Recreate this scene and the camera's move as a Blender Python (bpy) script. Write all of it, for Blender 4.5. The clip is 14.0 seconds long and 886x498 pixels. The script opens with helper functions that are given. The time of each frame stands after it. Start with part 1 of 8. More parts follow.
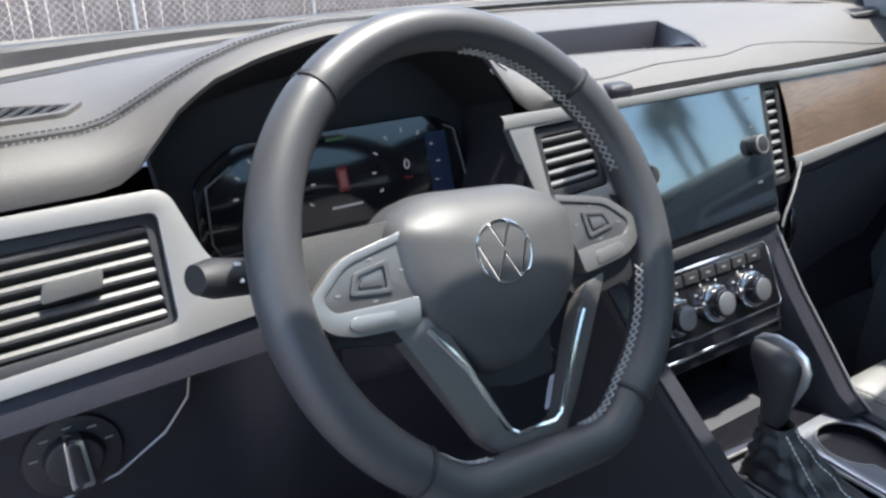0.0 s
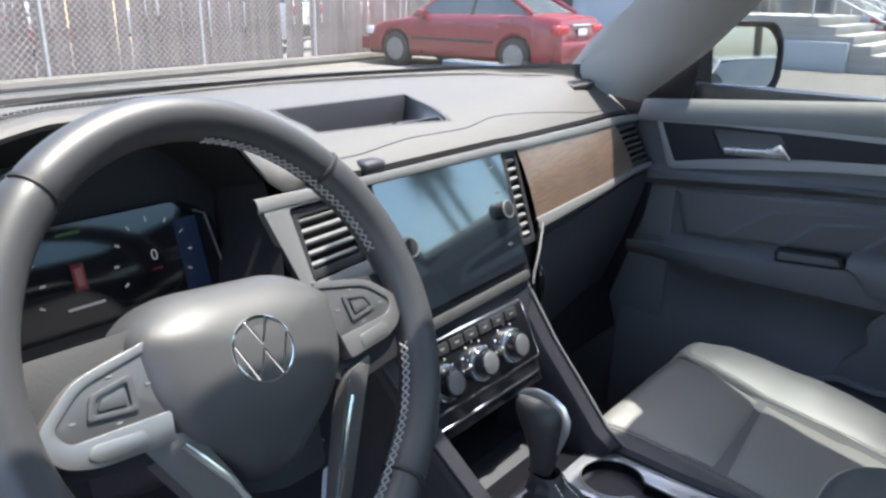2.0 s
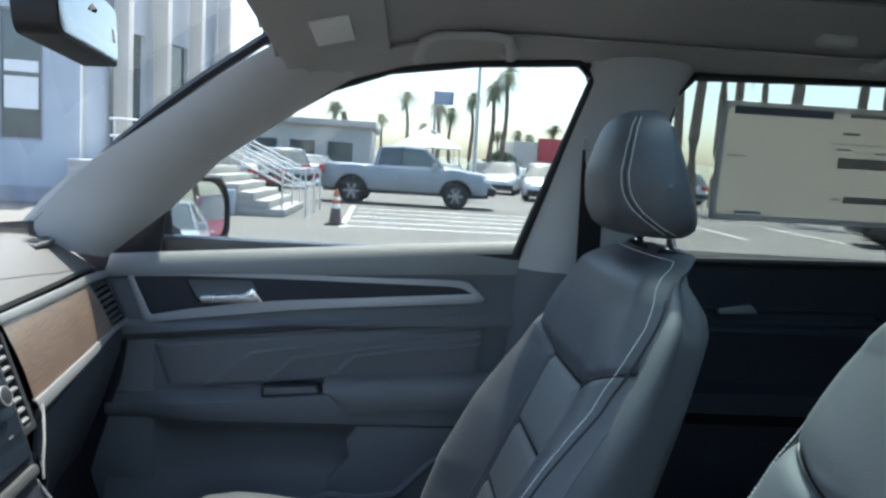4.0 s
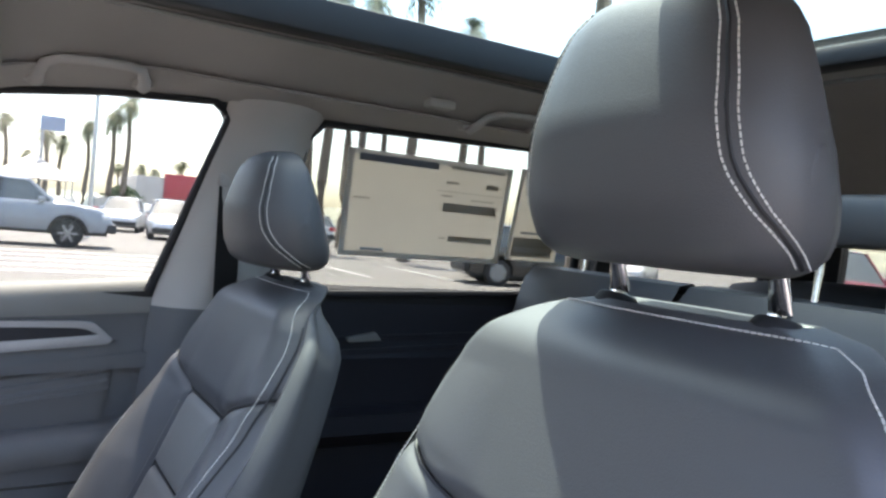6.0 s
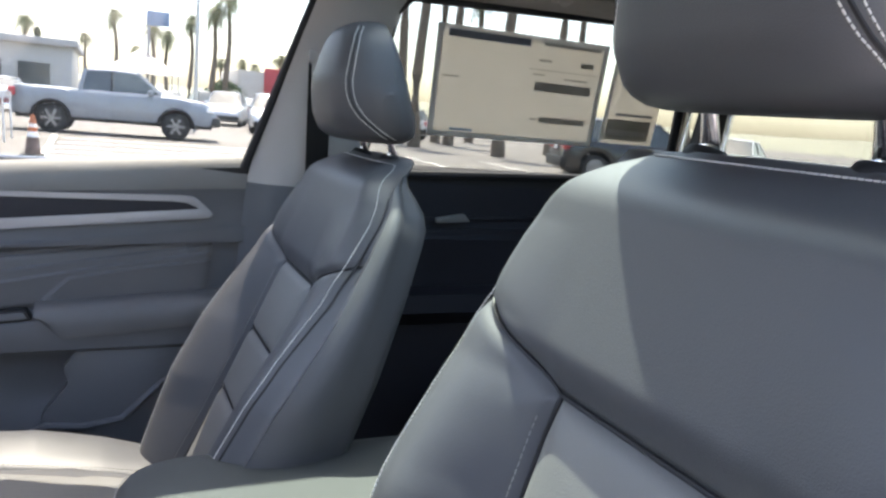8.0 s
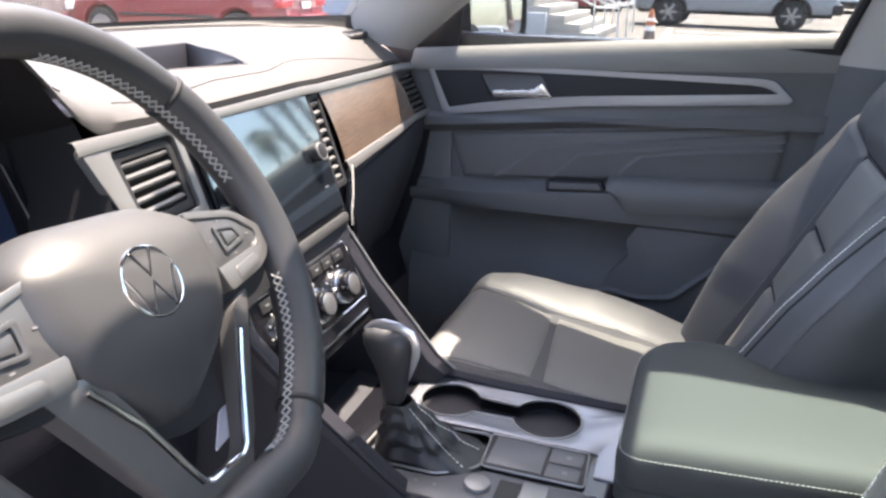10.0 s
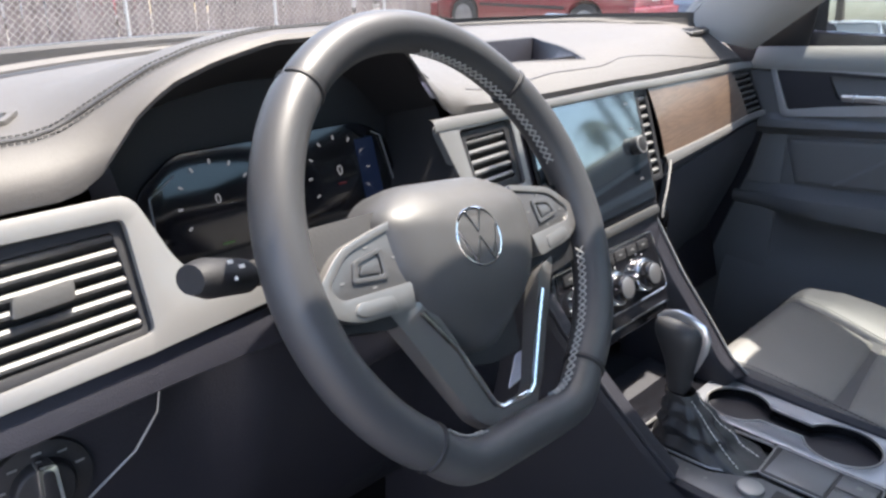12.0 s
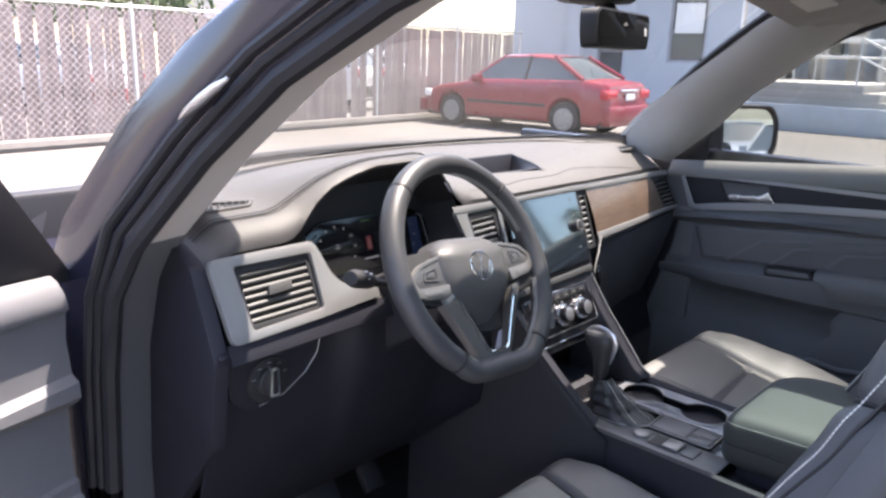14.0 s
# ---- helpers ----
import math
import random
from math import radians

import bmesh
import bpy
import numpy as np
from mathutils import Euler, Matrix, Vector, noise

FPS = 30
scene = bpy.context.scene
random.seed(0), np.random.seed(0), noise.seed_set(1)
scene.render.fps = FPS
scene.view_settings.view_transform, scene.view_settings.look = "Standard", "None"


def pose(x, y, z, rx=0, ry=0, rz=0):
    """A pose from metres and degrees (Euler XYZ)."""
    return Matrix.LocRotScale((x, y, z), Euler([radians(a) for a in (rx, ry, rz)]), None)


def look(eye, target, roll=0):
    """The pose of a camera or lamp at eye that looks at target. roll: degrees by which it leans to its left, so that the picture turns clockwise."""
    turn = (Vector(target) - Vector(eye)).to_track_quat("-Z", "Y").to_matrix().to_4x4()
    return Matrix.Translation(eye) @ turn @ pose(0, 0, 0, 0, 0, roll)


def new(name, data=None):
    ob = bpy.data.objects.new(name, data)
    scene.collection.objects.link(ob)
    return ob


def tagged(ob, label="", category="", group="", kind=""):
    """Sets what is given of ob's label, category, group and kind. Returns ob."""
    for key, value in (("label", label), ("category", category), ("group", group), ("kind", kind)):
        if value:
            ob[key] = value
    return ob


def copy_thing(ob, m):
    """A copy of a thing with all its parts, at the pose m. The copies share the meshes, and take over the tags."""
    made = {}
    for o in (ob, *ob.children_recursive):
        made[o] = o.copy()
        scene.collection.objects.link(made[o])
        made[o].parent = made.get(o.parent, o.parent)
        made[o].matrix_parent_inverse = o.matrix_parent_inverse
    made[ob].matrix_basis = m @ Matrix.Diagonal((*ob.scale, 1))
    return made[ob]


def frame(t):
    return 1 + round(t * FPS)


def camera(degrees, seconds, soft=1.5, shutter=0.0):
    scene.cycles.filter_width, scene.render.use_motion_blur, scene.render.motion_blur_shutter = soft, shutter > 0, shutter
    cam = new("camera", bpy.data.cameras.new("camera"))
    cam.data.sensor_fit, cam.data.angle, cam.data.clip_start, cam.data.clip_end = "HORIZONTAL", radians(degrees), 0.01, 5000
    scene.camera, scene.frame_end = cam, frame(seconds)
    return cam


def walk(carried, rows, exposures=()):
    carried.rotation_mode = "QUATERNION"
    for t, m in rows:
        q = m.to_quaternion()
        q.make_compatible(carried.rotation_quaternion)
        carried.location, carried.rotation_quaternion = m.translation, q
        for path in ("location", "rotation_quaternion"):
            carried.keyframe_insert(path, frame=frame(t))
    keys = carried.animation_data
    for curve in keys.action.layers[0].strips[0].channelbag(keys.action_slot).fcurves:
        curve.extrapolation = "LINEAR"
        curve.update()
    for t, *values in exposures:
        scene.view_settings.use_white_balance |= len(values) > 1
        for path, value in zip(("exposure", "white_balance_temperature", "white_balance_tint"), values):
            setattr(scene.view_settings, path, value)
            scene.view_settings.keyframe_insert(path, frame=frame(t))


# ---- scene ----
cam = camera(61.0, 14.0, soft=2.6)
PATH = [
    (0, (-0.684, -0.384, 1.338), (0.296, 1.17, 0.548), -0.9),
    (0.5, (-0.678, -0.387, 1.341), (0.363, 1.137, 0.571), -1.0),
    (1, (-0.675, -0.385, 1.346), (0.468, 1.077, 0.6), -0.7),
    (1.5, (-0.672, -0.383, 1.353), (0.612, 0.976, 0.643), 0.2),
    (2, (-0.665, -0.378, 1.355), (0.796, 0.825, 0.708), 1.1),
    (2.5, (-0.66, -0.369, 1.359), (0.994, 0.605, 0.799), 1.9),
    (3, (-0.659, -0.331, 1.367), (1.174, 0.329, 0.915), 2.5),
    (3.5, (-0.672, -0.295, 1.363), (1.281, -0.019, 1.032), 2.5),
    (4, (-0.707, -0.256, 1.368), (1.275, -0.39, 1.145), 3.4),
    (4.2, (-0.717, -0.244, 1.366), (1.254, -0.529, 1.183), 3.8),
    (6.3, (-0.752, -0.233, 1.361), (0.932, -1.31, 1.299), 4.8),
    (6.5, (-0.753, -0.235, 1.359), (0.919, -1.328, 1.279), 4.7),
    (7, (-0.756, -0.238, 1.343), (0.91, -1.336, 1.203), 4.6),
    (9.3, (-0.726, -0.294, 1.313), (1.175, -0.221, 0.694), 2.7),
    (9.5, (-0.72, -0.301, 1.302), (1.16, -0.053, 0.667), 2.1),
    (10, (-0.727, -0.302, 1.307), (1.048, 0.31, 0.618), 1.3),
    (10.5, (-0.737, -0.308, 1.305), (0.899, 0.593, 0.59), 0.6),
    (11, (-0.745, -0.309, 1.306), (0.748, 0.799, 0.569), 0.2),
    (11.5, (-0.759, -0.317, 1.311), (0.622, 0.928, 0.574), -0.0),
    (12, (-0.784, -0.349, 1.322), (0.551, 0.954, 0.601), 0.3),
    (12.5, (-0.901, -0.413, 1.345), (0.439, 0.91, 0.674), 0.6),
    (13, (-1.025, -0.494, 1.377), (0.343, 0.831, 0.765), 0.8),
    (13.5, (-1.123, -0.6, 1.409), (0.276, 0.716, 0.852), 1.4),
    (14, (-1.211, -0.691, 1.433), (0.202, 0.63, 0.928), 1.6),
]
walk(cam, [(t, look(eye, target, roll)) for t, eye, target, roll in PATH], exposures=((0, 2.6, 6450, 12), (2, 2.68, 6550, 12), (3, 2.6, 6550, 11), (4, 2.62, 6200, 6), (4.2, 2.64, 6200, 6), (6.3, 3.3, 7150, 19), (7.2, 3.3, 7150, 19), (9.3, 3.36, 7400, 21), (10.5, 3.16, 7350, 20), (12, 2.88, 6900, 16), (14, 2.76, 7000, 20)))

# ---- world, sun, exposure ----
SUN_EL, SUN_AZ = radians(72), radians(99.5)   # elevation; azimuth from straight ahead of the car towards its right side
world = bpy.data.worlds.new("sky")
scene.world = world
world.use_nodes = True
wn = world.node_tree.nodes
sky = wn.new("ShaderNodeTexSky")
sky.sky_type, sky.sun_disc = "NISHITA", False
sky.sun_elevation, sky.sun_rotation = SUN_EL, SUN_AZ
sky.air_density, sky.dust_density, sky.ozone_density = 1.0, 2.5, 1.0
wn["Background"].inputs[1].default_value = 0.15
world.node_tree.links.new(sky.outputs[0], wn["Background"].inputs[0])
sun = new("sun", bpy.data.lights.new("sun", "SUN"))
sun.data.energy, sun.data.angle, sun.data.color = 3.8, radians(0.6), (1.0, 0.95, 0.88)
SUN_DIR = Vector((math.cos(SUN_EL) * math.sin(SUN_AZ), math.cos(SUN_EL) * math.cos(SUN_AZ), math.sin(SUN_EL)))
sun.matrix_world = look(SUN_DIR * 50, (0, 0, 0))

# ---- materials ----
def mat(name, col, rough=0.5, metal=0.0, var=0.12, vscale=6.0, grain=0.0, gscale=500.0, cell=False, coat=0.0, rvar=0.08, rand=0.0, spec=0.5):
    """A procedural surface: colour varied at a large scale, fine grain as relief, uneven gloss."""
    m = bpy.data.materials.new(name)
    m.use_nodes = True
    nt, b = m.node_tree, m.node_tree.nodes["Principled BSDF"]
    N, L = nt.nodes.new, nt.links.new
    tc = N("ShaderNodeTexCoord")
    big = N("ShaderNodeTexNoise")
    big.inputs["Scale"].default_value, big.inputs["Detail"].default_value = vscale, 6
    L(tc.outputs["Object"], big.inputs["Vector"])
    ramp = N("ShaderNodeMapRange")
    ramp.inputs[1].default_value, ramp.inputs[2].default_value = 0.3, 0.7
    ramp.inputs[3].default_value, ramp.inputs[4].default_value = 1 - var, 1 + var
    L(big.outputs[0], ramp.inputs[0])
    mul = N("ShaderNodeVectorMath")
    mul.operation = "SCALE"
    mul.inputs[0].default_value = col[:3]
    L(ramp.outputs[0], mul.inputs["Scale"])
    colour = mul.outputs[0]
    if rand:
        oi = N("ShaderNodeObjectInfo")
        r2 = N("ShaderNodeMapRange")
        r2.inputs[3].default_value, r2.inputs[4].default_value = 1 - rand, 1 + rand
        L(oi.outputs["Random"], r2.inputs[0])
        m2 = N("ShaderNodeVectorMath")
        m2.operation = "SCALE"
        L(colour, m2.inputs[0])
        L(r2.outputs[0], m2.inputs["Scale"])
        colour = m2.outputs[0]
    L(colour, b.inputs["Base Color"])
    rr = N("ShaderNodeMapRange")
    rr.inputs[3].default_value, rr.inputs[4].default_value = max(0.02, rough - rvar), rough + rvar
    L(big.outputs[0], rr.inputs[0])
    L(rr.outputs[0], b.inputs["Roughness"])
    b.inputs["Metallic"].default_value = metal
    b.inputs["Coat Weight"].default_value = coat
    b.inputs["Specular IOR Level"].default_value = spec
    if grain:
        fine = N("ShaderNodeTexVoronoi" if cell else "ShaderNodeTexNoise")
        fine.inputs["Scale"].default_value = gscale
        L(tc.outputs["Object"], fine.inputs["Vector"])
        bump = N("ShaderNodeBump")
        bump.inputs["Strength"].default_value, bump.inputs["Distance"].default_value = grain, 0.001
        L(fine.outputs[0], bump.inputs["Height"])
        L(bump.outputs[0], b.inputs["Normal"])
    return m


def wood_mat():
    m = bpy.data.materials.new("wood_veneer")
    m.use_nodes = True
    nt, b = m.node_tree, m.node_tree.nodes["Principled BSDF"]
    N, L = nt.nodes.new, nt.links.new
    tc, mp = N("ShaderNodeTexCoord"), N("ShaderNodeMapping")
    mp.inputs["Scale"].default_value = (2.2, 2.2, 36)
    mp.inputs["Rotation"].default_value = (0, radians(-5), 0)
    mf = N("ShaderNodeMapping")
    mf.inputs["Scale"].default_value = (14, 14, 700)
    mf.inputs["Rotation"].default_value = (0, radians(-3), 0)
    L(tc.outputs["Object"], mf.inputs["Vector"])
    nf = N("ShaderNodeTexNoise")
    nf.inputs["Scale"].default_value, nf.inputs["Detail"].default_value = 1.0, 3
    L(mf.outputs[0], nf.inputs["Vector"])
    L(tc.outputs["Object"], mp.inputs["Vector"])
    n1 = N("ShaderNodeTexNoise")
    n1.inputs["Scale"].default_value, n1.inputs["Detail"].default_value, n1.inputs["Distortion"].default_value = 2.0, 3, 1.6
    L(mp.outputs[0], n1.inputs["Vector"])
    cr = N("ShaderNodeValToRGB")
    e = cr.color_ramp.elements
    e[0].position, e[0].color = 0.15, (0.070, 0.046, 0.034, 1)
    e[1].position, e[1].color = 0.85, (0.150, 0.102, 0.070, 1)
    wave = N("ShaderNodeMath")
    wave.operation = "PINGPONG"
    wave.inputs[1].default_value = 0.09
    L(n1.outputs[0], wave.inputs[0])
    amt = N("ShaderNodeMath")
    amt.operation = "MULTIPLY_ADD"
    amt.inputs[1].default_value = 4.5
    L(wave.outputs[0], amt.inputs[0])
    fade = N("ShaderNodeMath")
    fade.operation = "MULTIPLY_ADD"
    fade.inputs[1].default_value, fade.inputs[2].default_value = 0.9, -0.15
    L(nf.outputs[0], fade.inputs[0])
    L(fade.outputs[0], amt.inputs[2])
    L(amt.outputs[0], cr.inputs[0])
    L(cr.outputs[0], b.inputs["Base Color"])
    b.inputs["Roughness"].default_value = 0.38
    b.inputs["Coat Weight"].default_value = 0.3
    return m


def glass_mat(name, tint, gloss=1.0, rough=0.0, haze=0.0):
    """Thin pane: see-through, with a mirror gloss that grows at a grazing view and a pale diffuse veil for glare haze.
    """
    m = bpy.data.materials.new(name)
    m.use_nodes = True
    nt = m.node_tree
    N, L = nt.nodes.new, nt.links.new
    nt.nodes.remove(nt.nodes["Principled BSDF"])
    tr, gl, mx, fr = N("ShaderNodeBsdfTransparent"), N("ShaderNodeBsdfGlossy"), N("ShaderNodeMixShader"), N("ShaderNodeLayerWeight")
    pw, ad = N("ShaderNodeMath"), N("ShaderNodeMath")
    pw.operation, ad.operation = "POWER", "MULTIPLY_ADD"
    pw.inputs[1].default_value, ad.inputs[1].default_value, ad.inputs[2].default_value = 4.5, 0.75, 0.045
    tr.inputs[0].default_value = (*tint, 1)
    gl.inputs["Roughness"].default_value = rough
    gl.inputs[0].default_value = (gloss, gloss, gloss, 1)
    L(fr.outputs["Facing"], pw.inputs[0])
    L(pw.outputs[0], ad.inputs[0])
    L(ad.outputs[0], mx.inputs[0])
    L(tr.outputs[0], mx.inputs[1])
    L(gl.outputs[0], mx.inputs[2])
    last = mx.outputs[0]
    # pale diffuse share that imitates glare and reflections veiling the pane
    if haze:
        df, m2, nz, mr, tc = N("ShaderNodeBsdfDiffuse"), N("ShaderNodeMixShader"), N("ShaderNodeTexNoise"), N("ShaderNodeMapRange"), N("ShaderNodeTexCoord")
        df.inputs[0].default_value = (0.62, 0.60, 0.56, 1)
        nz.inputs["Scale"].default_value, nz.inputs["Detail"].default_value = 5.0, 5
        mr.inputs[1].default_value, mr.inputs[2].default_value = 0.3, 0.7
        mr.inputs[3].default_value, mr.inputs[4].default_value = haze * 0.75, haze * 1.25
        L(tc.outputs["Object"], nz.inputs["Vector"])
        L(nz.outputs[0], mr.inputs[0])
        L(mr.outputs[0], m2.inputs[0])
        L(last, m2.inputs[1])
        L(df.outputs[0], m2.inputs[2])
        last = m2.outputs[0]
    L(last, nt.nodes["Material Output"].inputs[0])
    return m


def glow_mat(name, col, strength):
    m = bpy.data.materials.new(name)
    m.use_nodes = True
    b = m.node_tree.nodes["Principled BSDF"]
    b.inputs["Base Color"].default_value = (0.01, 0.01, 0.01, 1)
    b.inputs["Emission Color"].default_value = (*col, 1)
    b.inputs["Emission Strength"].default_value = strength
    b.inputs["Roughness"].default_value = 0.3
    return m


M_DASH = mat("dash_soft_plastic", (0.066, 0.062, 0.060), 0.62, var=0.06, grain=0.2, gscale=1100, cell=True)
# lower plastic, darkened: the shade under the dashboard is put into its colour
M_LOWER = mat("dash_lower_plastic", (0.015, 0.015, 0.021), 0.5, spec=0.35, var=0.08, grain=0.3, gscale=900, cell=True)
M_LEATHER = mat("seat_leather", (0.068, 0.069, 0.074), 0.46, spec=0.45, var=0.07, vscale=4, grain=0.14, gscale=900, cell=True)
M_INSERT = mat("seat_insert_leather", (0.145, 0.143, 0.138), 0.52, var=0.07, vscale=4, grain=0.2, gscale=700, cell=True)
M_RIM = mat("wheel_leather", (0.041, 0.041, 0.044), 0.46, var=0.07, grain=0.07, gscale=1100, cell=True)
M_HUB = mat("hub_plastic", (0.052, 0.051, 0.052), 0.48, var=0.05, grain=0.10, gscale=1300, cell=True)
M_SILVER = mat("satin_silver", (0.225, 0.222, 0.219), 0.40, metal=0.5, var=0.04, grain=0.05, gscale=900)
M_CHROME = mat("chrome", (0.8, 0.8, 0.81), 0.12, metal=1.0, var=0.03, rvar=0.04)
M_GLOSS = mat("piano_black", (0.008, 0.008, 0.010), 0.12, var=0.1, coat=0.3, rvar=0.05)
M_BLACK = mat("matt_black", (0.012, 0.012, 0.014), 0.6, var=0.1, grain=0.2)
M_RUBBER = mat("rubber", (0.018, 0.018, 0.021), 0.5, var=0.15, vscale=20, grain=0.2, gscale=300, spec=0.25)
M_THREAD = mat("thread", (0.62, 0.61, 0.58), 0.7, var=0.1)
M_THREAD_GREY = mat("grey_thread", (0.17, 0.17, 0.17), 0.7, var=0.1)
M_THREAD_PALE = mat("pale_grey_thread", (0.28, 0.28, 0.27), 0.7, var=0.1)
M_THREAD_DARK = mat("dark_thread", (0.025, 0.025, 0.027), 0.7, var=0.1)
M_HEAD = mat("headliner_fabric", (0.36, 0.34, 0.32), 0.9, var=0.05, grain=0.5, gscale=1400)
M_PILLAR = mat("pillar_plastic", (0.42, 0.405, 0.39), 0.7, var=0.05, grain=0.4, gscale=900, cell=True)
M_KEYGREY = mat("key_print_grey", (0.16, 0.16, 0.16), 0.6)
M_BODY = mat("car_paint_dark_blue", (0.018, 0.019, 0.034), 0.22, metal=0.2, var=0.05, coat=0.35, rvar=0.03)
M_CARPET = mat("carpet", (0.018, 0.018, 0.019), 0.95, var=0.2, vscale=60, grain=0.8, gscale=700)
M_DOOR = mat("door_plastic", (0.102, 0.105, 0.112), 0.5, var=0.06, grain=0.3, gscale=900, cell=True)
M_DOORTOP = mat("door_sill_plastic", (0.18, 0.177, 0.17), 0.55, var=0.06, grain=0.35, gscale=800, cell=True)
M_WOOD = wood_mat()
M_GLASS = glass_mat("window_glass", (0.62, 0.65, 0.64), haze=0.025)
M_WIND = glass_mat("windscreen_glass", (0.66, 0.69, 0.68), haze=0.05)
M_TINT = glass_mat("rear_window_glass", (0.49, 0.52, 0.505), haze=0.02)
M_ROOFGLASS = glass_mat("sunroof_glass", (0.66, 0.76, 0.74))
M_WHITE = mat("white_marking", (0.75, 0.75, 0.73), 0.6, var=0.05)
M_MIRROR = mat("mirror_silver", (0.56, 0.61, 0.67), 0.02, metal=1.0, var=0.0, rvar=0.0)


def paper_mat(name, col):
    """Thin paper that lets light through."""
    m = mat(name, col, 0.85, var=0.05, vscale=9)
    nt = m.node_tree
    tl, mx = nt.nodes.new("ShaderNodeBsdfTranslucent"), nt.nodes.new("ShaderNodeMixShader")
    tl.inputs[0].default_value = (*col, 1)
    mx.inputs[0].default_value = 0.55
    nt.links.new(nt.nodes["Principled BSDF"].outputs[0], mx.inputs[1])
    nt.links.new(tl.outputs[0], mx.inputs[2])
    nt.links.new(mx.outputs[0], nt.nodes["Material Output"].inputs[0])
    return m

# ---- building helpers ----
def lerp(a, b, t):
    return a + (b - a) * t


def interp(table, x):
    xs, ys = zip(*table)
    return float(np.interp(x, xs, ys))


def smooth(a, b, x):
    t = min(1.0, max(0.0, (x - a) / (b - a)))
    return t * t * (3 - 2 * t)


def stands(ob):
    """Where an object stands in the world."""
    m = ob.matrix_basis.copy()
    return stands(ob.parent) @ ob.matrix_parent_inverse @ m if ob.parent else m


def part(name, bm, material, parent=None, label="", flat=False):
    """One mesh object made from bm (world coordinates), under a thing or a part."""
    bmesh.ops.recalc_face_normals(bm, faces=bm.faces[:])
    me = bpy.data.meshes.new(name)
    bm.to_mesh(me)
    bm.free()
    if not flat:
        me.polygons.foreach_set("use_smooth", [True] * len(me.polygons))
        me.set_sharp_from_angle(angle=radians(38))
    me.materials.append(material)
    ob = new(name, me)
    if parent:
        ob.parent = parent
        ob.matrix_parent_inverse = stands(parent).inverted()
    if label:
        ob["label"] = label
    return ob


def thing(name, loc, label, category, group="", kind=""):
    ob = new(name)
    ob.location = loc
    ob.empty_display_size = 0.05
    return tagged(ob, label, category, group, kind)


def sheet(bm, rows, close_u=False, close_v=False):
    """Quads between rows of points."""
    vs = [[bm.verts.new(p) for p in r] for r in rows]
    n, m = len(vs), len(vs[0])
    for i in range(n if close_v else n - 1):
        for j in range(m if close_u else m - 1):
            q = (vs[i][j], vs[i][(j + 1) % m], vs[(i + 1) % n][(j + 1) % m], vs[(i + 1) % n][j])
            try:
                bm.faces.new(q)
            except ValueError:
                pass
    return vs


def cap(bm, ring):
    bm.faces.new(ring)


def slab(rows, thick, close_u=False, close_v=False):
    bm = bmesh.new()
    sheet(bm, rows, close_u, close_v)
    bmesh.ops.recalc_face_normals(bm, faces=bm.faces[:])
    bmesh.ops.solidify(bm, geom=bm.faces[:], thickness=thick)
    return bm


def box(bm, lo, hi, bevel=0.0, seg=2, m=None):
    c = [(a + b) / 2 for a, b in zip(lo, hi)]
    s = [b - a for a, b in zip(lo, hi)]
    r = bmesh.ops.create_cube(bm, size=1, matrix=(m or Matrix()) @ Matrix.Translation(c) @ Matrix.Diagonal((*s, 1)))
    if bevel:
        es = list({e for v in r["verts"] for e in v.link_edges})
        bmesh.ops.bevel(bm, geom=es, offset=bevel, segments=seg, profile=0.5, affect="EDGES", clamp_overlap=True)
    return bm


def boxed(lo, hi, bevel=0.0, seg=2, m=None):
    return box(bmesh.new(), lo, hi, bevel, seg, m)


def cyl(bm, m, r1, r2, depth, seg=32, bevel=0.0):
    """A cone frustum along m's z, centred on m."""
    r = bmesh.ops.create_cone(bm, cap_ends=True, segments=seg, radius1=r1, radius2=r2, depth=depth, matrix=m)
    if bevel:
        es = [e for e in {e for v in r["verts"] for e in v.link_edges} if any(len(f.verts) > 4 for f in e.link_faces)]
        bmesh.ops.bevel(bm, geom=es, offset=bevel, segments=2, profile=0.5, affect="EDGES")
    return bm


def sweep(bm, pts, r, seg=10, closed=False, flat=1.0, up=(0, 0, 1)):
    """A tube along points; r may be a list; flat squeezes it along up."""
    pts = [Vector(p) for p in pts]
    n = len(pts)
    rings = []
    for i, p in enumerate(pts):
        a = pts[(i - 1) % n] if closed or i else pts[i]
        b = pts[(i + 1) % n] if closed or i < n - 1 else pts[i]
        d = (b - a).normalized()
        s = d.cross(Vector(up))
        if s.length < 1e-4:
            s = d.cross(Vector((1, 0, 0)))
        s.normalize()
        w = s.cross(d).normalized()
        rad = r[i] if isinstance(r, (list, tuple)) else r
        rings.append([p + rad * (math.cos(k) * s + flat * math.sin(k) * w) for k in (2 * math.pi * j / seg for j in range(seg))])
    vs = sheet(bm, rings, close_u=True, close_v=closed)
    if not closed:
        cap(bm, vs[0][::-1])
        cap(bm, vs[-1])
    return bm


def fillet(poly, r, seg=4):
    """Round the corners of a 2D polygon; r one radius or one per corner."""
    out, n = [], len(poly)
    for i in range(n):
        p, a, b = Vector(poly[i]), Vector(poly[i - 1]), Vector(poly[(i + 1) % n])
        rr = r[i] if isinstance(r, (list, tuple)) else r
        d1, d2 = (a - p), (b - p)
        k = min(rr, d1.length * 0.45, d2.length * 0.45)
        if k < 1e-5:
            out.append(tuple(p))
            continue
        s, e = p + d1.normalized() * k, p + d2.normalized() * k
        for j in range(seg + 1):
            t = j / seg
            q = s.lerp(p, t).lerp(p.lerp(e, t), t)
            out.append((q.x, q.y))
    return out


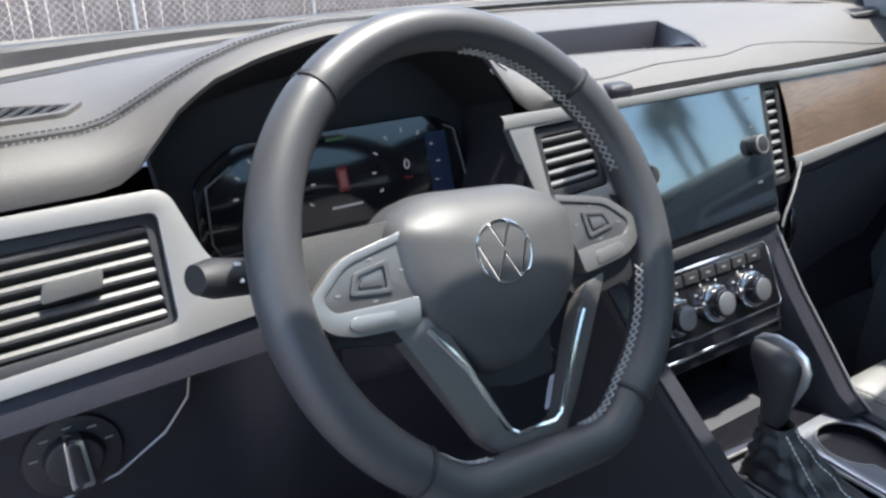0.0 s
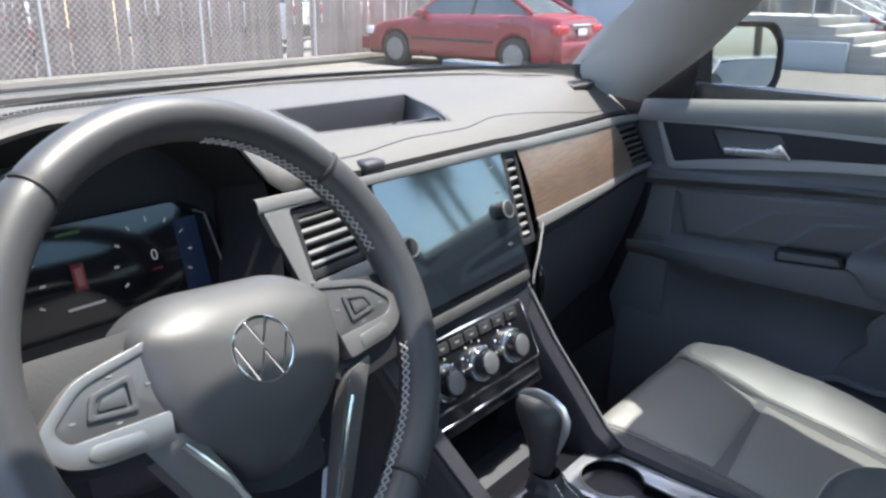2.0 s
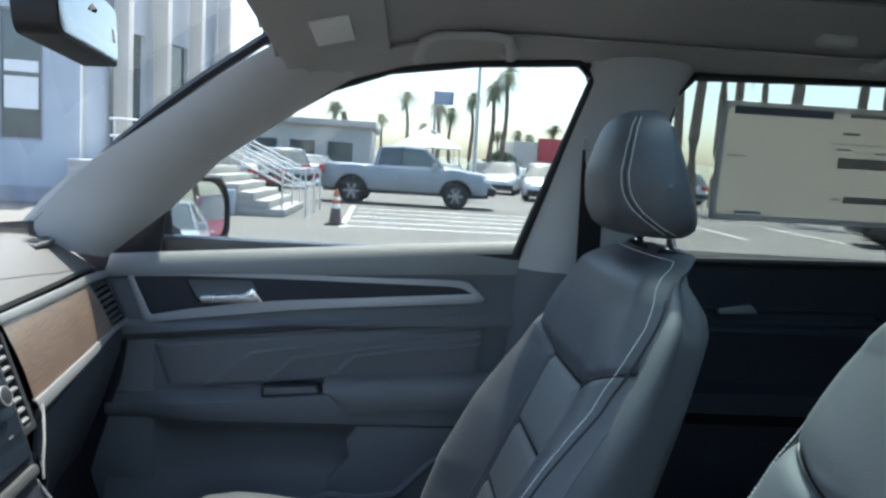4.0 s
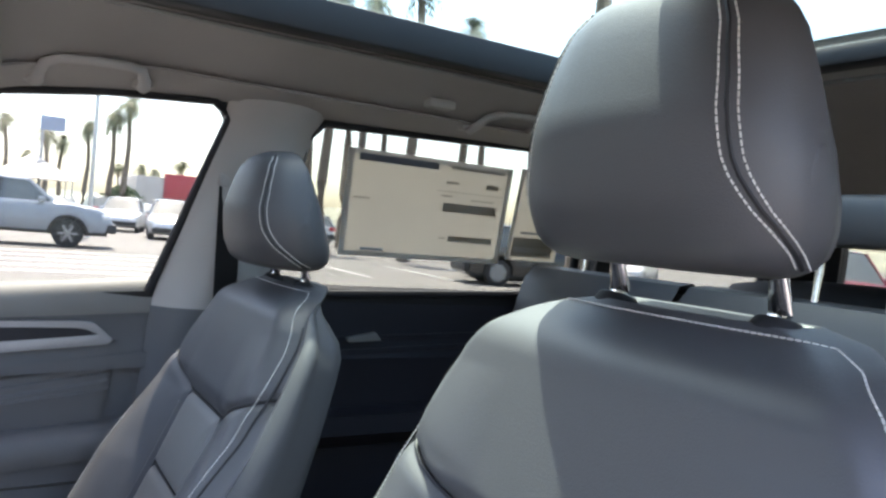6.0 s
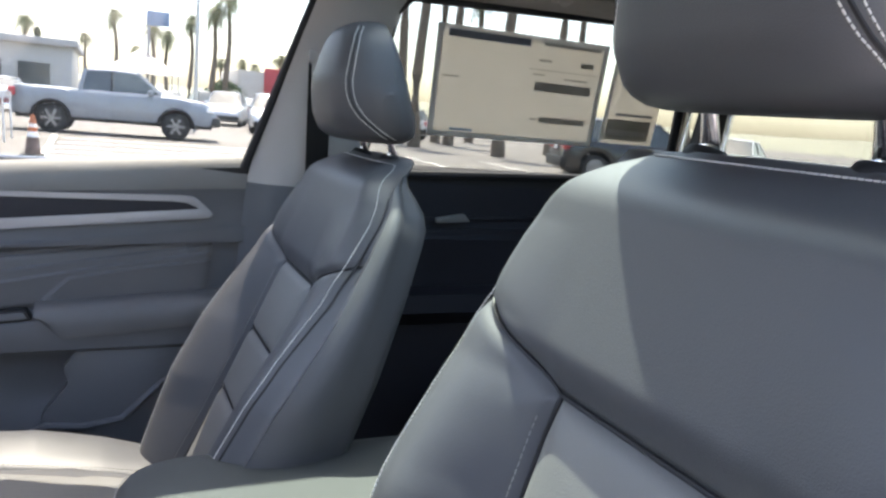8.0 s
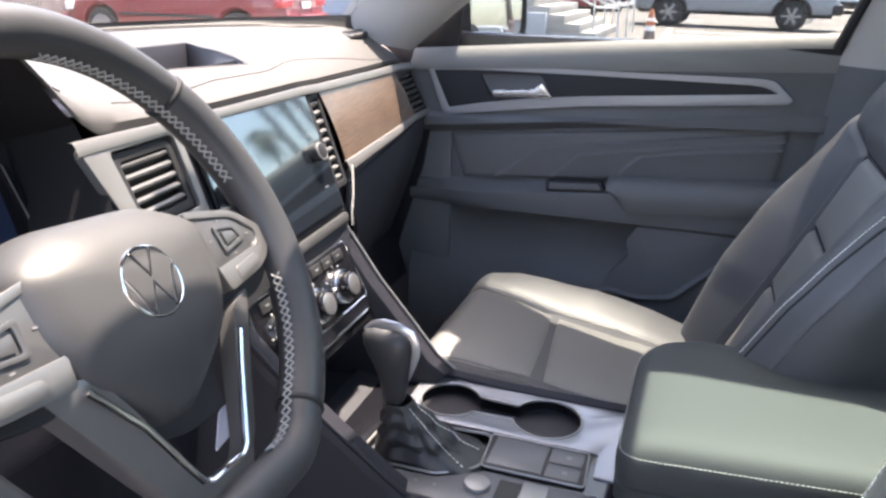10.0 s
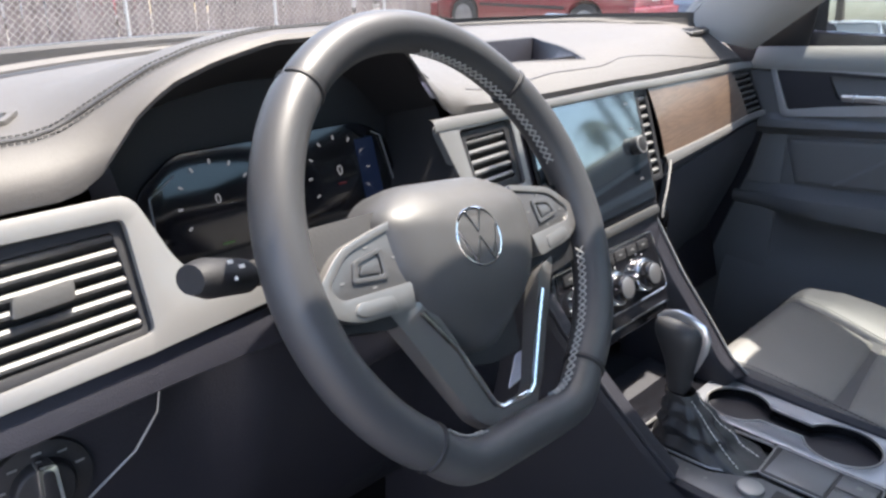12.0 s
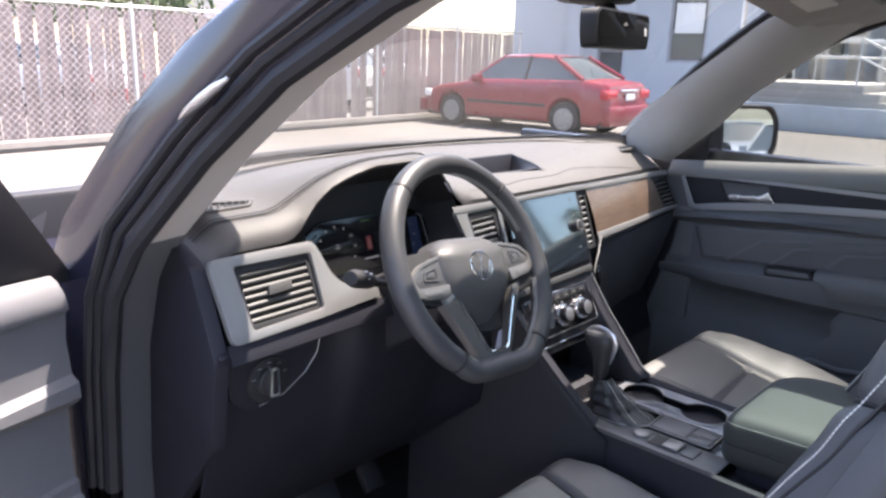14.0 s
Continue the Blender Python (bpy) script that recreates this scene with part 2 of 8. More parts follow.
def plate(outer, holes, place, depth, bevel=0.0, seg=2):
    """A plate with holes, cut from a 2D outline; place(a, b, d) gives the point at height d above the face's base."""
    bm = bmesh.new()
    edges = []
    for loop in (outer, *holes):
        vs = [bm.verts.new((a, b, 0)) for a, b in loop]
        edges += [bm.edges.new((vs[i], vs[(i + 1) % len(vs)])) for i in range(len(vs))]
    bmesh.ops.triangle_fill(bm, use_beauty=True, use_dissolve=False, edges=edges)
    base = bm.faces[:]
    ext = bmesh.ops.extrude_face_region(bm, geom=base)
    top = [v for v in ext["geom"] if isinstance(v, bmesh.types.BMVert)]
    for v in top:
        v.co.z = 1
    if bevel:
        rim = [e for e in bm.edges if e.verts[0].co.z > 0.5 and e.verts[1].co.z > 0.5 and any(abs(f.normal.z) < 0.5 or min(v.co.z for v in f.verts) < 0.5 for f in e.link_faces)]
        for v in bm.verts:
            v.co.z *= abs(depth)
        bmesh.ops.bevel(bm, geom=rim, offset=bevel, segments=seg, profile=0.5, affect="EDGES", clamp_overlap=True)
        k = 1.0 if depth > 0 else -1.0
    else:
        k = depth
    for v in bm.verts:
        v.co = Vector(place(v.co.x, v.co.y, v.co.z * k))
    return bm


def stitches(pts, parent, name="stitching", step=0.007, length=0.0045, r=0.0008, material=None, up=(0, 0, 1)):
    """A row of single stitches along a line of points, joined into one part."""
    bm = bmesh.new()
    pts = [Vector(p) for p in pts]
    cum = [0.0]
    for a, b in zip(pts, pts[1:]):
        cum.append(cum[-1] + (b - a).length)

    def at(s):
        for i in range(len(pts) - 1):
            if s <= cum[i + 1] or i == len(pts) - 2:
                k = (s - cum[i]) / max(1e-9, cum[i + 1] - cum[i])
                return pts[i].lerp(pts[i + 1], k)
    s = 0.0
    while s + length < cum[-1]:
        sweep(bm, [at(s), at(s + length / 2), at(s + length)], r, seg=5, up=up)
        s += step
    return part(name, bm, material or M_THREAD, parent)

# ---- car shell ----
def win_x(z):
    """How far out the side glass stands at height z."""
    return 0.80 - 0.26 * (z - 1.19)


WIN_FRONT = [(0.215, 1.15), (0.175, 1.31), (-0.064, 1.462), (-0.134, 1.497), (-0.236, 1.533), (-0.391, 1.555), (-0.58, 1.568), (-0.61, 1.54), (-0.503, 1.198)]
WIN_REAR = [(-0.745, 1.20), (-0.765, 1.52), (-0.80, 1.558), (-1.35, 1.575), (-1.62, 1.55), (-1.62, 1.225)]

floor_pan = part("floor", boxed((-0.82, -2.6, 0.36), (0.82, 0.9, 0.40), 0.01), M_CARPET)
tagged(floor_pan, "black carpeted floor of the car cabin", "floor", kind="structure")
firewall = part("wall_front", boxed((-0.80, 0.80, 0.40), (0.80, 0.85, 1.16), 0.01), M_BLACK)
tagged(firewall, "black bulkhead behind the dashboard", "wall", kind="structure")

# headliner with the panoramic opening
ROOF_X, ROOF_Y = (-0.40, 0.385), (-1.36, -0.29)


def roof_z(x, y):
    return 1.675 - 0.105 * abs(x / 0.66) ** 2.6 - 0.09 * smooth(-0.45, 0.05, y) - 0.06 * smooth(-1.4, -2.5, -abs(y)) - 0.10 * smooth(1.5, 2.5, -y)


def roof_strip(x0, x1, y0, y1, n, m):
    return [[(lerp(x0, x1, i / n), lerp(y0, y1, j / m), roof_z(lerp(x0, x1, i / n), lerp(y0, y1, j / m))) for i in range(n + 1)] for j in range(m + 1)]


bm = bmesh.new()
sheet(bm, roof_strip(-0.66, ROOF_X[0], -2.5, -0.05, 8, 30))
sheet(bm, roof_strip(ROOF_X[1], 0.66, -2.5, -0.05, 8, 30))
sheet(bm, roof_strip(ROOF_X[0], ROOF_X[1], -2.5, ROOF_Y[0], 12, 14))
sheet(bm, roof_strip(ROOF_X[0], ROOF_X[1], ROOF_Y[1], -0.05, 12, 8))
bmesh.ops.remove_doubles(bm, verts=bm.verts[:], dist=0.001)
bmesh.ops.recalc_face_normals(bm, faces=bm.faces[:])
bmesh.ops.solidify(bm, geom=bm.faces[:], thickness=-0.03)
headliner = part("ceiling", bm, M_HEAD)
tagged(headliner, "beige-grey fabric headliner with an opening for the glass roof", "ceiling", kind="structure")

sunroof = thing("sunroof", (0, -0.9, 1.68), "panoramic glass sunroof in a black frame with a bright edge", "sunroof")
bm = bmesh.new()
for lo, hi in (((-0.41, -1.38, 1.645), (-0.365, -0.27, 1.70)), ((0.345, -1.38, 1.645), (0.395, -0.27, 1.70)), ((-0.365, -1.38, 1.668), (0.345, -1.33, 1.70)), ((-0.365, -0.32, 1.640), (0.345, -0.27, 1.70))):
    box(bm, lo, hi, 0.006)
part("frame", bm, M_BLACK, sunroof)
bm = bmesh.new()
sweep(bm, [(0.397, -1.37, 1.640), (0.397, -0.29, 1.640)], 0.004, 6)
sweep(bm, [(-0.413, -1.37, 1.640), (-0.413, -0.29, 1.640)], 0.004, 6)
sweep(bm, [(-0.40, -1.385, 1.655), (0.40, -1.385, 1.655)], 0.004, 6)
part("edge_trim", bm, M_SILVER, sunroof, "bright edge trim")
part("glass", boxed((-0.385, -1.35, 1.70), (0.385, -0.28, 1.705)), M_ROOFGLASS, sunroof)

# outer roof skin
bm = bmesh.new()
rows = []
for j in range(13):
    y = lerp(-2.6, -0.02, j / 12)
    rows.append([(x, y, roof_z(x * 0.9, y) + 0.05) for x in (-0.74, -0.55, -0.42)])
sheet(bm, rows)
sheet(bm, [[(-p[0], p[1], p[2]) for p in r] for r in rows])
for y0, y1 in ((-2.6, -1.37), (-0.28, -0.14)):
    sheet(bm, [[(x, lerp(y0, y1, j / 6), roof_z(x * 0.9, lerp(y0, y1, j / 6)) + 0.05) for x in np.linspace(-0.42, 0.42, 9)] for j in range(7)])
roof_skin = part("roof_skin", bm, M_BODY)
tagged(roof_skin, "dark blue painted outer roof of the car", "roof", kind="structure")


def pillar_a(s, name, label):
    a = [(0.70, 0.44, 1.19), (0.675, 0.36, 1.275), (0.66, 0.315, 1.312), (0.615, 0.12, 1.445), (0.58, 0.02, 1.51), (0.54, -0.08, 1.565)]
    b = [(0.75, 0.29, 1.16), (0.755, 0.17, 1.26), (0.748, 0.08, 1.355), (0.73, -0.064, 1.455), (0.712, -0.17, 1.518), (0.69, -0.30, 1.575)]
    rows = []
    for p, q in zip(a, b):
        p, q = Vector(p), Vector(q)
        row = []
        for k in range(9):
            t = k / 8
            o = Vector((-0.035, -0.035, 0.0)) * math.sin(math.pi * t) ** 0.7
            c = p.lerp(q, t) + o
            row.append((s * c.x, c.y, c.z))
        rows.append(row)
    ob = part(name, slab(rows, 0.006), M_PILLAR)
    return tagged(ob, label, "pillar", kind="structure")


pillar_a(1, "trim_pillar_right", "light grey plastic trim on the right windscreen pillar")
pillar_a(-1, "trim_pillar_left", "light grey plastic trim on the left windscreen pillar")


def wind_base(x):
    return 0.63 - 0.42 * x * x


def windscreen(x, t):
    """A point of the windscreen: t 0 at the base, 1 at the roof."""
    lo = Vector((x, wind_base(x), 1.19))
    hi = Vector((x * 0.80, -0.06 - 0.03 * x * x, 1.61 - 0.05 * x * x))
    c = lo.lerp(hi, t)
    c.z += 0.03 * math.sin(math.pi * t)
    return c


bm = bmesh.new()
sheet(bm, [[windscreen(lerp(-0.73, 0.73, i / 20), j / 10) for i in range(21)] for j in range(11)])
windshield = part("window_windshield", bm, M_WIND)
tagged(windshield, "clear curved windscreen above the dashboard", "windscreen", kind="structure")
bm = bmesh.new()
lip_rows = []
for x in np.linspace(-0.74, 0.74, 25):
    zt, w = interp([(-0.74, 1.238), (-0.2, 1.226), (0.2, 1.219), (0.74, 1.216)], x), wind_base(x)
    lip_rows.append([(x, w + 0.012, 1.160), (x, w + 0.016, zt - 0.005), (x, w + 0.020, zt - 0.001), (x, w + 0.032, zt), (x, w + 0.060, 1.175)])
sheet(bm, lip_rows)
tagged(part("cowl_lip", bm, M_BLACK), "black plastic lip below the windscreen", "cowl", kind="structure")
bm = bmesh.new()
for s in (-1, 1):
    sweep(bm, [windscreen(s * 0.70, j / 10) + Vector((0, 0, -0.004)) for j in range(11)], 0.010, 6)
sweep(bm, [windscreen(lerp(-0.7, 0.7, i / 20), 0.985) for i in range(21)], 0.014, 6)
tagged(part("windshield_seal", bm, M_RUBBER), "black rubber seal round the windscreen", "seal", kind="structure")


def pillar_b(s, low=False):
    a = [(0.80, -0.50, 0.95), (0.79, -0.515, 1.17), (0.765, -0.535, 1.28), (0.735, -0.565, 1.40), (0.70, -0.605, 1.53), (0.67, -0.61, 1.60)]
    b = [(0.80, -0.70, 0.95), (0.785, -0.715, 1.17), (0.76, -0.735, 1.28), (0.735, -0.755, 1.40), (0.70, -0.775, 1.53), (0.67, -0.80, 1.60)]
    rows = []
    for p, q in zip(a, b):
        p, q = Vector(p), Vector(q)
        row = []
        for k in range(9):
            t = k / 8
            c = p.lerp(q, t) + Vector((-0.045, 0, 0)) * math.sin(math.pi * t) ** 0.6
            row.append((s * c.x, c.y - (0.13 if s < 0 else 0), c.z))
        rows.append(row)
    return slab(rows[:2] if low else rows[1:], 0.008)


for s, nm in ((1, "trim_pillar_foot_right"), (-1, "trim_pillar_foot_left")):
    tagged(part(nm, pillar_b(s, True), M_DOOR), "dark plastic lower part of the centre pillar", "pillar", kind="structure")
tagged(part("trim_pillar_centre_right", pillar_b(1), M_PILLAR), "light grey plastic centre pillar trim between the doors", "pillar", kind="structure")
tagged(part("trim_pillar_centre_left", pillar_b(-1), M_PILLAR), "light grey plastic centre pillar trim behind the driver's seat", "pillar", kind="structure")


# side wall above the belt line with the glass openings
def side_frame(s):
    outer = [(0.47, 1.15), (0.30, 1.20), (0.05, 1.45), (-0.10, 1.55), (-0.30, 1.60), (-2.5, 1.62), (-2.5, 1.18), (-0.70, 1.18)]
    return outer


def side_place(s):
    return lambda y, z, d: (s * (win_x(z) + 0.012 - d), y, z)


quarter = [(-1.70, 1.24), (-1.72, 1.54), (-2.2, 1.53), (-2.35, 1.27)]
front_hole = fillet(WIN_FRONT, [0.005, 0.01, 0.02, 0.02, 0.02, 0.02, 0.03, 0.03, 0.01])
rear_hole = fillet(WIN_REAR, [0.01, 0.05, 0.06, 0.02, 0.05, 0.02])
bm = plate(side_frame(1), [front_hole, rear_hole, fillet(quarter, 0.03)], side_place(1), 0.03, 0.0)
tagged(part("wall_right_upper", bm, M_BLACK), "dark window surrounds along the right side of the car", "window surround", kind="structure")
bm = plate([(-0.70, 1.18), (-0.70, 1.60), (-2.5, 1.62), (-2.5, 1.18)], [rear_hole, fillet(quarter, 0.03)], side_place(-1), 0.03, 0.0)
tagged(part("wall_left_upper", bm, M_BLACK), "dark window surrounds along the left side of the car", "window surround", kind="structure")
# headliner edge rolled down to the window tops
for s, nm in ((1, "trim_roof_right"), (-1, "trim_roof_left")):
    rows = []
    for j in range(25):
        y = lerp(-2.45, -0.06, j / 24)
        top = roof_z(0.60, y) - 0.004
        edge = interp([(-2.45, 1.56), (-1.62, 1.562), (-1.35, 1.578), (-0.80, 1.566), (-0.58, 1.574), (-0.391, 1.560), (-0.236, 1.538), (-0.134, 1.502), (-0.064, 1.467)], y)
        rows.append([(s * 0.58, y, max(top, edge) + 0.004), (s * 0.62, y, lerp(top, edge, 0.35)), (s * 0.662, y, lerp(top, edge, 0.72)), (s * (win_x(edge) - 0.016), y, edge)])
    tagged(part(nm, slab(rows, 0.004), M_HEAD), "beige-grey fabric roof edge above the door windows", "headliner", kind="structure")


def pane(poly, s, name, label, material):
    bm = plate(poly, [], lambda y, z, d: (s * (win_x(z) + 0.006 - d), y, z), 0.004)
    ob = part(name, bm, material, flat=True)
    return tagged(ob, label, "window", kind="structure")


pane([(y * 1.0, z) for y, z in WIN_FRONT], 1, "window_1", "clear front passenger door window", M_GLASS)
pane(WIN_REAR, 1, "window_2", "lightly tinted rear passenger door window", M_TINT)
pane(quarter, 1, "window_3", "tinted rear quarter window", M_TINT)
pane(WIN_REAR, -1, "window_4", "lightly tinted rear door window behind the driver", M_TINT)
pane(quarter, -1, "window_5", "tinted rear quarter window on the driver's side", M_TINT)

# lower side walls, rear wall with its window
for s, nm in ((1, "wall_right"), (-1, "wall_left")):
    y1 = 0.9 if s > 0 else -0.62
    tagged(part(nm, boxed((min(s * 0.86, s * 0.90), -2.6, 0.36), (max(s * 0.86, s * 0.90), y1, 1.19), 0.01), M_BODY), "dark blue painted lower side of the car body", "car side", kind="structure")
bm = plate([(-0.86, 0.36), (0.86, 0.36), (0.80, 1.2), (0.66, 1.62), (-0.66, 1.62), (-0.80, 1.2)], [fillet([(-0.62, 1.2), (0.62, 1.2), (0.55, 1.52), (-0.55, 1.52)], 0.04)], lambda a, b, d: (a, -2.5 + (b - 1.2) * 0.3 * (b > 1.2) - d, b), 0.04)
tagged(part("wall_rear", bm, M_BLACK), "dark tailgate trim with the rear window", "tailgate", kind="structure")
bm = plate([(-0.64, 1.18), (0.64, 1.18), (0.57, 1.54), (-0.57, 1.54)], [], lambda a, b, d: (a, -2.51 + (b - 1.2) * 0.3 * (b > 1.2) - d, b), 0.004)
tagged(part("window_6", bm, M_TINT), "tinted rear window of the tailgate", "window", kind="structure")

# kick panels in the front footwells
for s, nm in ((1, "trim_kick_right"),):
    tagged(part(nm, boxed((min(s * 0.772, s * 0.79), 0.20, 0.40), (max(s * 0.772, s * 0.79), 0.84, 1.02), 0.006), M_DOOR), "dark plastic kick panel beside the footwell", "trim panel", kind="structure")

# ---- dashboard ----
def trim_y(x):
    """Plan line of the decor strip's top edge."""
    return interp([(-0.78, 0.152), (-0.54, 0.166), (-0.25, 0.180), (-0.1, 0.190), (0.2, 0.207), (0.45, 0.247), (0.63, 0.281), (0.78, 0.293)], x)


def band(x, z, d=0.0):
    """A point of the decor strip's leaning face, d metres proud of it."""
    lean = interp([(-0.35, 0.5), (-0.13, 0.38)], x)
    return Vector((x, trim_y(x) - (1.168 - z) * lean - d * 0.92, z + d * 0.38))


def hood(x):
    """Rise of the instrument hood over the dashboard's top."""
    return interp([(-0.62, 0), (-0.60, 0.004), (-0.588, 0.010), (-0.555, 0.027), (-0.528, 0.040), (-0.49, 0.053), (-0.45, 0.061), (-0.42, 0.064)], x) * (1 - smooth(-0.315, -0.215, x))


def brow(x):
    """Rise of the hood's front lower edge."""
    return interp([(-0.605, 0), (-0.588, 0.013), (-0.578, 0.023), (-0.555, 0.047), (-0.528, 0.063), (-0.49, 0.075), (-0.45, 0.083), (-0.43, 0.086)], x) * (1 - smooth(-0.315, -0.215, x))


dash = thing("dashboard", (0, 0.35, 0.9), "dark grey soft dashboard with silver and wood decor strip", "dashboard")


def pad_row(x):
    h, t = hood(x), trim_y(x)
    wb = wind_base(x) - 0.005
    k = h / 0.064
    e = 1.170 + max(brow(x), h * 0.96)
    pts = [(t + 0.004 + 0.01 * k, e), (t + 0.004 + 0.008 * k, max(1.180 + h * 0.6, e + 0.004)), (t + 0.012 + 0.004 * k, max(1.192 + h * 0.9, e + 0.008)), (t + 0.035, 1.203 + h * 0.98), (t + 0.075, 1.210 + h * 0.86),
           (t + 0.12, 1.213 + h * 0.60), (t + 0.17, 1.214 + h * 0.28)]
    y0 = t + 0.17
    for f in [k / 16 for k in range(1, 16)] + [1.0]:
        y = lerp(y0, wb, f)
        pts.append((y, 1.214 + h * 0.28 * (1 - f) ** 2 + 0.004 * math.sin(f * 3.1) - 0.02 * smooth(0.9, 1.0, f)))
    dip = 0.010 * smooth(-0.25, -0.12, x)
    fall = 1.171 - interp([(-0.26, 1.171), (-0.1, 1.1665), (0.15, 1.1635), (0.60, 1.1435), (0.70, 1.1375), (0.77, 1.133)], x)
    pts = [(y, z - dip * (1 - smooth(0.35, 0.6, y)) * smooth(1.172, 1.195, z) - fall * (1 - smooth(t + 0.01, t + 0.10, y))) for y, z in pts]
    end = smooth(0.70, 0.765, abs(x))
    return [(x, y, z - 0.03 * end) for y, z in pts]


def pad_z(x, y):
    r = pad_row(x)
    return float(np.interp(y, [p[1] for p in r], [p[2] for p in r]))


xs = [lerp(-0.765, 0.765, i / 96) for i in range(97)]
TRAY = [Vector((-0.096, 0.280)), Vector((0.113, 0.259)), Vector((0.188, 0.405)), Vector((-0.056, 0.409))]   # front left, front right, back right, back left
bm = bmesh.new()
sheet(bm, [pad_row(x) for x in xs])
for a, b in zip(TRAY, TRAY[1:] + TRAY[:1]):
    near = [f for f in bm.faces if -0.16 < f.calc_center_median().x < 0.25 and 0.22 < f.calc_center_median().y < 0.45]
    geom = near + list({e for f in near for e in f.edges}) + list({v for f in near for v in f.verts})
    side = (b - a).normalized()
    bmesh.ops.bisect_plane(bm, geom=geom, dist=1e-5, plane_co=(a.x, a.y, 0), plane_no=(side.y, -side.x, 0))
doomed = []
for f in bm.faces:
    c = f.calc_center_median()
    if all((b - a).x * (c.y - a.y) - (b - a).y * (c.x - a.x) > 0 for a, b in zip(TRAY, TRAY[1:] + TRAY[:1])):
        doomed.append(f)
bmesh.ops.delete(bm, geom=doomed, context="FACES")
part("top_pad", bm, M_DASH, dash)

# tray: a shallow bowl that deepens towards the windscreen
def tray_ring(front, back, left, right, drop, sink=0.0, n=10):
    fl, fr, br, bl = TRAY
    q = [fl + Vector((left, front)), fr + Vector((-right, front)), br + Vector((-right, -back)), bl + Vector((left, -back))]
    ring = []
    for a, b in zip(q, q[1:] + q[:1]):
        for k in range(n):
            c = a.lerp(b, k / n)
            ring.append((c.x, c.y, pad_z(c.x, c.y) - drop if not sink else 1.198 - sink * (c.y - 0.265)))
    return ring


bm = bmesh.new()
vs = sheet(bm, [tray_ring(-0.004, -0.004, -0.004, -0.004, -0.0006), tray_ring(0, 0, 0, 0, 0.0004), tray_ring(0.002, 0.002, 0.002, 0.002, 0.004), tray_ring(0.004, 0.012, 0.020, 0.016, 0, 0.22)], close_u=True)
cap(bm, vs[-1])
part("tray", bm, M_LOWER, dash, "open dark tray let into the top")
for k in range(2):
    bm = bmesh.new()
    sweep(bm, [(-0.010 + 0.05 * k, 0.285, 1.1945), (0.012 + 0.05 * k, 0.312, 1.1885)], 0.0012, 6)
    part("tray_rib", bm, M_LOWER, dash)
# ledge that rises to the windscreen, and the defroster slots before it
bm = bmesh.new()
rows = []
for x in np.linspace(-0.75, 0.75, 41):
    w = wind_base(x)
    e = windscreen(x, 0.078)
    z0 = pad_z(x, w - 0.075)
    rows.append([(x, w - 0.062, z0 - 0.006), (x, w - 0.060, z0 + 0.003), (x, w - 0.056, z0 + 0.005), tuple(Vector((x, w - 0.056, z0 + 0.005)).lerp(e, 0.5)), (e.x, e.y - 0.004, e.z - 0.003)])
sheet(bm, rows)
part("rear_ledge", bm, M_DASH, dash)
for x0, x1 in ((-0.745, -0.40), (0.06, 0.63)):
    bm = bmesh.new()
    rows = []
    for x in np.linspace(x0, x1, 20):
        k = smooth(-0.40, -0.52, x) if x < 0 else smooth(0.63, 0.5, x) * smooth(0.06, 0.16, x)
        y = wind_base(x) - 0.0625
        z = pad_z(x, y - 0.012) + 0.0008
        rows.append([(x, y - 0.013 * k - 0.001, z), (x, y, z + 0.0003)])
    sheet(bm, rows)
    part("defroster_slot", bm, M_BLACK, dash)
bm = boxed((-0.112, 0.186, 1.160), (-0.076, 0.212, 1.181), 0.008, 3)
part("sensor_cover", bm, M_LOWER, dash, "small dark sensor cover")

# lower body of the dashboard
def low_row(x):
    t = trim_y(x) - interp([(-0.35, 0.062), (-0.13, 0.047)], x)
    out = smooth(0.2, 0.3, abs(x))
    left = 1 - smooth(-0.56, -0.50, x)
    up = 0.012 * smooth(-0.25, -0.45, x) if x < 0 else 0.0
    return [(x, t + 0.016, 1.048 + up), (x, t + 0.009, 1.043 + up), (x, t + 0.010, 1.034 + up), (x, t + 0.014 + 0.032 * left, 1.026 + 0.6 * up), (x, t + 0.016 + 0.032 * left, 0.99), (x, t + 0.014 + 0.03 * out + 0.01 * left, 0.90), (x, t + 0.03 + 0.06 * out, 0.78), (x, 0.30, 0.66), (x, 0.45, 0.62), (x, 0.62, 0.60), (x, 0.78, 0.80)]


part("lower_body", slab([low_row(x) for x in xs], 0.004), M_LOWER, dash, "dark lower dashboard")
# same plastic as the lower body, lightened to paint in the passenger side's light
M_LOWER_LIT = mat("dash_lower_plastic_lit", (0.052, 0.053, 0.062), 0.5, var=0.08, grain=0.3, gscale=900, cell=True, spec=0.4)
part("knee_ledge", slab([[(x, y - 0.004, z) for x, y, z in low_row(x)[1:4]] for x in np.linspace(0.205, 0.735, 14)], 0.003), M_LOWER_LIT, dash, "padded ledge above the glove box")
part("glove_box", slab([[(x, y - 0.005, z - 0.003) for x, y, z in low_row(x)[3:7]] for x in np.linspace(0.215, 0.725, 14)], 0.004), M_LOWER_LIT, dash, "dark grained glove box lid")
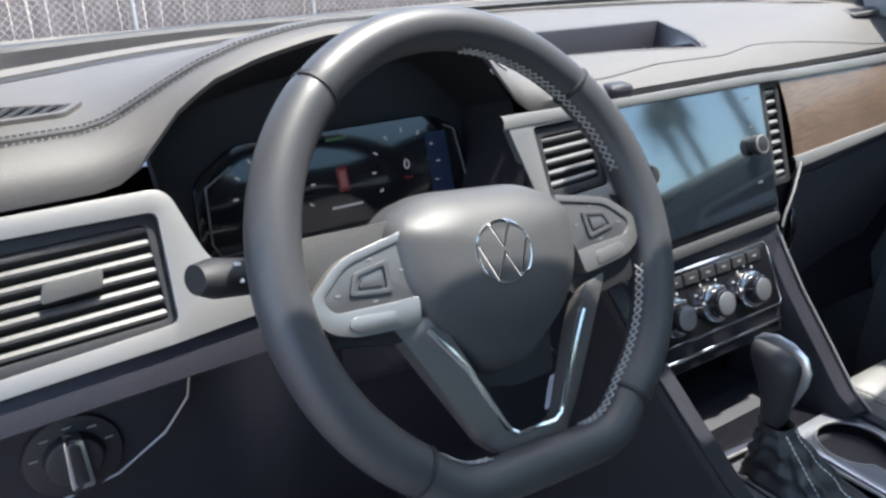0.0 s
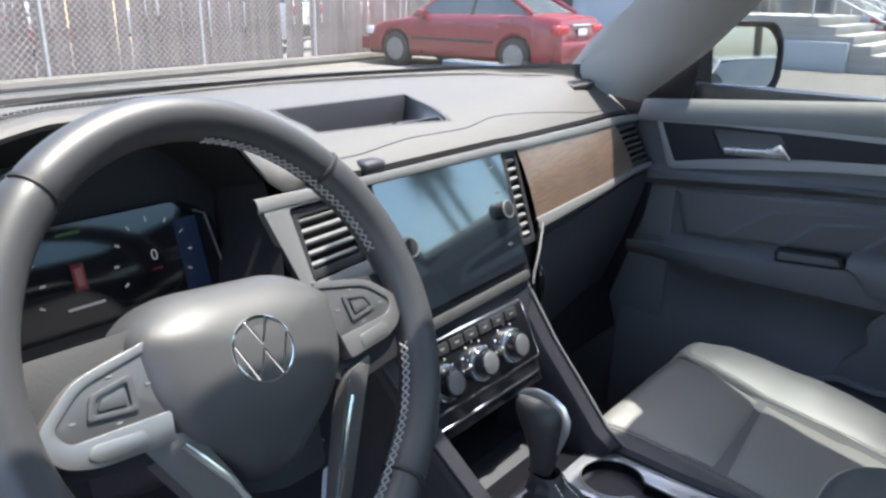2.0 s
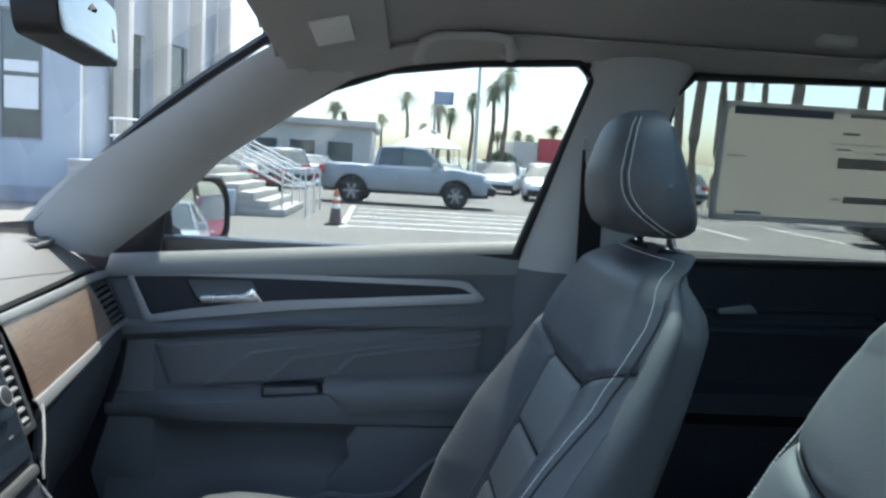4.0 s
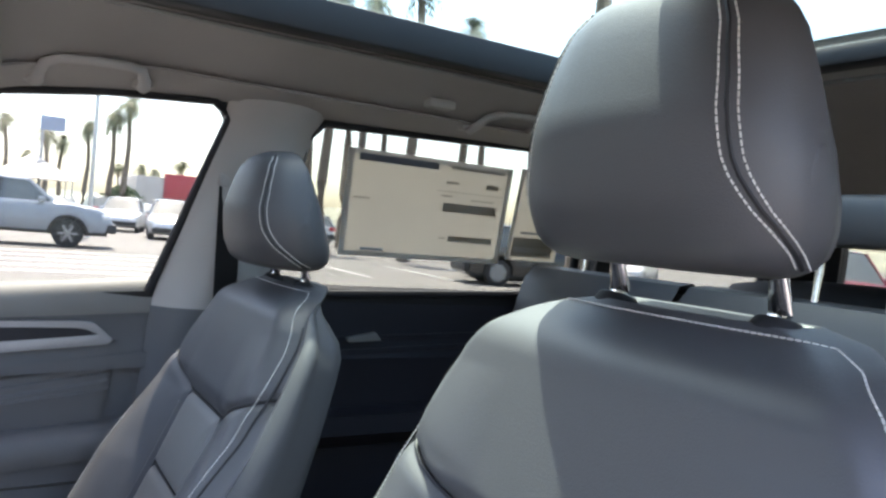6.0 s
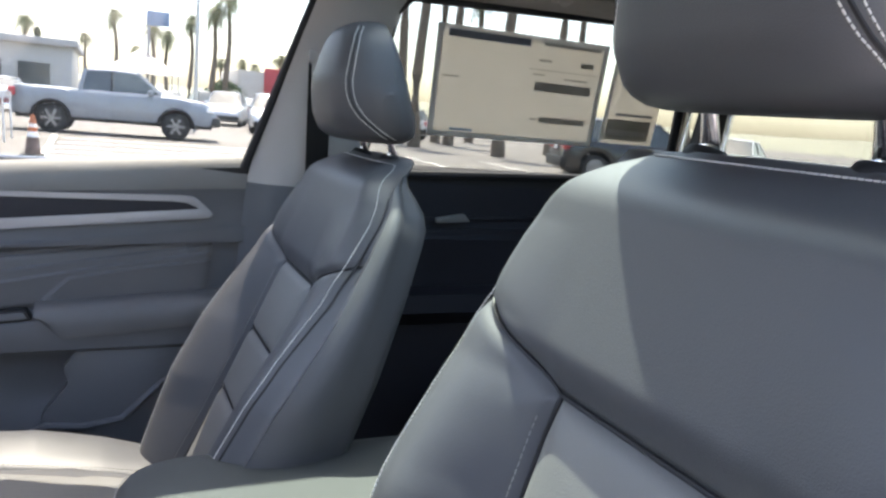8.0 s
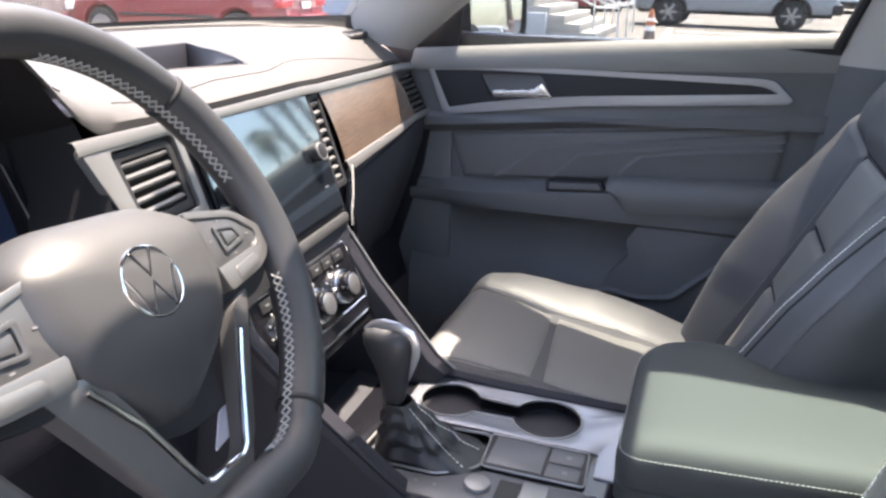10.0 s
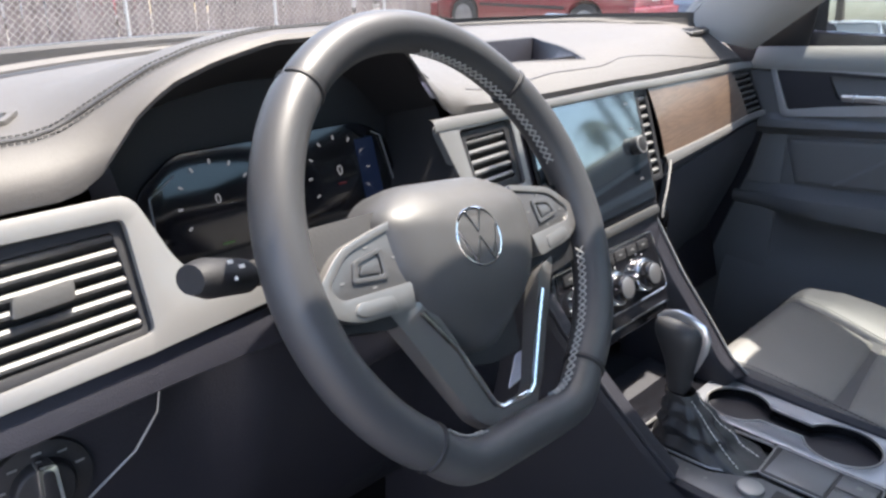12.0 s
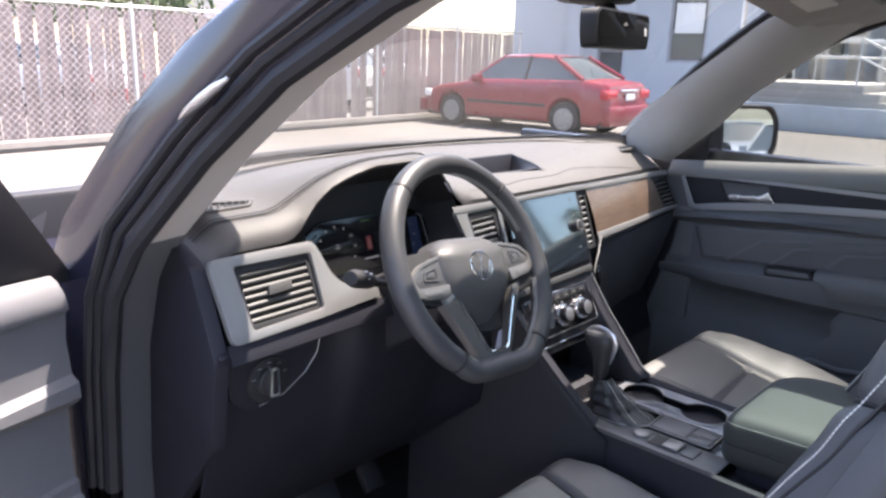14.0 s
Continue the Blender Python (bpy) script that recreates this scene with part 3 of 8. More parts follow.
# end caps that meet the doors
for s in (-1, 1):
    t = trim_y(s * 0.765)
    outline = fillet([(t - 0.05, 1.05), (t + 0.0, 1.165), (t + 0.05, 1.185), (0.42, 1.185), (0.60, 1.0), (0.50, 0.62), (0.34, 0.66), (t - 0.03, 0.92)], 0.01)
    part("end_cap", plate(outline, [], lambda y, z, d: (s * ((0.764 if s > 0 else 0.750) + d), y, z), 0.02, 0.004), M_LOWER, dash)

# silver surround of the driver's side vent
sur_out = fillet([(-0.750, 1.168), (-0.578, 1.166), (-0.562, 1.118), (-0.546, 1.101), (-0.485, 1.097), (-0.485, 1.073), (-0.60, 1.068), (-0.746, 1.066)], [0.012, 0.012, 0.02, 0.012, 0.004, 0.004, 0.004, 0.012])
sur_in = fillet([(-0.716, 1.155), (-0.588, 1.152), (-0.592, 1.080), (-0.712, 1.077)], 0.006)
part("vent_surround", plate(sur_out, [sur_in], lambda a, b, d: band(a, b, d - 0.002), 0.010, 0.003), M_SILVER, dash, "satin silver vent surround")


def vent(x0, x1, z0, z1, n, slant=0.0, tab=True, surf=band, fin=None, lean0=0.0):
    """A slatted vent; slant and lean0 shift its lower right and upper left corners."""
    v = part("air_vent", plate(fillet([(x0 - 0.003, z0 - 0.003), (x1 + 0.003 + slant, z0 - 0.003), (x1 + 0.003, z1 + 0.003), (x0 - 0.003 + lean0, z1 + 0.003)], 0.005), [fillet([(x0 + 0.005, z0 + 0.005), (x1 - 0.005 + slant, z0 + 0.005), (x1 - 0.005, z1 - 0.005), (x0 + 0.005 + lean0, z1 - 0.005)], 0.004)],
                           lambda a, b, d: surf(a, b, d - 0.012), 0.014, 0.002), M_BLACK, dash, "black air vent with horizontal slats")
    bm = plate([(x0, z0), (x1 + slant, z0), (x1, z1), (x0 + lean0, z1)], [], lambda a, b, d: surf(a, b, d - 0.05), 0.004)
    part("backing", bm, M_BLACK, v)
    for i in range(n):
        k = (i + 0.5) / n
        z = lerp(z0 + 0.004, z1 - 0.004, k)
        xr = lerp(x1 + slant, x1, k) - 0.005
        bm = bmesh.new()
        prof = ((-0.004, 0.0036), (-0.0005, 0.0030), (0.0012, 0.0008), (0.0005, -0.0012), (-0.020, -0.0085), (-0.024, -0.005))
        rows = []
        for x in np.linspace(lerp(x0, x0 + lean0, k) + 0.005, xr, 6):
            rows.append([surf(x, z + b, a) for a, b in prof])
        vs2 = sheet(bm, rows, close_u=True)
        cap(bm, vs2[0]), cap(bm, vs2[-1])
        part("slat", bm, fin or M_SLAT, v)
    if tab:
        zc, xc = lerp(z0, z1, 0.55), lerp(x0, x1, 0.5)
        bm = plate(fillet([(xc - 0.021, zc - 0.006), (xc + 0.018, zc - 0.005), (xc + 0.021, zc + 0.007), (xc - 0.017, zc + 0.006)], 0.003), [], lambda a, b, d: surf(a, b, d), 0.006, 0.002)
        part("vent_tab", bm, M_SLAT, v)
    return v


M_SLAT = mat("vent_slat_plastic", (0.052, 0.051, 0.050), 0.42, var=0.06, grain=0.15)
vent(-0.712, -0.592, 1.079, 1.151, 7)

# decor strip from the instruments to the passenger vent


def strip(x0, x1, za, zb, name, material, d0, label, n=26):
    bm = bmesh.new()
    rows = []
    for x in np.linspace(x0, x1, n):
        rows.append([band(x, za(x), d0 - 0.004), band(x, za(x) + 0.001, d0), band(x, lerp(za(x), zb(x), 0.5), d0 + 0.0015), band(x, zb(x) - 0.001, d0), band(x, zb(x), d0 - 0.004)])
    sheet(bm, rows)
    return part(name, bm, material, dash, label)


strip(-0.265, 0.70, lambda x: interp([(-0.26, 1.158), (0.15, 1.1515), (0.60, 1.129), (0.70, 1.124)], x), lambda x: interp([(-0.26, 1.171), (-0.1, 1.166), (0.15, 1.163), (0.60, 1.143), (0.70, 1.137)], x), "upper_trim", M_SILVER, 0.007, "satin silver decor strip")
strip(0.19, 0.72, lambda x: 1.043 - 0.015 * (x - 0.19), lambda x: 1.059 - 0.026 * (x - 0.19), "lower_trim", M_SILVER, 0.007, "satin silver decor strip")
bm = bmesh.new()
rows = []
for k in np.linspace(0, 1, 24):
    row = []
    for j in np.linspace(0, 1, 9):
        x = lerp(lerp(0.194, 0.187, j), lerp(0.634, 0.590, j), k)
        row.append(band(x, lerp(1.057 - 0.026 * (x - 0.19), interp([(0.15, 1.153), (0.60, 1.130), (0.70, 1.125)], x), j), 0.004 + 0.003 * math.sin(math.pi * j)))
    rows.append(row)
sheet(bm, rows)
part("wood_panel", bm, M_WOOD, dash, "open-pored brown wood decor")
strip(-0.752, -0.30, lambda x: 1.040 + 0.004 * smooth(-0.4, -0.6, x), lambda x: 1.069, "knee_band", M_LOWER, 0.001, "soft grey band under the vent")
strip(-0.150, 0.150, lambda x: 0.99, lambda x: 1.158, "centre_panel", M_LOWER, -0.001, "dark centre fascia")
vent(0.640, 0.700, 1.042, 1.126, 7, slant=0.022, tab=False, lean0=-0.036)
vent(-0.224, -0.146, 1.092, 1.151, 5, slant=0.0, tab=False, fin=mat("bright_fin", (0.11, 0.11, 0.11), 0.35, metal=0.3))
vent(0.148, 0.184, 1.034, 1.149, 9, slant=-0.006, tab=False, fin=mat("fin_silver", (0.24, 0.24, 0.24), 0.4, metal=0.6), lean0=0.005)
part("centre_vent_frame", plate(fillet([(-0.262, 1.166), (-0.130, 1.162), (-0.130, 1.074), (-0.236, 1.070)], [0.012, 0.004, 0.004, 0.008]), [fillet([(-0.230, 1.156), (-0.140, 1.155), (-0.140, 1.087), (-0.226, 1.087)], 0.006)], lambda a, b, d: band(a, b, d - 0.003), 0.009, 0.004, 3), M_SILVER, dash, "satin silver vent frame")

# ---- steering wheel ----
WC = Vector((-0.394, 0.010, 1.1297))
WX, WV, WN = Vector((0.9934, 0.0419, -0.1068)), Vector((0.0729, 0.4880, 0.8698)), Vector((0.0886, -0.8718, 0.4818))   # turned a little to the right
WM = Matrix((WX, WV, WN)).transposed().to_4x4()


def wp(u, v, n=0.0):
    """A point in the wheel's own plane: right, up along the plane, towards the driver."""
    return WC + u * WX + v * WV + n * WN


wheel = thing("steering_wheel", WC, "black leather steering wheel with silver spokes and grey stitching", "steering wheel")
RC = 0.1612


def rim_path(a):
    """Angle from straight up, clockwise; the bottom is flattened."""
    u, v = RC * math.sin(a), RC * math.cos(a)
    flat = smooth(0.80, 1.0, -math.cos(a))
    return u, lerp(v, -RC * 0.955, flat)


def rim_ring(a, grow=1.0):
    u, v = rim_path(a)
    rad = Vector((u, v)).normalized()
    ring = []
    for k in range(20):
        c, s = math.cos(2 * math.pi * k / 20), math.sin(2 * math.pi * k / 20)
        dr, dn = 0.0158 * grow * c, 0.0165 * grow * s
        ring.append(wp(u + rad.x * dr, v + rad.y * dr, dn))
    return ring


A1, A2 = radians(44), radians(144)


def rim_piece(a0, a1, n, name, grow):
    bm = bmesh.new()
    rows = []
    for i in range(n + 1):
        k = i / n
        g = grow * (1 - 0.05 * (max(0, 1 - k * 40) + max(0, 1 - (1 - k) * 40)))
        rows.append(rim_ring(lerp(a0, a1, k), g))
    vs = sheet(bm, rows, close_u=True)
    cap(bm, vs[0]), cap(bm, vs[-1])
    return part(name, bm, M_RIM, wheel)


G = 0.004
rim_piece(-A1 + G, A1 - G, 40, "rim_top", 1.0)
rim_piece(A1 + G, A2 - G, 40, "rim_grip", 1.06)
rim_piece(-A2 + G, -A1 - G, 40, "rim_grip", 1.06)
rim_piece(A2 + G, 2 * math.pi - A2 - G, 40, "rim_bottom", 1.0)
for a in (A1, -A1, A2, -A2):
    bm = bmesh.new()
    sweep(bm, rim_ring(a, 0.965), 0.0025, 6, closed=True, up=tuple(WN))
    part("rim_seam", bm, M_BLACK, wheel)


def cross_stitch(a0, a1):
    """Zigzag thread on the rim's inner side."""
    bm = bmesh.new()
    n = int(abs(a1 - a0) * RC / 0.0068)
    for i in range(n):
        for sgn in (-1, 1):
            pts = []
            for j in range(4):
                k = (i + j / 3) / n
                a = lerp(a0, a1, k)
                u, v = rim_path(a)
                rad = Vector((u, v)).normalized()
                ang = math.pi - 0.08 + sgn * (0.21 - 0.42 * j / 3)
                dr, dn = 0.0171 * math.cos(ang), 0.0178 * math.sin(ang)
                pts.append(wp(u + rad.x * dr, v + rad.y * dr, dn))
            sweep(bm, pts, 0.0008, 5, up=tuple(WN))
    return part("stitching", bm, M_THREAD_PALE, wheel, "grey cross stitching")


cross_stitch(radians(4), radians(72))
cross_stitch(radians(104), radians(163))
cross_stitch(radians(-148), radians(-163))

# airbag cover: a domed shield
PU = -0.003
pad_out = fillet([(PU - 0.050, 0.047), (PU + 0.050, 0.047), (PU + 0.082, 0.026), (PU + 0.080, -0.022), (PU + 0.058, -0.054), (PU + 0.020, -0.092), (PU - 0.020, -0.092), (PU - 0.058, -0.054), (PU - 0.080, -0.022), (PU - 0.082, 0.026)], [0.022, 0.022, 0.014, 0.02, 0.03, 0.014, 0.014, 0.03, 0.02, 0.014], 5)
bm = bmesh.new()
rings = []
for k, n in ((1.0, -0.030), (1.0, -0.012), (0.985, -0.004), (0.95, 0.003), (0.88, 0.009), (0.72, 0.0145), (0.5, 0.0175), (0.25, 0.0185), (0.06, 0.0187)):
    rings.append([wp(u * k, v * k - 0.006 * (1 - k), n - 0.012 * smooth(0.014, 0.050, v * k) - 0.018 * smooth(-0.040, -0.095, v * k)) for u, v in pad_out])
vs = sheet(bm, rings, close_u=True)
cap(bm, vs[-1])
part("airbag_cover", bm, M_HUB, wheel, "domed matt black airbag cover")
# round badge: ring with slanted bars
bm = bmesh.new()
BU, BV = -0.005, -0.006
sweep(bm, [wp(BU + 0.0235 * math.sin(a), BV + 0.0218 * math.cos(a), 0.0180) for a in np.linspace(0, 2 * math.pi, 40, endpoint=False)], 0.0010, 8, closed=True, up=tuple(WN))
badge = part("badge", bm, M_CHROME, wheel, "round bright badge ring")
for u0, v0, u1, v1 in ((-0.0085, 0.0195, 0.0, 0.0035), (0.0085, 0.0195, 0.0, 0.0035), (-0.0205, 0.006, -0.0095, -0.0185), (-0.0095, -0.0185, 0.0, 0.0), (0.0, 0.0, 0.0095, -0.0185), (0.0205, 0.006, 0.0095, -0.0185)):
    bm = bmesh.new()
    sweep(bm, [wp(BU + u0, BV + v0, 0.0184), wp(BU + u1, BV + v1, 0.0184)], 0.0011, 6, up=tuple(WN), flat=0.7)
    part("badge_bar", bm, M_CHROME, badge)
bm = plate([(BU + 0.0225 * math.sin(a), BV + 0.0208 * math.cos(a)) for a in np.linspace(0, 2 * math.pi, 32, endpoint=False)], [], lambda u, v, d: wp(u, v, 0.0160 + d), 0.002)
part("badge_disc", bm, M_HUB, badge)
# spokes
def pod_n(u):
    """How the spokes rise towards the hub."""
    return 0.06 * max(0, 0.11 - abs(u))


def spoke_turn(u, v, a=radians(3.6)):
    """The spokes sit turned by a little against the rim's axes."""
    return u * math.cos(a) - v * math.sin(a), u * math.sin(a) + v * math.cos(a)


M_SMOKED = mat("dark_satin_silver", (0.25, 0.24, 0.235), 0.36, metal=0.75, var=0.05)
M_KEYPAD = mat("keypad_plastic", (0.060, 0.060, 0.063), 0.34, var=0.05, coat=0.2)
for s in (-1, 1):
    arm = fillet([(s * 0.060, 0.030), (s * 0.156, 0.024), (s * 0.158, -0.040), (s * 0.085, -0.052), (s * 0.06, -0.04)], 0.01)
    part("spoke_arm", plate(arm, [], lambda u, v, d: wp(u, v, -0.022 + d), 0.016, 0.004), M_BLACK, wheel)
    o = fillet([spoke_turn(s * u, v) for u, v in ((0.064, 0.026), (0.121, 0.0155), (0.1455, -0.004), (0.147, -0.0163), (0.139, -0.027), (0.123, -0.0335), (0.076, -0.0375))], [0.004, 0.012, 0.010, 0.008, 0.010, 0.008, 0.004])
    h = fillet([spoke_turn(s * u, v) for u, v in ((0.066, 0.0205), (0.117, 0.0108), (0.1385, -0.0065), (0.1325, -0.0165), (0.072, -0.0195))], [0.003, 0.008, 0.006, 0.006, 0.003])
    pod = part("spoke_bezel", plate(o, [h], lambda u, v, d: wp(u, v, -0.008 + d + pod_n(u)), 0.0112, 0.003, 3), M_SMOKED, wheel, "satin silver spoke bezel")
    part("keypad", plate(h, [], lambda u, v, d: wp(u, v, -0.008 + d + pod_n(u)), 0.0098, 0.0015), M_KEYPAD, pod, "dark grey keypad")
    bo = fillet([spoke_turn(s * u, v) for u, v in ((0.088, 0.009), (0.114, 0.005), (0.120, -0.0085), (0.090, -0.0125))], 0.003)
    bi = fillet([spoke_turn(s * u, v) for u, v in ((0.092, 0.0055), (0.111, 0.0025), (0.1155, -0.0060), (0.0935, -0.0090))], 0.002)
    part("rocker", plate(bo, [bi], lambda u, v, d: wp(u, v, 0.0016 + d + pod_n(u)), 0.0022, 0.0006), M_KEYPAD, pod)
    part("rocker", plate(fillet([spoke_turn(s * u, v) for u, v in ((0.0945, 0.003), (0.109, 0.001), (0.1125, -0.0045), (0.0955, -0.0070))], 0.0015), [], lambda u, v, d: wp(u, v, 0.0016 + d + pod_n(u)), 0.0026, 0.0006), M_KEYPAD, pod)
    part("paddle_key", plate(fillet([spoke_turn(s * u, v) for u, v in ((0.092, -0.0240), (0.121, -0.0210), (0.1265, -0.0260), (0.121, -0.0310), (0.091, -0.0340))], 0.003), [], lambda u, v, d: wp(u, v, -0.0002 + d + pod_n(u)), 0.0045, 0.001), M_SMOKED, pod)
    for u, v in (spoke_turn(s * a, b) for a, b in ((0.100, 0.0115), (0.127, -0.006), (0.103, -0.0150), (0.080, 0.000))):
        bm = bmesh.new()
        bmesh.ops.create_cube(bm, size=1, matrix=Matrix.Translation(wp(u, v, 0.0021 + pod_n(u))) @ WM @ Matrix.Diagonal((0.0034, 0.0012, 0.0006, 1)))
        part("key_mark", bm, M_KEYGREY, pod)
# lower V spoke
VU = 0.007
outer = [(-0.100, -0.034), (-0.092, -0.048), (-0.042, -0.130), (-0.028, -0.143), (0.028, -0.143), (0.042, -0.130), (0.092, -0.048), (0.100, -0.034)]
inner = [(0.068, -0.040), (0.050, -0.070), (0.026, -0.124), (0.018, -0.1315), (-0.018, -0.1315), (-0.026, -0.124), (-0.050, -0.070), (-0.068, -0.040)]
part("lower_spoke", plate([(u + VU, v) for u, v in fillet(outer + inner, 0.006)], [], lambda u, v, d: wp(u, v, -0.020 + d + 0.1 * max(0, v + 0.14) - 0.3 * max(0, abs(u - VU) - interp([(-0.1315, 0.018), (-0.124, 0.026), (-0.07, 0.050), (-0.040, 0.068)], v))), 0.014, 0.003), M_SMOKED, wheel, "smoked silver lower spoke")
bm = bmesh.new()
edge = [(-0.076, -0.046), (-0.050, -0.078), (-0.028, -0.119), (-0.024, -0.126), (-0.017, -0.1305), (0.017, -0.1305), (0.024, -0.126), (0.028, -0.119), (0.050, -0.078), (0.062, -0.058)]
sweep(bm, [wp(u + VU, v, -0.006 + 0.1 * max(0, v + 0.14)) for u, v in edge], 0.0024, 8, up=tuple(WN))
part("spoke_edge", bm, M_CHROME, wheel, "bright inner edge")
# dark chin between the arms of the V
chin = fillet([(PU - 0.052, -0.052), (PU + 0.052, -0.052), (VU + 0.034, -0.098), (VU - 0.004, -0.100), (VU - 0.030, -0.094)], 0.006)
part("chin", plate(chin, [], lambda u, v, d: wp(u, v, -0.030 + d), 0.016, 0.003), M_BLACK, wheel)
# column shroud behind
def wc(u, v, n=0.0):
    """As wp, but upright: the column does not turn with the wheel."""
    return WC + u * Vector((0.995, 0.101, 0)) + v * Vector((-0.05, 0.482, 0.875)) + n * WN


column = thing("steering_column", wc(0, -0.02, -0.09), "dark plastic steering column shroud with two stalks", "steering column")
bm = bmesh.new()
rows = []
for n, w, t, b in ((-0.045, 0.052, 0.030, -0.052), (-0.075, 0.060, 0.036, -0.066), (-0.12, 0.064, 0.038, -0.074), (-0.20, 0.066, 0.038, -0.080)):
    rows.append([wc(a, c, n) for a, c in fillet([(-w, t), (w, t), (w * 0.9, b), (-w * 0.9, b)], 0.02)])
vs = sheet(bm, rows, close_u=True)
cap(bm, vs[0])
part("shroud", bm, M_LOWER, column)
for s in (-1, 1):
    dz = 0.0 if s < 0 else -0.045
    bm = bmesh.new()
    sweep(bm, [wc(s * 0.05, 0.004 + dz * 0.4, -0.088), wc(s * 0.10, 0.018 + dz, -0.084), wc(s * 0.140, 0.030 + dz, -0.078)], [0.010, 0.0085, 0.0085], 12, flat=0.75)
    stalk = part("stalk", bm, M_BLACK, column, "black stalk")
    bm = bmesh.new()
    sweep(bm, [wc(s * 0.136, 0.030 + dz, -0.078), wc(s * 0.142, 0.031 + dz, -0.076), wc(s * 0.176, 0.037 + dz, -0.062), wc(s * 0.188, 0.039 + dz, -0.058)], [0.010, 0.0150, 0.0165, 0.012], 14, flat=0.8)
    part("stalk_knob", bm, M_BLACK, stalk)
    if s > 0:
        continue
    bm = bmesh.new()
    for du, dv in ((0.158, 0.008), (0.166, 0.002), (0.172, 0.010), (0.165, 0.013)):
        bmesh.ops.create_cube(bm, size=1, matrix=Matrix.Translation(wc(s * (du - 0.004), dv + 0.028, -0.0520)) @ WM @ Matrix.Diagonal((0.004, 0.0025, 0.0006, 1)))
    part("stalk_mark", bm, M_WHITE, stalk)

# tag hanging under the column
M_TAG = mat("tag_card", (0.62, 0.66, 0.82), 0.7, var=0.05)
tag = thing("hang_tag", (-0.342, -0.013, 1.03), "pale bluish card tag hanging from the steering column", "tag")
part("card", plate(fillet([(-0.357, 1.022), (-0.331, 1.026), (-0.328, 0.990), (-0.352, 0.984)], 0.002), [], lambda a, b, d: (a, -0.010 + (1.004 - b) * 0.25 - d, b), 0.0008), M_TAG, tag)
bm = bmesh.new()
sweep(bm, [(-0.344, -0.014, 1.022), (-0.344, 0.01, 1.045), (-0.346, 0.045, 1.065)], 0.0008, 5)
part("string", bm, M_BLACK, tag)

# pedals in the footwell
for nm, x, lab in (("brake_pedal", -0.40, "black rubber brake pedal in the footwell"), ("accelerator_pedal", -0.26, "black rubber accelerator pedal in the footwell")):
    pd = thing(nm, (x, 0.42, 0.55), lab, "pedal")
    wdt = 0.05 if nm == "brake_pedal" else 0.025
    bm = bmesh.new()
    box(bm, (-wdt, -0.012, -0.04), (wdt, 0.012, 0.04), 0.006, m=Matrix.Translation((x, 0.40, 0.56)) @ Matrix.Rotation(radians(-35), 4, "X"))
    part("pad", bm, M_RUBBER, pd)
    bm = bmesh.new()
    sweep(bm, [(x, 0.41, 0.57), (x, 0.50, 0.68), (x, 0.58, 0.82)], 0.012, 8)
    part("arm", bm, M_BLACK, pd)

# ---- front seats ----
SX = 0.39


def back_half(z):
    """Half width of the seat back at height z."""
    return interp([(0.66, 0.236), (0.80, 0.258), (0.98, 0.260), (1.08, 0.244), (1.14, 0.226), (1.18, 0.211), (1.21, 0.194), (1.232, 0.174), (1.248, 0.150), (1.258, 0.122), (1.264, 0.09)], z)


def back_front(u, z):
    """Depth of the seat back's front face: u from the middle, z height."""
    base = -0.518 - (z - 1.07) * 0.41
    w = back_half(z)
    k = min(1.0, abs(u) / w)
    bol = interp([(0.66, 0.055), (0.85, 0.066), (0.95, 0.055), (1.05, 0.030), (1.12, 0.010), (1.20, 0.0)], z) * smooth(0.40, 0.78, k)
    top = 0.014 * smooth(1.070, 1.115, z) * (1 - 0.6 * k * k)
    roll = 0.034 * smooth(0.80, 1.0, k) ** 2 + 0.040 * smooth(1.215, 1.266, z) ** 2
    return base + bol + top - roll


def bp(u, z, d=0.0):
    return Vector((SX + u, back_front(u, z) + d, z))


seat = thing("front_seat", (SX, -0.30, 0.42), "black leather front passenger seat with white stitching and a headrest", "car seat", "front seats")


def seam_gaps(lines, pts):
    """Distance from each point of a list to the nearest seam."""
    best = np.full(len(pts), 9.0)
    for line in lines:
        for a, b in zip(line, line[1:]):
            a, b = np.array(a), np.array(b)
            t = np.clip(((pts - a) @ (b - a)) / ((b - a) @ (b - a)), 0, 1)
            best = np.minimum(best, np.hypot(*(pts - a - t[:, None] * (b - a)).T))
    return best


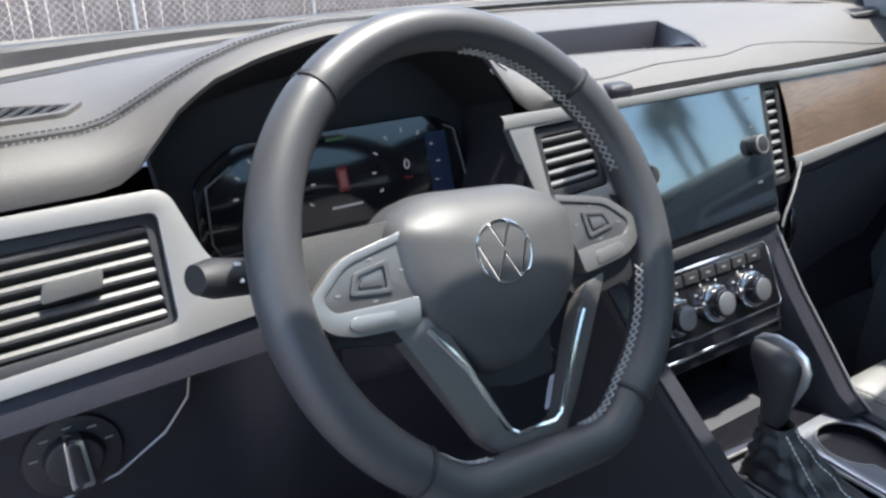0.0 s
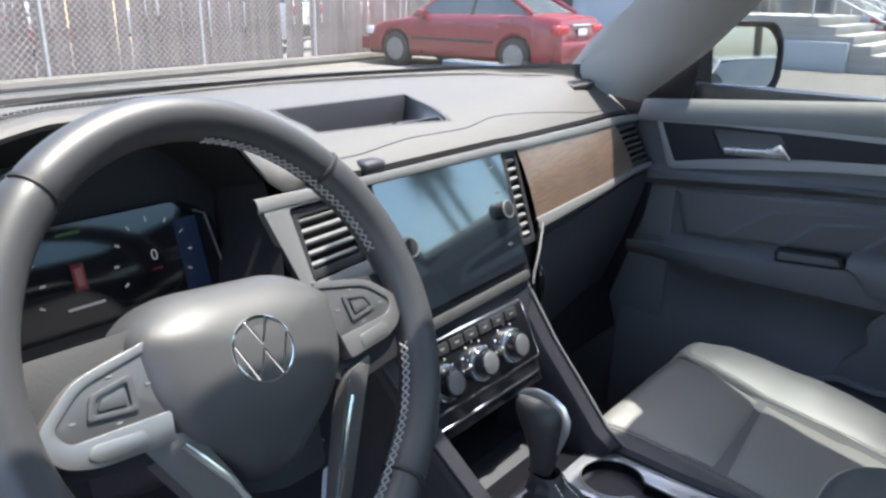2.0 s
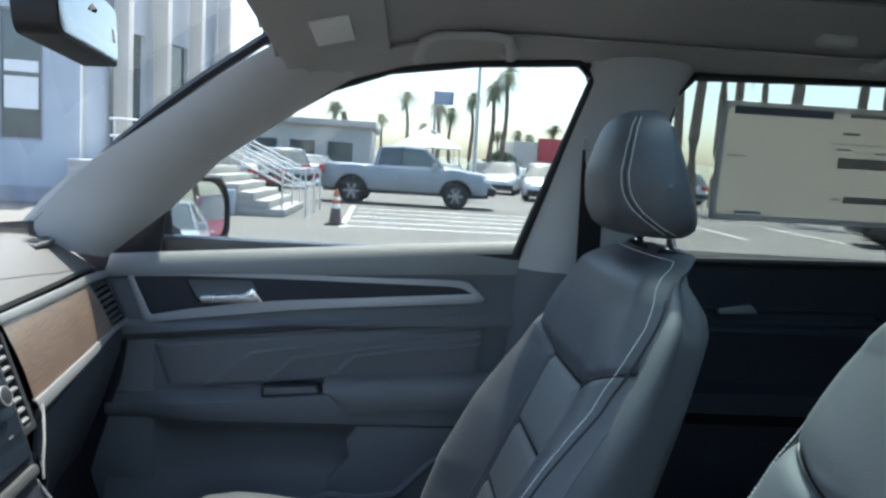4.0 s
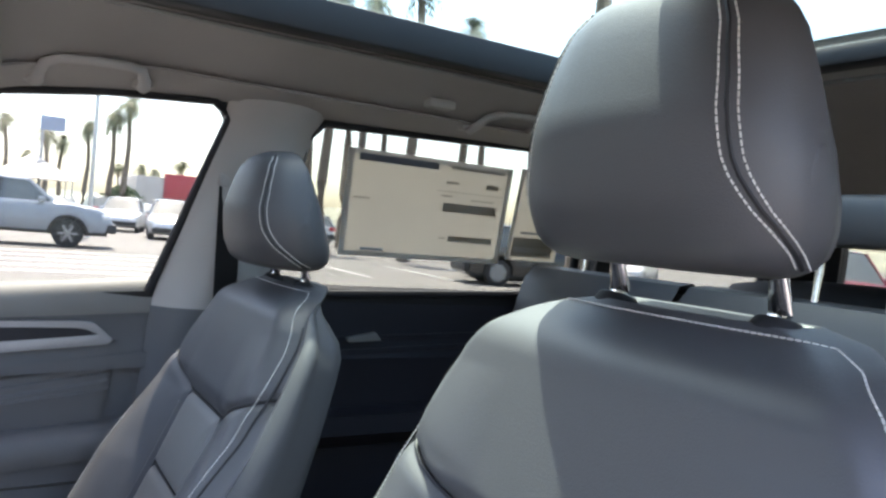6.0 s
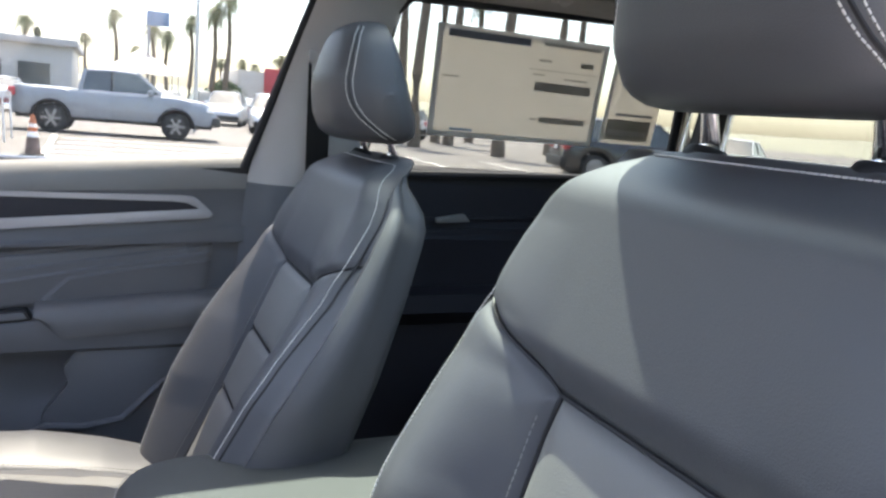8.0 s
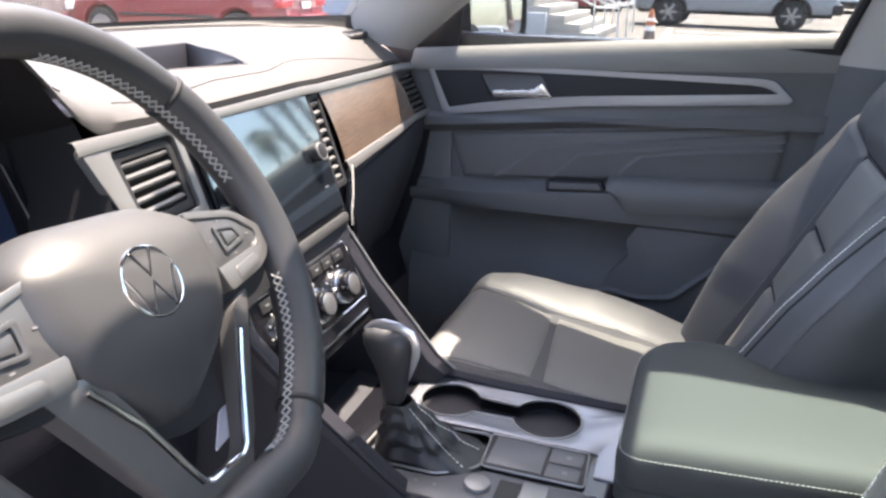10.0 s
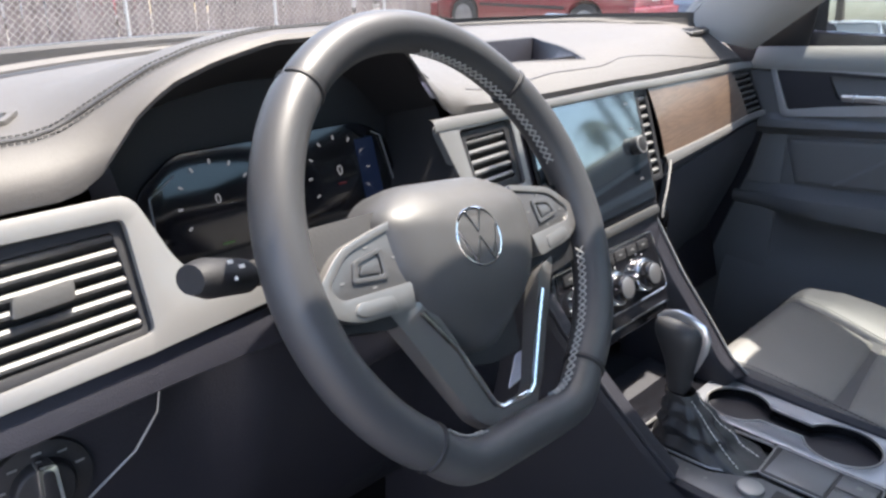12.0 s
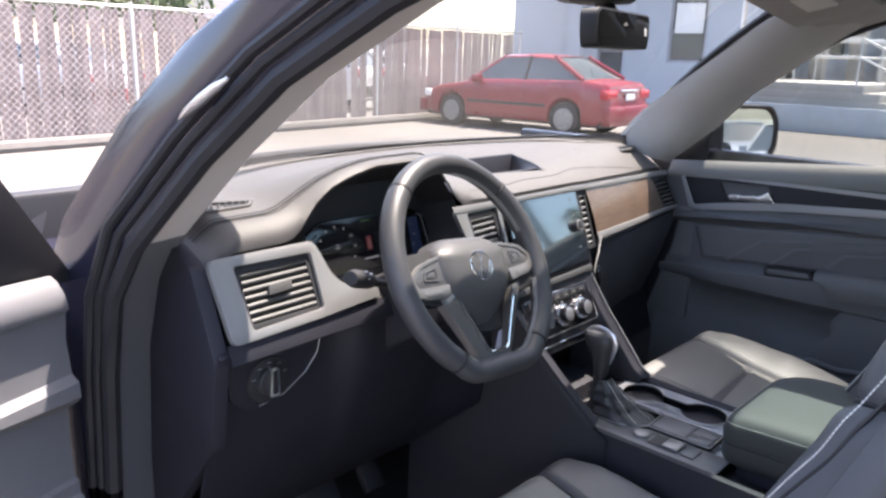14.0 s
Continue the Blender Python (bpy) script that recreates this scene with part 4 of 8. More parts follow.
def cushion(surf, half, v0, v1, nv, lines, region, names):
    """A padded face cut into panels along its seams; region(u, v) names the panel's number."""
    us = np.linspace(-1, 1, 121)
    vs = np.linspace(v0, v1, nv)
    grid = []
    for v in vs:
        w = half(v)
        grid.append([(float(k * w), float(v)) for k in us])
    gaps = seam_gaps(lines, np.array([p for r in grid for p in r])).reshape(nv, 121)
    for number, (name, material, label) in enumerate(names):
        bm = bmesh.new()
        made = {}

        def vert(i, j):
            if (i, j) not in made:
                u, v = grid[i][j]
                g = float(gaps[i, j])
                made[i, j] = bm.verts.new(surf(u, v, -0.0085 * math.exp(-(g / 0.0062) ** 2) - 0.0045 * math.exp(-(g / 0.022) ** 2)))
            return made[i, j]
        for i in range(nv - 1):
            for j in range(120):
                u = (grid[i][j][0] + grid[i + 1][j + 1][0]) / 2
                v = (grid[i][j][1] + grid[i + 1][j + 1][1]) / 2
                if region(u, v) == number:
                    bm.faces.new((vert(i, j), vert(i, j + 1), vert(i + 1, j + 1), vert(i + 1, j)))
        part(name, bm, material, seat, label)
    for line in lines:
        pts = []
        for (u0, v0), (u1, v1) in zip(line, line[1:]):
            pts += [surf(lerp(u0, u1, k), lerp(v0, v1, k), -0.0108) for k in np.linspace(0, 1, 6, endpoint=False)]
        bm = bmesh.new()
        sweep(bm, pts + [surf(*line[-1], -0.0108)], 0.0022, 6)
        part("seam", bm, M_BLACK, seat)


def bol_in(z):
    return interp([(0.66, 0.122), (0.85, 0.112), (0.95, 0.102), (1.05, 0.094), (1.073, 0.090)], z)


def shoulder(z):
    return interp([(1.073, 0.090), (1.095, 0.142), (1.118, 0.198), (1.130, 0.223), (1.14, 0.2235), (1.264, 0.2235)], z)


back_lines = [[(s * bol_in(z), z) for z in np.linspace(0.66, 1.073, 14)] for s in (-1, 1)] + [[(s * shoulder(z), z) for z in np.linspace(1.073, 1.128, 12)] for s in (-1, 1)] + [[(-0.090, 1.073), (0.090, 1.073)], [(-0.103, 0.955), (0.103, 0.955)], [(-0.112, 0.85), (0.112, 0.85)]]


def back_region(u, z):
    if z > 1.073 and abs(u) < shoulder(z):
        return 2
    if z <= 1.073 and abs(u) < bol_in(z):
        return 1 if z > 0.955 else 3
    return 0 if u < 0 else 4


cushion(bp, back_half, 0.66, 1.264, 190, back_lines, back_region, [("back_bolster", M_LEATHER, ""), ("back_insert", M_INSERT, "soft centre panel"), ("shoulder_panel", M_LEATHER, ""), ("lumbar_insert", M_INSERT, ""), ("back_bolster", M_LEATHER, "")])
# shell: sides and back
def welt_at(z):
    """How far out the welt runs, as a share of the half width."""
    return interp([(0.66, 0.88), (1.0, 0.90), (1.10, 0.94), (1.18, 0.972), (1.264, 0.975)], z)


bm = bmesh.new()
rows = []
for z in list(np.linspace(0.60, 1.15, 14)) + [1.175, 1.195, 1.215, 1.23, 1.242, 1.252, 1.259, 1.264]:
    w = back_half(z)
    f = back_front(w * 0.985, max(0.66, z)) - 0.001
    w *= 1.006
    c = back_front(0, max(0.66, z)) - 0.012
    crown = smooth(1.16, 1.264, z) ** 1.5
    rear = lerp(-0.628 - (z - 1.07) * 0.36, c - 0.040, crown)
    soft = 0.048 * (1 - crown)
    wr = w * (1 - 0.12 * crown)
    side = [(lerp(w, wr, k), lerp(f, rear + soft, k) , z) for k in np.linspace(0, 1, 6)]
    side = [(x + 0.010 * math.sin(math.pi * k) * (1 - crown), y, z) for (x, y, z), k in zip(side, np.linspace(0, 1, 6))]
    half_ring = side + [(wr * 0.985, rear + soft * 0.55, z), (wr * 0.94, rear + soft * 0.22, z), (wr * 0.84, rear + soft * 0.05, z), (wr * 0.5, rear - 0.004, z)]
    ring = [(SX - x, y, zz) for x, y, zz in half_ring] + [(SX, rear - 0.006, z)] + [(SX + x, y, zz) for x, y, zz in half_ring[::-1]] + [(SX + w * 0.6, c - 0.03, z), (SX, c - 0.03, z), (SX - w * 0.6, c - 0.03, z)]
    rows.append(ring)
vs = sheet(bm, rows, close_u=True)
cap(bm, vs[-1]), cap(bm, vs[0])
part("back_shell", bm, M_LEATHER, seat)
# welt between front and sides
for s in (-1, 1):
    bm = bmesh.new()
    sweep(bm, [bp(s * back_half(z) * welt_at(z), z, -0.0004) for z in np.linspace(0.68, 1.215, 50)], 0.0018, 6)
    part("welt", bm, M_BLACK, seat)
# stitching lines on the back
for s in (-1, 1):
    stitches([bp(s * (bol_in(z) + 0.007), z, -0.0010) for z in np.linspace(0.70, 1.06, 24)], seat, material=M_THREAD_GREY, r=0.0006)
rise = [1.2565 - 0.5565 * (1 - k) ** 2.2 for k in np.linspace(0, 1, 70)]
round_back = [bp(back_half(z) * welt_at(z) - 0.007, z, 0.0010) for z in rise]
round_back += [bp(u, 1.2575, 0.0) + Vector((0, -0.0005, 0.0014)) for u in np.linspace(0.10, -0.10, 16)]
round_back += [bp(-back_half(z) * welt_at(z) + 0.007, z, 0.0010) for z in rise[::-1]]
stitches(round_back, seat, step=0.0046, length=0.0034, r=0.0007)


# cushion
def cush_half(y):
    return interp([(-0.45, 0.25), (-0.2, 0.268), (0.0, 0.262), (0.08, 0.235), (0.115, 0.20)], y)


def cush_top(u, y):
    w = cush_half(y)
    k = min(1.0, abs(u) / w)
    z = interp([(-0.45, 0.680), (-0.343, 0.694), (-0.25, 0.712), (-0.10, 0.732), (0.0, 0.752), (0.05, 0.757), (0.13, 0.757)], y)
    z += interp([(-0.36, 0.002), (-0.26, 0.012), (-0.15, 0.020), (-0.05, 0.014), (0.04, 0.002)], y) * smooth(0.40, 0.82, k)
    z -= 0.05 * smooth(0.82, 1.0, k) ** 2 + 0.085 * smooth(0.030, 0.125, y) ** 2
    return z


def cp(u, y, d=0.0):
    return Vector((SX + u, y, cush_top(u, y) + d))


def cush_in(y):
    return interp([(-0.43, 0.112), (-0.1, 0.122), (0.03, 0.142), (0.12, 0.160)], y)


cush_lines = [[(s * cush_in(y), y) for y in np.linspace(-0.43, 0.12, 14)] for s in (-1, 1)] + [[(-0.122, -0.113), (0.122, -0.093)]]
cushion(cp, cush_half, -0.43, 0.122, 150, cush_lines, lambda u, y: (0 if u < 0 else 3) if abs(u) > cush_in(y) else (1 if y < -0.103 + 0.082 * u else 2), [("cushion_bolster", M_LEATHER, ""), ("cushion_insert", M_INSERT, ""), ("cushion_front", M_INSERT, ""), ("cushion_bolster", M_LEATHER, "")])
for s in (-1, 1):
    stitches([cp(s * (cush_in(y) + 0.008), y, 0.0012) for y in np.linspace(-0.38, 0.09, 30)], seat, material=M_THREAD_DARK)
bm = bmesh.new()
rows = []
for z, g in ((0.74, 0.90), (0.70, 0.985), (0.66, 0.995), (0.60, 0.985), (0.56, 0.95)):
    left = [(-cush_half(y) * g, y) for y in np.linspace(-0.43, 0.11, 12)]
    rows.append([(SX + u, min(y, 0.105 + (0.66 - abs(z - 0.66)) * 0.02), min(z, cush_top(u, y) - 0.008) if z > 0.69 else z) for u, y in left] + [(SX - u, min(y, 0.105 + (0.66 - abs(z - 0.66)) * 0.02), min(z, cush_top(u, y) - 0.008) if z > 0.69 else z) for u, y in left[::-1]])
vs = sheet(bm, rows, close_u=True)
cap(bm, vs[0]), cap(bm, vs[-1])
part("cushion_base", bm, M_LEATHER, seat)
part("seat_mount", boxed((SX - 0.22, -0.40, 0.40), (SX + 0.22, 0.06, 0.57), 0.02), M_BLACK, seat)
# headrest on two posts
HZ0, HZ1 = 1.285, 1.462
bm = bmesh.new()
rows = []
HKS = (0, 0.012, 0.04, 0.08, 0.12, 0.16, 0.2, 0.25, 0.3, 0.35, 0.4, 0.45, 0.5, 0.55, 0.6, 0.7, 0.78, 0.85, 0.9, 0.94, 0.97, 0.99, 1.0)
for kk in HKS:
    z = lerp(HZ0, HZ1, kk)
    hw = interp([(0, 0.084), (0.012, 0.096), (0.04, 0.107), (0.08, 0.114), (0.14, 0.119), (0.25, 0.121), (0.4, 0.119), (0.6, 0.110), (0.78, 0.099), (0.85, 0.091), (0.9, 0.083), (0.94, 0.073), (0.97, 0.060), (0.99, 0.044), (1, 0.02)], kk)
    dep = interp([(0, 0.030), (0.012, 0.040), (0.04, 0.047), (0.08, 0.053), (0.2, 0.058), (0.5, 0.055), (0.7, 0.046), (0.85, 0.037), (0.94, 0.026), (0.98, 0.015), (1, 0.006)], kk)
    yc = -0.610 + 0.006 * kk - 0.010 * smooth(0.5, 0.0, kk)
    ring = []
    for j in range(36):
        b = 2 * math.pi * j / 36
        cx, cy = math.cos(b), math.sin(b)
        ring.append((SX + 1.12 * hw * math.copysign(abs(cx) ** 0.62, cx), yc + 1.12 * dep * (1.0 if cy > 0 else lerp(1.0, 0.70, kk)) * math.copysign(abs(cy) ** 0.70, cy) - 0.014 * (cx ** 2) * (cy > 0), z))
    rows.append(ring)
vs = sheet(bm, rows, close_u=True)
cap(bm, vs[0]), cap(bm, vs[-1])
headrest = part("headrest", bm, M_LEATHER, seat, "padded black leather headrest")


def head_point(j, out=0.0, side=1):
    """A line up the headrest that flares towards its back at the bottom."""
    pts = []
    for n, r in enumerate(rows[2:-3]):
        c = Vector((sum(p[0] for p in r) / 36, sum(p[1] for p in r) / 36, r[0][2]))
        flare = 5.4 * max(0.0, 1 - HKS[n + 2] / 0.42) ** 2.2
        q = j + (flare if side < 0 else -flare)
        p = Vector(r[int(math.floor(q)) % 36]).lerp(Vector(r[(int(math.floor(q)) + 1) % 36]), q - math.floor(q))
        pts.append(p + (p - c).normalized() * out)
    return pts


for j, sd in ((4.5, 1), (5.4, 1), (13.5, -1), (12.6, -1)):
    stitches(head_point(j, 0.0005, sd), headrest, step=0.0044, length=0.0033, r=0.0007)
for j, sd in ((4.95, 1), (13.05, -1)):
    bm = bmesh.new()
    sweep(bm, head_point(j, -0.0002, sd), 0.0016, 6)
    part("seam", bm, M_BLACK, headrest)
bm = bmesh.new()
cyl(bm, Matrix.Translation((SX - 0.1290, -0.614, 1.340)) @ Matrix.Diagonal((1, 0.75, 1.25, 1)) @ Matrix.Rotation(radians(90), 4, "Y"), 0.0150, 0.0170, 0.009, 28, 0.003)
part("release_button", bm, M_LEATHER, headrest)
for s in (-1, 1):
    bm = bmesh.new()
    sweep(bm, [(SX + s * 0.07, -0.632, 1.20), (SX + s * 0.07, -0.646, 1.27), (SX + s * 0.07, -0.632, 1.34)], 0.0074, 16)
    part("headrest_post", bm, M_CHROME, seat, "chrome headrest post")
    bm = bmesh.new()
    cyl(bm, Matrix.Translation((SX + s * 0.07, -0.644, 1.262)) @ Matrix.Rotation(radians(14), 4, "X"), 0.019, 0.014, 0.010, 20, 0.002)
    part("post_collar", bm, M_BLACK, seat)
# seat belt buckle
bm = bmesh.new()
box(bm, (-0.012, -0.03, -0.02), (0.012, 0.03, 0.02), 0.004, m=Matrix.Translation((SX + 0.262, -0.405, 0.715)) @ Matrix.Rotation(radians(40), 4, "X"))
part("belt_guide", bm, mat("grey_plastic", (0.42, 0.42, 0.42), 0.5), seat, "grey plastic side guide")
driver = copy_thing(seat, Matrix.Translation((-0.39, -0.30, 0.42)))
tagged(driver, "black leather driver's seat with white stitching and a tall headrest")
# the driver's back is set more upright and higher, the cushion further back
for o in driver.children_recursive:
    me = o.data.copy()
    co = np.empty(len(me.vertices) * 3)
    me.vertices.foreach_get("co", co)
    co = co.reshape(-1, 3)
    base_name = o.name.split(".")[0]
    low = base_name in ("cushion_bolster", "cushion_insert", "cushion_front", "cushion_base", "seat_mount", "belt_guide") or (base_name in ("stitching", "seam") and co[:, 2].mean() < 0.80)
    if low:
        co += (0, -0.095, -0.012)
    else:
        if base_name in ("headrest", "release_button") or (base_name in ("stitching", "seam") and co[:, 2].mean() > 1.28):
            # its headrest is drawn out higher and narrower
            co[:, 0] = SX + (co[:, 0] - SX) / 1.13 + 0.008
            co[:, 1] = -0.612 + (co[:, 1] + 0.612) / 1.12
            co[:, 2] = 1.292 + (co[:, 2] - HZ0) * 1.07
        co[:, 1] += 0.18 * (np.minimum(co[:, 2], 1.22) - 1.22) - 0.012
        co[:, 2] += 0.058 * np.clip((co[:, 2] - 0.66) / 0.3, 0, 1)
    me.vertices.foreach_set("co", co.ravel())
    me.update()
    o.data = me

# ---- instruments, screen, climate panel ----
def clus(a, b, d=0.0):
    """The display's leaning face: a across, b up."""
    return Vector((a, 0.245 + (b - 1.12) * 0.30 - d, b))


cluster = thing("instrument_cluster", (-0.40, 0.25, 1.12), "dark digital instrument display in a hooded recess", "instrument display")
bm = bmesh.new()
front = [(x, trim_y(x) + 0.010 + 0.004, 1.170 + max(brow(x), hood(x) * 0.96)) for x in np.linspace(-0.582, -0.238, 30)]
front = [(-0.560, 0.118, 1.070), (-0.568, 0.135, 1.10), (-0.578, 0.155, 1.14)] + front + [(-0.246, 0.165, 1.14), (-0.262, 0.140, 1.10), (-0.272, 0.122, 1.070)]
back = [(lerp(-0.404, p[0], 0.93), 0.262 if p[2] > 1.1 else 0.232, 1.118 + (p[2] - 1.118) * (0.72 if p[2] > 1.118 else 0.8)) for p in front]
mid = [tuple(Vector(p).lerp(Vector(q), 0.5)) for p, q in zip(front, back)]
vs = sheet(bm, [front, mid, back], close_u=True)
cap(bm, vs[-1])
part("recess", bm, M_BLACK, cluster)
scr = fillet([(-0.545, 1.075), (-0.270, 1.075), (-0.262, 1.10), (-0.268, 1.150), (-0.300, 1.166), (-0.500, 1.166), (-0.540, 1.140)], 0.012)
display = part("display", plate(scr, [], lambda a, b, d: clus(a, b, d + 0.008), 0.004, 0.001), M_GLOSS, cluster, "glossy black display")
M_MARK = glow_mat("display_white", (0.85, 0.9, 1.0), 0.035)
M_BLUE = glow_mat("display_blue", (0.03, 0.10, 0.42), 0.007)
M_REDM = glow_mat("display_red", (0.8, 0.05, 0.06), 0.008)
M_GREENM = glow_mat("display_green", (0.25, 0.8, 0.2), 0.008)


def mark(a, b, w, h, material, name="display_mark", rot=0.0, parent=None, surf=clus, d=0.0125):
    c, s = math.cos(rot), math.sin(rot)
    poly = [(a + c * x - s * y, b + s * x + c * y) for x, y in ((-w, -h), (w, -h), (w, h), (-w, h))]
    return part(name, plate(poly, [], lambda p, q, e: surf(p, q, e + d), 0.0004), material, parent or display, flat=True)


def text(body, size, m, material, parent, name="lettering"):
    cu = bpy.data.curves.new(name, "FONT")
    cu.body, cu.size, cu.extrude = body, size, 0.0002
    cu.align_x, cu.align_y = "CENTER", "CENTER"
    tmp = bpy.data.objects.new("tmp", cu)
    scene.collection.objects.link(tmp)
    bpy.context.view_layer.update()
    me = bpy.data.meshes.new_from_object(tmp.evaluated_get(bpy.context.evaluated_depsgraph_get()))
    bpy.data.objects.remove(tmp)
    me.transform(m)
    me.materials.clear()
    me.materials.append(material)
    ob = new(name, me)
    ob.parent = parent
    ob.matrix_parent_inverse = stands(parent).inverted()
    return ob


def clus_m(a, b):
    return Matrix.Translation(clus(a, b, 0.0130)) @ Matrix.Rotation(radians(90 - 16.7), 4, "X")


text("0", 0.014, clus_m(-0.335, 1.124), M_MARK, display)
text("0", 0.012, clus_m(-0.470, 1.124), M_MARK, display)
mark(-0.335, 1.112, 0.005, 0.001, M_REDM)
for cx in (-0.335, -0.470):
    for k in range(9):
        a = radians(-120 + 30 * k)
        mark(cx + 0.036 * math.sin(a), 1.122 + 0.034 * math.cos(a), 0.0022, 0.0009, M_MARK, rot=-a + math.pi / 2)
mark(-0.298, 1.118, 0.012, 0.032, M_BLUE)
mark(-0.404, 1.122, 0.0055, 0.011, M_REDM)
mark(-0.404, 1.122, 0.0032, 0.0075, glow_mat("display_pink", (0.9, 0.35, 0.38), 0.016), d=0.0130)
mark(-0.404, 1.158, 0.010, 0.0012, M_GREENM)
mark(-0.404, 1.098, 0.016, 0.0011, M_MARK)
mark(-0.470, 1.086, 0.006, 0.0010, M_GREENM)
bm = bmesh.new()
sweep(bm, [clus(a, b, 0.0135) for a, b in ((-0.287, 1.155), (-0.276, 1.150), (-0.270, 1.105), (-0.276, 1.084), (-0.284, 1.080))], 0.0009, 6)
part("gauge_frame", bm, M_SILVER, cluster, "thin bright gauge outline")
bm = bmesh.new()
sweep(bm, [clus(a, b, 0.0135) for a, b in ((-0.505, 1.150), (-0.530, 1.136), (-0.534, 1.090), (-0.528, 1.078), (-0.500, 1.078))], 0.0009, 6)
part("gauge_frame", bm, M_SILVER, cluster, "thin bright gauge outline")

# centre touch screen
M_EDGE = mat("frame_silver", (0.10, 0.10, 0.10), 0.45, metal=0.6)
M_SCREEN = mat("screen_glass", (0.012, 0.015, 0.02), 0.06, var=0.05, rvar=0.02, coat=1.0)
sb = M_SCREEN.node_tree.nodes["Principled BSDF"]
sb.inputs["IOR"].default_value = 2.8
sb.inputs["Specular Tint"].default_value = (0.72, 0.93, 1.0, 1)
screen = thing("touch_screen", (0, 0.15, 1.08), "glossy central touch screen with two chrome knobs", "screen")
bez = fillet([(-0.118, 1.008), (0.143, 1.008), (0.145, 1.155), (-0.116, 1.161)], 0.006)
part("bezel", plate(bez, [], lambda a, b, d: band(a, b, d + 0.001), 0.004, 0.0015), M_GLOSS, screen)
part("screen_glass", plate(fillet([(-0.113, 1.013), (0.138, 1.013), (0.140, 1.150), (-0.111, 1.156)], 0.004), [], lambda a, b, d: band(a, b, d + 0.0052), 0.0012), M_SCREEN, screen)
for k in range(4):
    mark(0.112, 1.138 - 0.032 * k, 0.005, 0.0012, M_MARK, "key_mark", parent=screen, surf=band, d=0.0068)
for s in (-1, 1):
    p, q = band(0.012 + s * 0.100, 1.084, 0.006), band(0.012 + s * 0.100, 1.084, 0.019)
    bm = bmesh.new()
    axis = (q - p).to_track_quat("Z", "Y").to_matrix().to_4x4()
    cyl(bm, Matrix.Translation((p + q) / 2) @ axis, 0.0125, 0.0115, 0.013, 32, 0.002)
    knob = part("knob", bm, M_BLACK, screen, "round knob with a bright ring")
    bm = bmesh.new()
    sweep(bm, [q + axis.to_3x3() @ Vector((0.0105 * math.cos(a), 0.0105 * math.sin(a), -0.001)) for a in np.linspace(0, 2 * math.pi, 28, endpoint=False)], 0.0013, 6, closed=True, up=tuple((q - p).normalized()))
    part("knob_ring", bm, M_KEYGREY, knob)
bm = bmesh.new()
rows = []
for x in np.linspace(-0.150, 0.136, 20):
    rows.append([band(x, z, d) for z, d in ((0.991, 0.002), (0.992, 0.008), (0.997, 0.0095), (1.002, 0.008), (1.003, 0.002))])
sheet(bm, rows)
part("lower_frame", bm, M_EDGE, dash, "satin silver frame under the screen")
bm = bmesh.new()
sweep(bm, [band(0.200, 1.050, 0.008), band(0.191, 1.040, 0.009), band(0.170, 1.018, 0.010), band(0.146, 0.997, 0.010), band(0.136, 0.984, 0.010)], [0.0018, 0.0020, 0.0018, 0.0018, 0.0016], 8, flat=0.7)
part("frame_edge", bm, M_EDGE, dash, "satin silver line beside the vents")
bm = bmesh.new()
sweep(bm, [band(-0.246, 1.075, 0.008), band(-0.215, 1.030, 0.010), band(-0.160, 0.997, 0.010), band(-0.150, 0.990, 0.010)], 0.0028, 8, flat=0.7)
part("frame_edge", bm, M_EDGE, dash, "satin silver line beside the vents")


def stack(a, b, d=0.0):
    """Face of the centre stack below the screen."""
    return Vector((a, 0.138 - (1.01 - b) * 0.38 - d * 0.93, b + d * 0.36))


part("stack_body", plate([(-0.160, 1.0), (0.140, 1.0), (0.132, 0.868), (-0.150, 0.868)], [], lambda a, b, d: stack(a, b, d - 0.03), 0.028, 0.004), M_LOWER, dash)
M_DIALCAP = mat("dial_cap", (0.42, 0.42, 0.43), 0.3, metal=0.85)
climate = thing("climate_panel", stack(0, 0.92), "black climate control panel with three chrome dials", "climate control")
part("panel", plate(fillet([(-0.120, 0.976), (0.102, 0.976), (0.113, 0.901), (-0.131, 0.901)], 0.008), [], stack, 0.004, 0.001), M_GLOSS, climate)
bm = bmesh.new()
loop = fillet([(-0.120, 0.976), (0.102, 0.976), (0.113, 0.901), (-0.131, 0.901)], 0.008)
sweep(bm, [stack(a, b, 0.003) for a, b in loop], 0.0019, 6, closed=True, up=(0, -1, 0))
part("panel_edge", bm, M_CHROME, climate)
